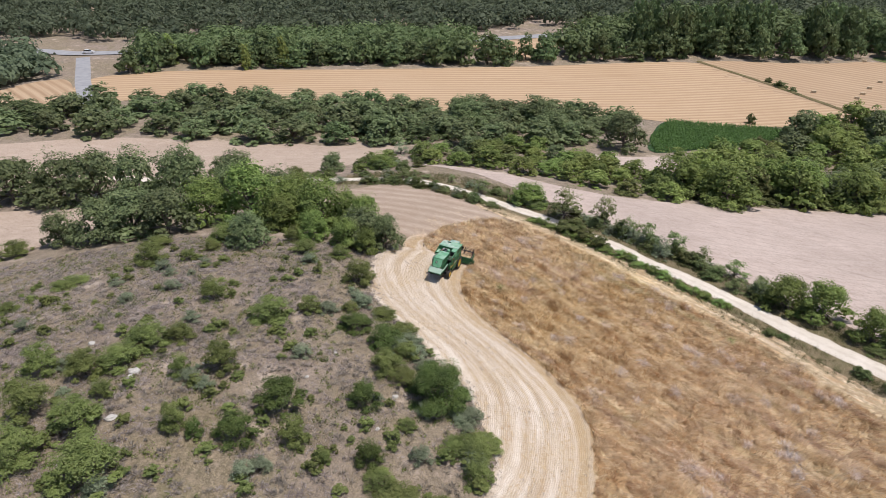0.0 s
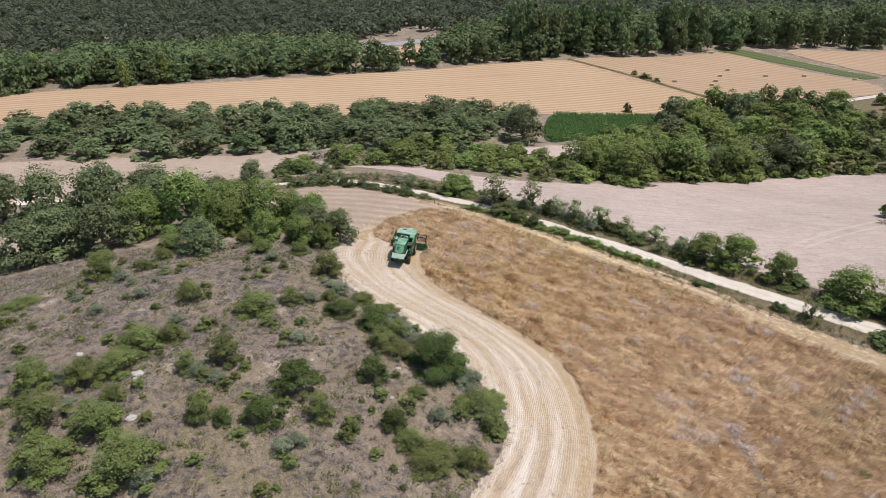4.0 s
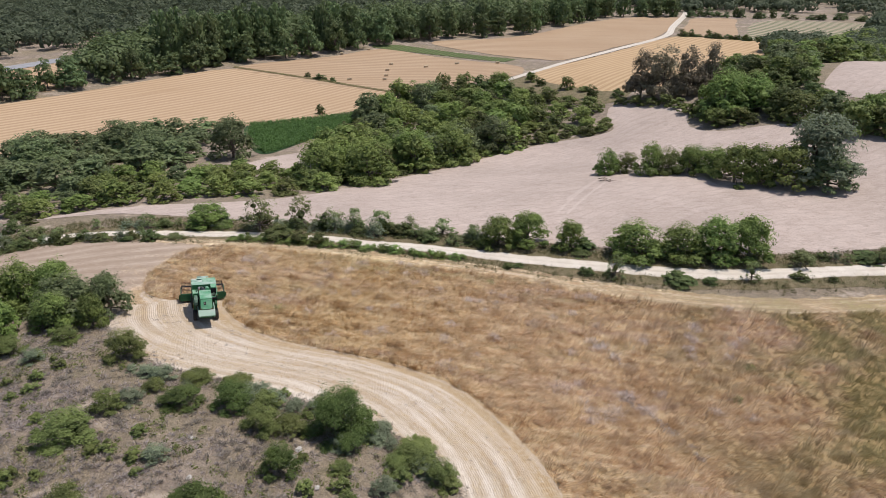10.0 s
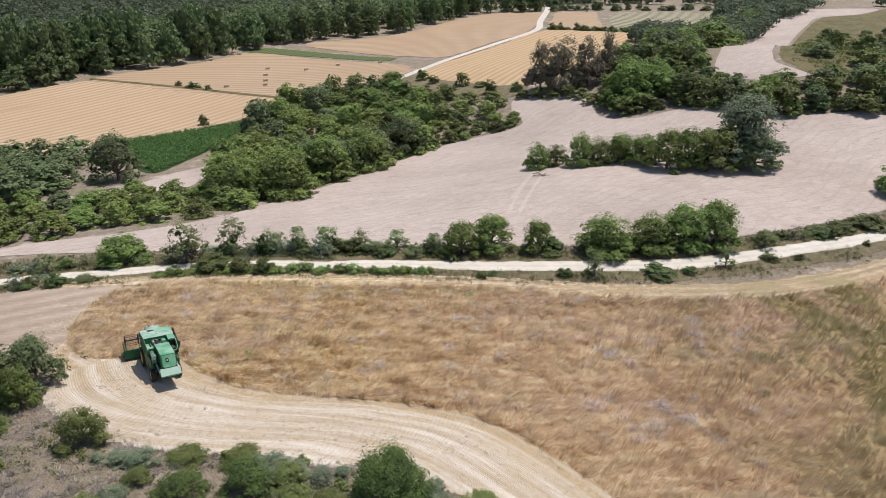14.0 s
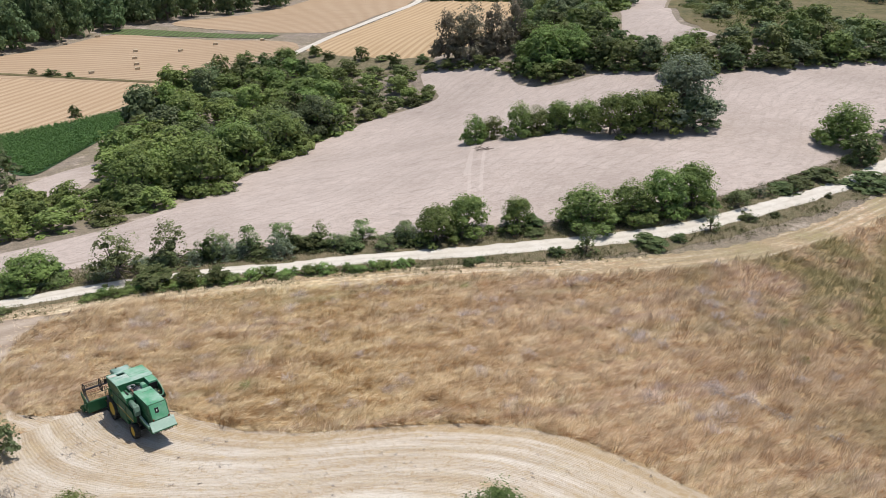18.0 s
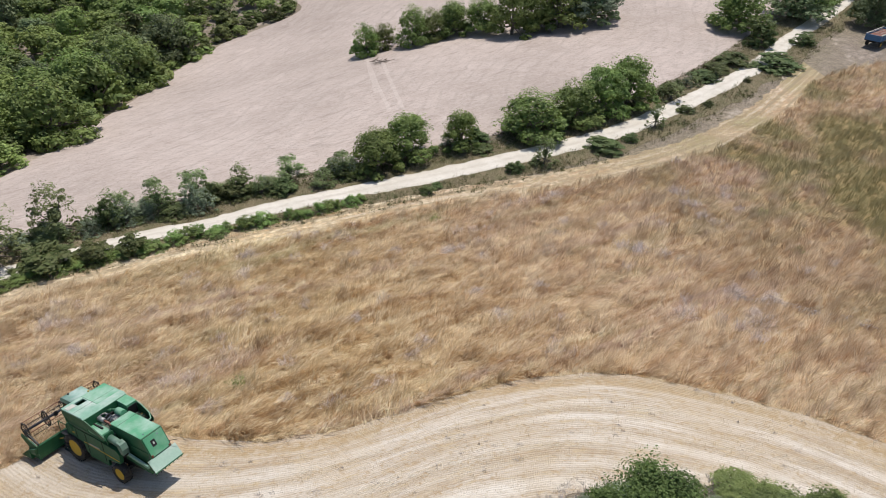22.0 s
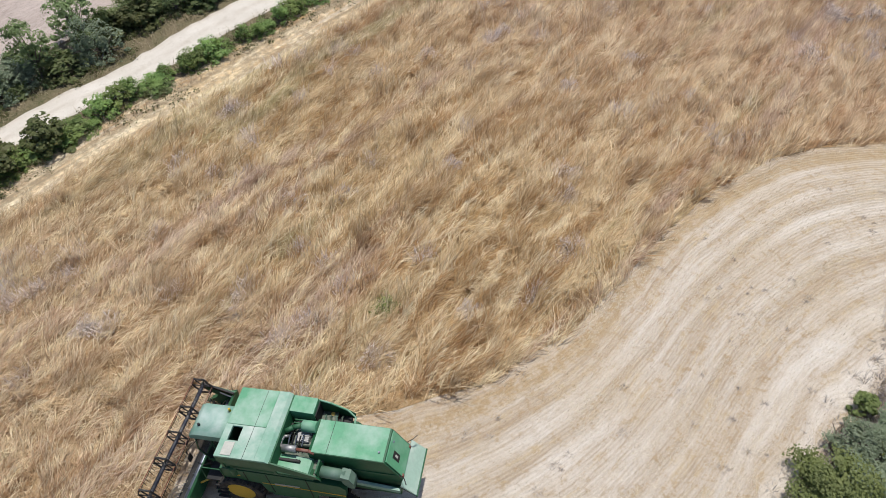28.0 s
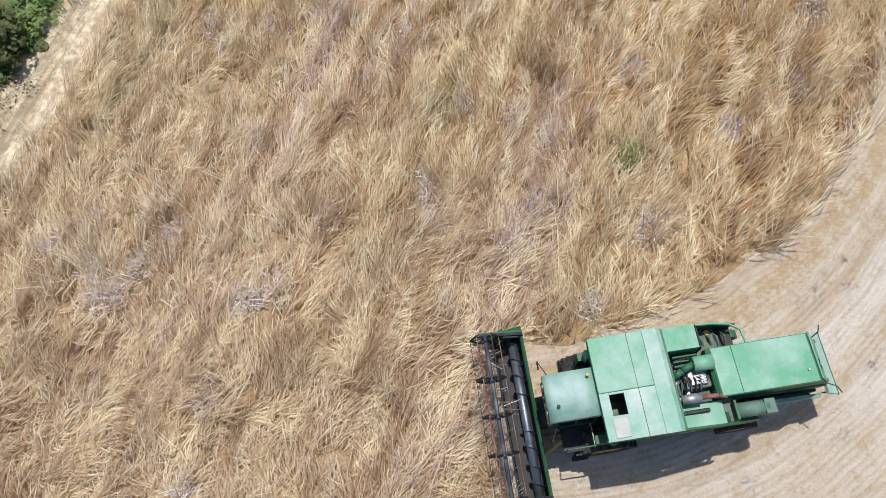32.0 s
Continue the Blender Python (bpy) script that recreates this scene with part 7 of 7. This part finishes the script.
for k, (x, y, r) in enumerate([(39.4, -0.8, 1.1), (44, -4.1, 1.25), (46.3, 0.1, 0.8), (47.9, -2.2, 0.85), (9.5, 14.8, 0.7), (19.8, 5.1, 0.8), (18.6, 4.2, 0.55), (15.2, 1.8, 0.75), (12.9, 23.9, 0.8),
                               (24.2, 18.3, 0.7), (27.0, 9.4, 0.6), (32.2, 7.8, 0.6), (17.0, 10.5, 0.45), (5.4, 4.9, 0.6), (9.6, 3.4, 0.45), (29.6, 16.2, 0.6), (36.5, 12.4, 0.7), (8.6, 20.2, 0.5), (-1.5, 16.5, 0.5), (3.2, 11.6, 0.4)]):
    clump("thistle_clump", x, y, r, r * 0.75, "thistle", "pale mauve-grey dry thistle clump in the crop", "thistle", "thistles in the crop", 100 + k)
for k, (x, y, r, h) in enumerate([(7.4, 6.4, 0.55, 0.8), (57.5, 2.2, 0.5, 0.5), (60.2, 8.5, 0.6, 0.5), (30.5, 22.2, 0.5, 0.5)]):
    clump("green_weed", x, y, r, h, "lime", "leafy green weed standing in the dry crop", "weed", "weeds in the crop", 200 + k)


tx, ty = scatter(rng, CROP_EDGE, 0.11, (-12, 62, -6, 26))
k = rng.uniform(0, 1, len(tx)) < 0.42 + 0.7 * waves(tx, ty, (0.16, 0.5, 0.4), (0.3, -0.22, 1.0)) + 0.02 * (ty - 8)
tx, ty = tx[k], ty[k]
x, y = np.repeat(tx, 130) + rng.normal(0, 0.34, len(tx) * 130), np.repeat(ty, 130) + rng.normal(0, 0.24, len(tx) * 130)
n = len(x)
tagged(soup("thistle_stalks", blades(rng, x, y, rng.uniform(0.3, 0.75, n), rng.uniform(0.016, 0.034, n), rng.uniform(0, 6.28, n), rng.uniform(0.1, 0.9, n), 0.12, 0.8), 4, MAT["thistle"]),
       "mauve-grey dry thistles among the standing crop", "thistle", kind="stuff")

i = rng.integers(0, len(FURROWS), 160)
p = FURROWS[i] + rng.normal(0, 0.3, (160, 2))
tagged(soup("furrow_weeds", tufts(rng, p[:, 0], p[:, 1], rng.uniform(0.15, 0.4, 160), rng.uniform(0.15, 0.4, 160), 30, 0.06), 4, MAT["heath"]), "dark dead weeds along a furrow in the crop", "weeds", kind="stuff")

heap = new("brush_heap")
heap.location = (48.8, 73.0, at(48.8, 73.0) + 0.1)
PILE = random.Random(4)
for k in range(26):
    twig = bmesh.new()
    a, r, z = PILE.uniform(0, 6.28), PILE.uniform(0.2, 1.7), PILE.uniform(0.02, 0.6)
    limb(twig, (r * math.cos(a), 0.7 * r * math.sin(a), z * 0.5), (r * math.cos(a) + PILE.uniform(-1.2, 1.2), 0.7 * r * math.sin(a) + PILE.uniform(-1, 1), z), 0.06, 0.02, 5)
    part("branch", twig, MAT["bark"], heap)
tagged(heap, "low heap of cut brown branches on the pale field", "brush heap")


def stone():
    m = Nodes("white_limestone")
    n = m.noise(3, 5, 0.7)
    return m.done(m.mix(n, (0.36, 0.34, 0.31), (0.62, 0.6, 0.56)), 0.9, n, 0.6, 0.05)


STONE = stone()


def rock(x, y, r, seed):
    rng = random.Random(seed)
    bm = bmesh.new()
    bmesh.ops.create_icosphere(bm, subdivisions=2, radius=1.0)
    for v in bm.verts:
        f = 1 + 0.4 * noise.noise(v.co * 1.4 + Vector((seed * 3.1, 0, 0))) + 0.15 * noise.noise(v.co * 4 + Vector((seed, 5, 0)))
        v.co = Vector((v.co.x * f * r * 1.3, v.co.y * f * r, v.co.z * f * r * 0.6))
    me = bpy.data.meshes.new("rock")
    bm.to_mesh(me)
    bm.free()
    me.materials.append(STONE)
    ob = new("rock", me)
    ob.matrix_world = Matrix.LocRotScale((x, y, at(x, y) + r * 0.18), Euler((0, 0, rng.uniform(0, 6))), None)
    return tagged(ob, "pale limestone rock lying in the heath", "rock", "rocks on the hill")


for k, (x, y, r) in enumerate([(3.6, -36.6, 0.45), (4.2, -37.2, 0.3), (18.7, -18.4, 0.28), (8.9, -40.3, 0.4), (6.0, -31.0, 0.22), (12.6, -24.1, 0.2), (21.5, -22.4, 0.2), (0.8, -28.2, 0.25), (10.4, -19.6, 0.18), (-4.5, -38.1, 0.3)]):
    rock(x, y, r, k + 1)


# ---- straw bales, trailer, cars, house ----
def bale(x, y, turn, k):
    top = new("straw_bale")
    body = edged(block(-0.8, 0.8, -0.45, 0.45, 0.0, 0.8, 0.05), 0)
    part("bale_body", body, MAT["straw"], top)
    for xa in (-0.4, 0.4):
        part("twine", block(xa - 0.008, xa + 0.008, -0.456, 0.456, -0.005, 0.806, 0), RUST, top)
    top.matrix_world = Matrix.LocRotScale((x, y, at(x, y) + 0.12), Euler((0, 0, radians(turn))), None)
    return tagged(top, "rectangular golden straw bale lying on stubble", "straw bale", "bales in the far field")


for k, (x, y) in enumerate([(-26.5, 208.2), (-29.4, 225.9), (-27.6, 215.5), (-14.7, 234.7), (-2.6, 242.9), (-57.2, 255.3), (-47.9, 268.0), (-40.2, 206.5), (14.8, 244.0), (-30.5, 238.0), (-4.0, 206.0)]):
    bale(x, y, 10 + 7 * (k % 4), k)

BLUE = paint("faded_blue_paint", (0.07, 0.17, 0.32), 0.35, 0.5, 1.2)


def trailer(x, y, turn):
    """A two-axle farm tipper with blue boards."""
    top = new("farm_trailer")
    P = lambda name, bm, mat, label="": part(name, bm, mat, top, label)
    P("trailer_floor", block(-2.9, 2.9, -1.15, 1.15, 1.0, 1.1, 0.01), DARK)
    for s in (1, -1):
        P("side_board", block(-2.9, 2.9, s * 1.12, s * 1.2, 1.1, 2.0, 0.01), BLUE, "blue steel side board")
        P("top_rail", block(-2.92, 2.92, s * 1.1, s * 1.22, 1.98, 2.08, 0.01), PALE_PLATE)
        P("end_board", block(s * 2.86, s * 2.94, -1.12, 1.12, 1.1, 2.0, 0.01), BLUE)
        for xa in (-2.0, -0.9, 0.2, 1.3, 2.3):
            P("board_rib", block(xa, xa + 0.09, s * 1.2, s * 1.26, 1.08, 2.0, 0.005), BLUE)
    for xa in (-1.4, -0.4, 0.6, 1.6):
        P("hoop", block(xa, xa + 0.06, -1.15, 1.15, 2.0, 2.05, 0.005), PALE_PLATE)
    P("grain_load", block(-2.84, 2.84, -1.1, 1.1, 1.1, 1.7, 0.02), RUST, "brown grain inside the trailer")
    P("drawbar", rod((2.9, 0, 0.8), (4.3, 0, 0.6), 0.07, 8), DARK)
    P("chassis_beam", block(-2.7, 2.8, -0.45, 0.45, 0.75, 1.0, 0.02), DARK)
    for xa in (-1.9, 1.9):
        for s in (1, -1):
            wheel(top, "wheel", xa, s * 1.0, 0.45, 0.3, s, 6, 16)
    top.matrix_world = Matrix.LocRotScale((x, y, at(x, y) + 0.06), Euler((0, 0, radians(turn))), None)
    return tagged(top, "blue farm trailer parked in tree shade by the track", "trailer")


trailer(119.5, 34.5, 8)


# ---- buildings and cars in the distance ----
WHITE = paint("white_wall_paint", (0.72, 0.7, 0.66), 0.2, 0.7, 0.8)
ROOF_TIN = paint("pale_roof_sheet", (0.5, 0.5, 0.5), 0.3, 0.5, 0.8)
CAR_WHITE = paint("white_car_paint", (0.75, 0.75, 0.75), 0.1, 0.3, 1.0)


def shed(x, y, turn):
    top = new("shed")
    part("wall", block(-5, 5, -3, 3, -0.5, 3.4, 0.02), WHITE, top, "white plastered wall")
    part("roof", profile([(-5.4, 3.3), (0, 4.6), (5.4, 3.3), (5.4, 3.42), (0, 4.75), (-5.4, 3.42)], -3.4, 3.4, 0.02), ROOF_TIN, top, "pale sheet roof")
    part("door", block(-1.5, 1.5, -3.06, -3.0, 0.0, 2.6, 0.01), DARK, top, "dark shed door")
    for xa in (-3.8, 2.6):
        part("window", block(xa, xa + 1.1, -3.05, -3.0, 1.2, 2.2, 0.01), GLASS, top)
    top.matrix_world = Matrix.LocRotScale((x, y, at(x, y)), Euler((0, 0, radians(turn))), None)
    return tagged(top, "small white farm shed half hidden by trees", "shed")


def car(x, y, z, turn):
    top = new("car")
    part("body", profile([(-2.1, 0.35), (-2.15, 0.85), (-1.2, 0.95), (1.2, 0.92), (2.1, 0.78), (2.15, 0.35)], -0.85, 0.85, 0.06), CAR_WHITE, top, "white car body")
    part("cabin", profile([(-1.7, 0.93), (-1.3, 1.42), (0.3, 1.45), (1.0, 0.92)], -0.72, 0.72, 0.05), GLASS, top, "dark car windows")
    part("roof", profile([(-1.35, 1.42), (-1.25, 1.47), (0.25, 1.49), (0.4, 1.43)], -0.7, 0.7, 0.01), CAR_WHITE, top)
    for xa in (-1.3, 1.35):
        for s in (1, -1):
            wheel(top, "wheel", xa, s * 0.76, 0.32, 0.2, s, 5, 20)
    top.matrix_world = Matrix.LocRotScale((x, y, z), Euler((0, 0, radians(turn))), None)
    return tagged(top, "white car standing on the asphalt highway", "car")


shed(-204, 126, 25)
car(-247, 26, at(-247, 26) + 0.32, 60)
car(-175, 177, at(-175, 177) + 0.32, 68)
